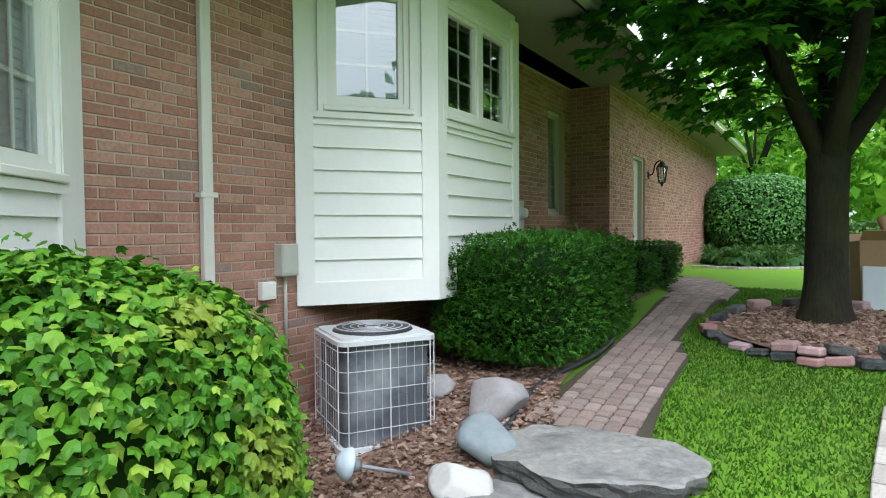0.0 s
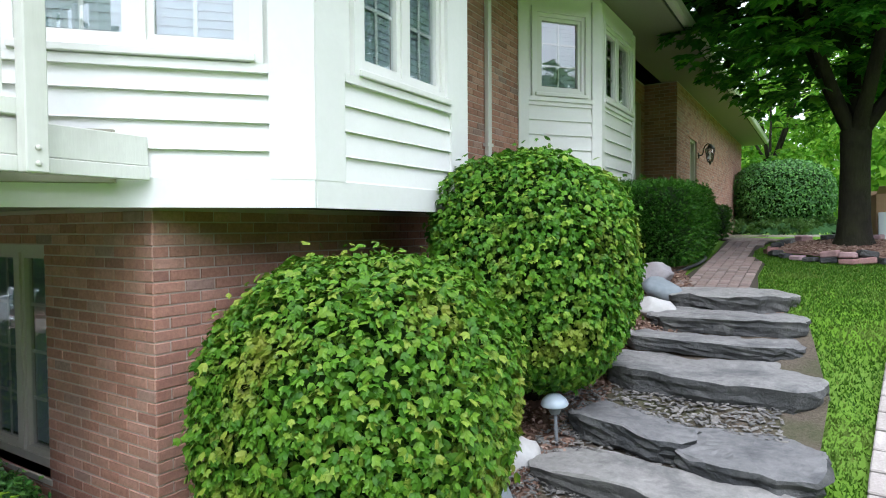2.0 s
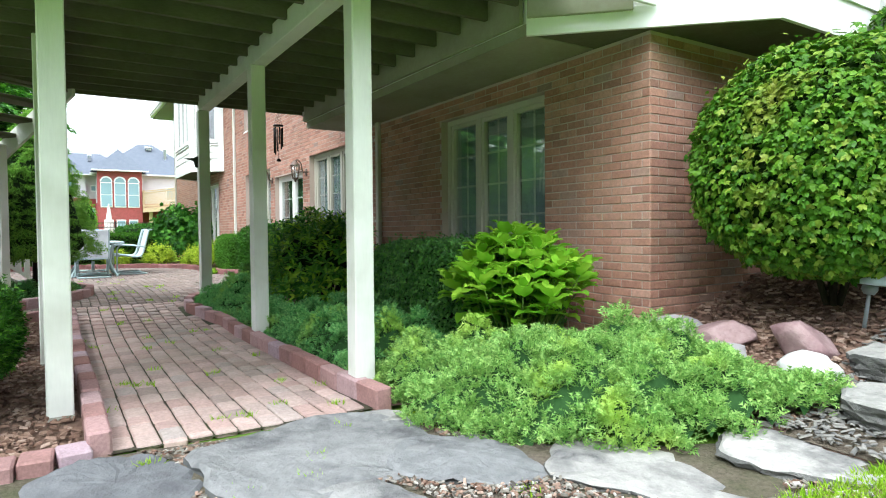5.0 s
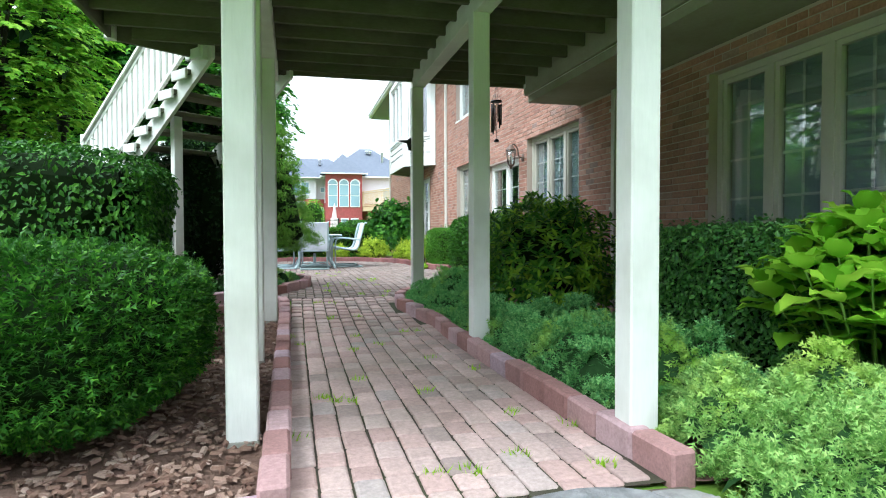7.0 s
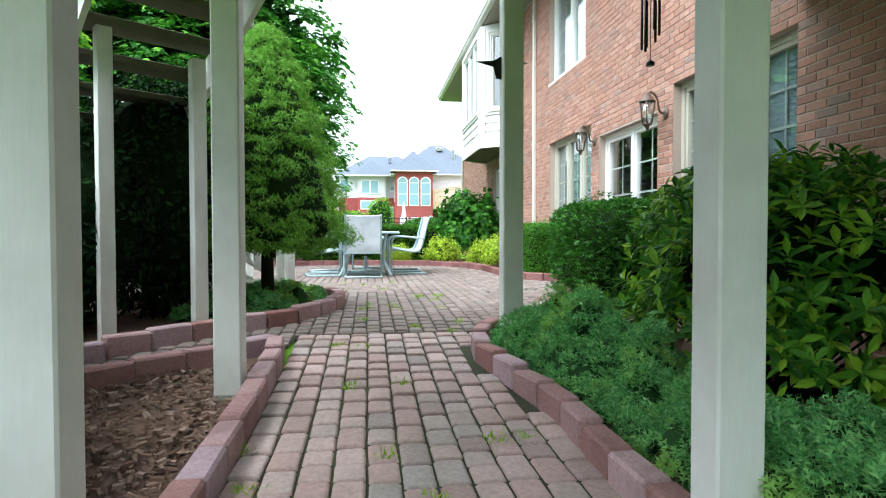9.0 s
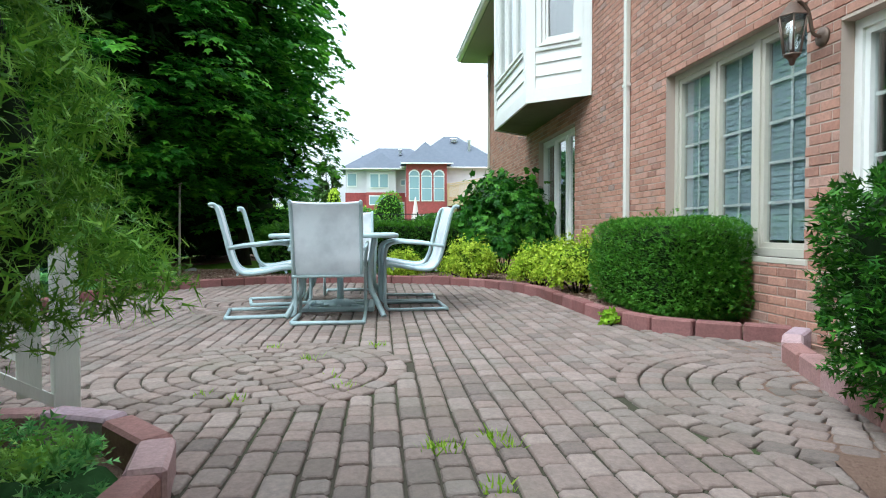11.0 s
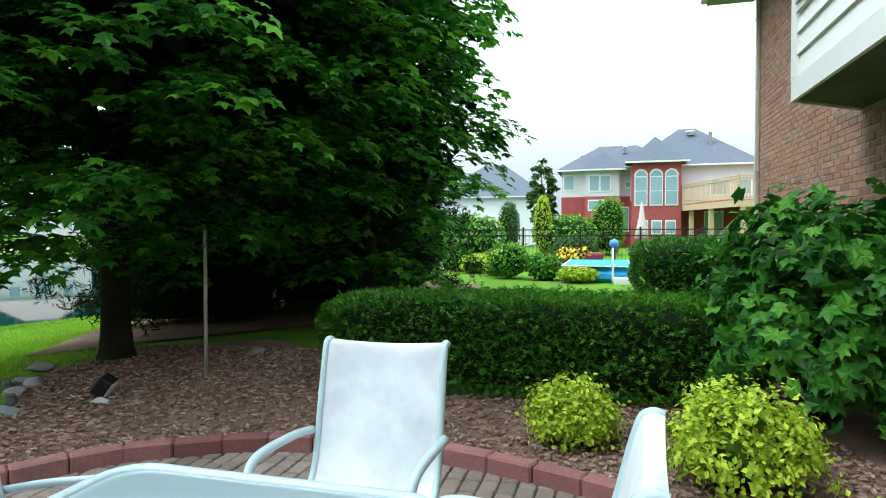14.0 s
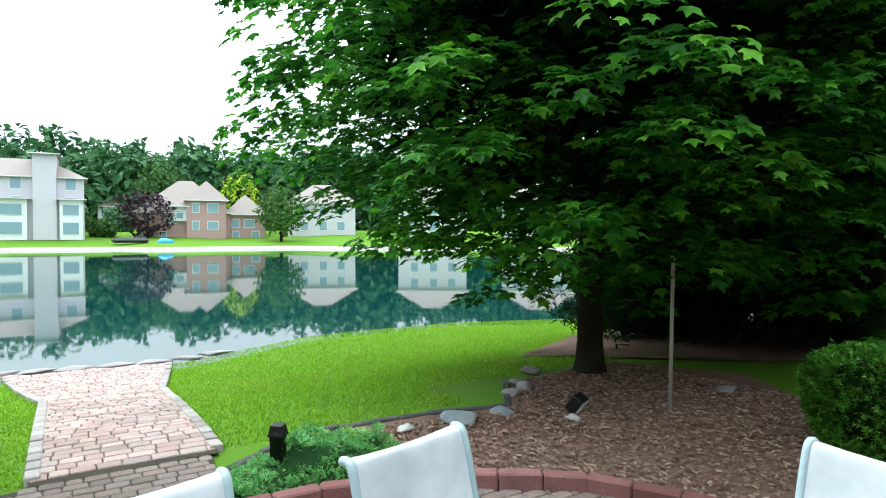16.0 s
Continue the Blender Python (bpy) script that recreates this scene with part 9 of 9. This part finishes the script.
for k, (dx, dist, h, r, mat) in enumerate(((-0.075, 128, 6, 3.0, WOODLEAF), (-0.113, 108, 8, 4.3, PURPLE), (-0.02, 126, 7, 2.6, FARLEAF), (-0.13, 136, 17, 5.5, FARLEAF), (-0.24, 140, 15, 4.5, GOLD), (-0.055, 112, 3, 2.0, FARLEAF), (-0.30, 104, 9, 4.0, FARLEAF))):
    hx, hy = polar((dx, -math.sqrt(1 - dx * dx)), dist)
    e = thing("bank_tree", (hx, hy, 0.6), "dark purple-leaved tree across the lake" if mat is PURPLE else "rounded green tree across the lake", "tree", "trees across the lake")
    u = unit(900)
    rad = rng.uniform(0.6, 1.0, (900, 1)) * (1 + 0.15 * lump(u, k + 5)[:, None])
    leaves("crown", u * rad * np.array([r, r, h * 0.48]) + np.array([0, 0, h * 0.52]), u + np.array([0, 0, 0.5]), 0.8, BROAD, mat, e, 0.5, 0.6)
    bm = bmesh.new()
    tube(bm, [(0, 0, -0.5), (0, 0, h * 0.5)], [0.3, 0.12], 8)
    part("trunk", bm, BARK, e)
for i, (x, y, h, r) in enumerate(((2.6, 27.0, 10, 3.6), (-2.6, 31.0, 11, 3.6), (7.0, 24.0, 9, 3.4))):
    tree("street_tree", (x, y, 2.0), h, 0.2, (h * 0.6, r, h * 0.38), 5000, 0.34, BROAD, BRIGHTLEAF, "leafy green tree beyond the garage", seed=31 + i)
shrub("street_hedge", (3.5, 23.5, 2.0), 3.0, 0.6, 1.1, 4, 3000, 0.14, BROAD, FARLEAF, VIBCORE, "clipped low hedge beyond the lawn", "hedge")
pale_edging([(-2.6, 15.4), (-1.6, 15.1), (-0.4, 15.8), (0.6, 17.2), (0.9, 19.0)], "pale concrete edging round the leafy bed", "bed edging by the garage")


# ---- pavers, laid last ----
paver_shapes = {}


def paver_corners(w, d, ring):
    """Eight-sided rings for a tumbled brick: foot, shoulder and worn top. Joints are wide between rows, tight within one."""
    out = []
    for row, butt, z, cut in ((0.005, 0.0028, -0.02, 0.011), (0.005, 0.0028, 0.004, 0.011), (0.009, 0.0065, 0.011, 0.013), (0.017, 0.014, 0.014, 0.012)):
        a, b, c = w / 2 - (row if ring else butt), d / 2 - (butt if ring else row), min(cut, w / 5, d / 5)
        out += [(x, y, z) for x, y in ((-a + c, -b), (a - c, -b), (a, -b + c), (a, b - c), (a - c, b), (-a + c, b), (-a, b - c), (-a, -b + c))]
    return out


PAVER_FACES = [(24, 25, 26, 31), (31, 26, 27, 30), (30, 27, 28, 29)] + [(8 * r + i, 8 * r + (i + 1) % 8, 8 * r + (i + 1) % 8 + 8, 8 * r + i + 8) for r in range(3) for i in range(8)]
for owner, pieces, stretch in PAVING:
    vs, fs, count = [], [], 0
    clay = PATIOBRICK if owner in (base_patio, base_upper) else PAVER
    lift = 0.0 if owner in (base_path, base_patio) else 0.012
    for x, y, w, d, turn in pieces:
        slope = math.degrees(math.atan2(lot(x, y + 0.1) - lot(x, y - 0.1), 0.2))
        m = pose(x + rnd.uniform(-0.003, 0.003), y + rnd.uniform(-0.002, 0.002), lot(x, y) + lift + (0.005 if turn else 0) + rnd.uniform(-0.003, 0.003), slope + rnd.uniform(-0.8, 0.8), rnd.uniform(-0.8, 0.8), turn + rnd.uniform(-1.7, 1.7))
        if stretch and stretch[0] <= x <= stretch[1] and count < 295:
            count += 1
            key = (round(w, 3), round(d, 3), bool(turn), clay.name)
            if key not in paver_shapes:
                me = bpy.data.meshes.new("paver")
                me.from_pydata(paver_corners(w, d, bool(turn)), [], PAVER_FACES)
                me.materials.append(clay)
                paver_shapes[key] = me
            ob = new("paver", paver_shapes[key])
            ob.parent = owner
            ob.matrix_basis = m
        else:
            mm = np.array(m)
            fs.append(np.array(PAVER_FACES) + 32 * len(vs))
            vs.append(np.array(paver_corners(w, d, bool(turn))) @ mm[:3, :3].T + mm[:3, 3])
    if vs:
        tagged(raw("pavers", np.concatenate(vs), np.concatenate(fs), clay, owner), "tumbled pinkish grey paving bricks", kind="stuff")


# ---- bricks, laid last ----
def brick_cells(p0, p1, z0, z1, openings):
    length = math.hypot(p1[0] - p0[0], p1[1] - p0[1])
    cells = []
    rows = int((z1 - z0) / COURSE)
    for j in range(rows):
        za = z0 + j * COURSE
        zb = za + COURSE - JOINT
        zm = (za + zb) / 2
        spans = [(0.0, length)]
        for o in openings:
            if o[2] - 0.01 < zm < o[3] + 0.01:
                spans = [s for a, b in spans for s in ((a, min(b, o[0])), (max(a, o[1]), b)) if s[1] - s[0] > 0.02]
        for a, b in spans:
            k = math.floor((a - (LONG / 2 if j % 2 else 0)) / LONG)
            u = k * LONG + (LONG / 2 if j % 2 else 0)
            while u < b:
                c, d = max(a, u), min(b, u + LONG - JOINT)
                if d - c > 0.03:
                    cells.append((c, d, za, zb))
                u += LONG
    return cells


def brick_corners(w, h, d):
    s, e = 0.004, 0.006
    return [(0, 0.001, 0), (w, 0.001, 0), (w, 0.001, h), (0, 0.001, h), (s, -e, s), (w - s, -e, s), (w - s, -e, h - s), (s, -e, h - s)]


BRICK_FACES = [(4, 5, 6, 7), (0, 1, 5, 4), (1, 2, 6, 5), (2, 3, 7, 6), (3, 0, 4, 7)]
brick_shapes = {}
for owner, p0, p1, z0, z1, openings, stretch in BRICKWORK:
    m = face_frame(p0, p1)
    m3 = np.array(m.to_3x3())
    org = np.array(m.translation)
    single, rest = [], []
    for c in brick_cells(p0, p1, z0, z1, openings):
        inside = stretch and stretch[0] <= c[0] and c[1] <= stretch[1] + 0.01 and stretch[2] <= c[2] and c[3] <= stretch[3]
        (single if inside and len(single) < 290 else rest).append(c)
    vs, fs = [], []
    bf = np.array(BRICK_FACES)
    for a, b, za, zb in rest:
        lv = np.array(brick_corners(b - a, zb - za, 0)) + np.array([a, rnd.uniform(-0.002, 0.002), za])
        fs.append(bf + 8 * len(vs))
        vs.append(lv @ m3.T + org)
    ob = raw("bricks", np.concatenate(vs), np.concatenate(fs), BRICK, owner)
    tagged(ob, "brown pink clay bricks in running bond", kind="stuff")
    for a, b, za, zb in single:
        key = (round(b - a, 3), round(zb - za, 4))
        if key not in brick_shapes:
            me = bpy.data.meshes.new("brick")
            me.from_pydata(brick_corners(b - a, zb - za, 0), [], BRICK_FACES)
            me.materials.append(BRICK)
            brick_shapes[key] = me
        br = new("brick", brick_shapes[key])
        br.parent = owner
        br.matrix_basis = m @ Matrix.Translation((a, rnd.uniform(-0.002, 0.002), za))
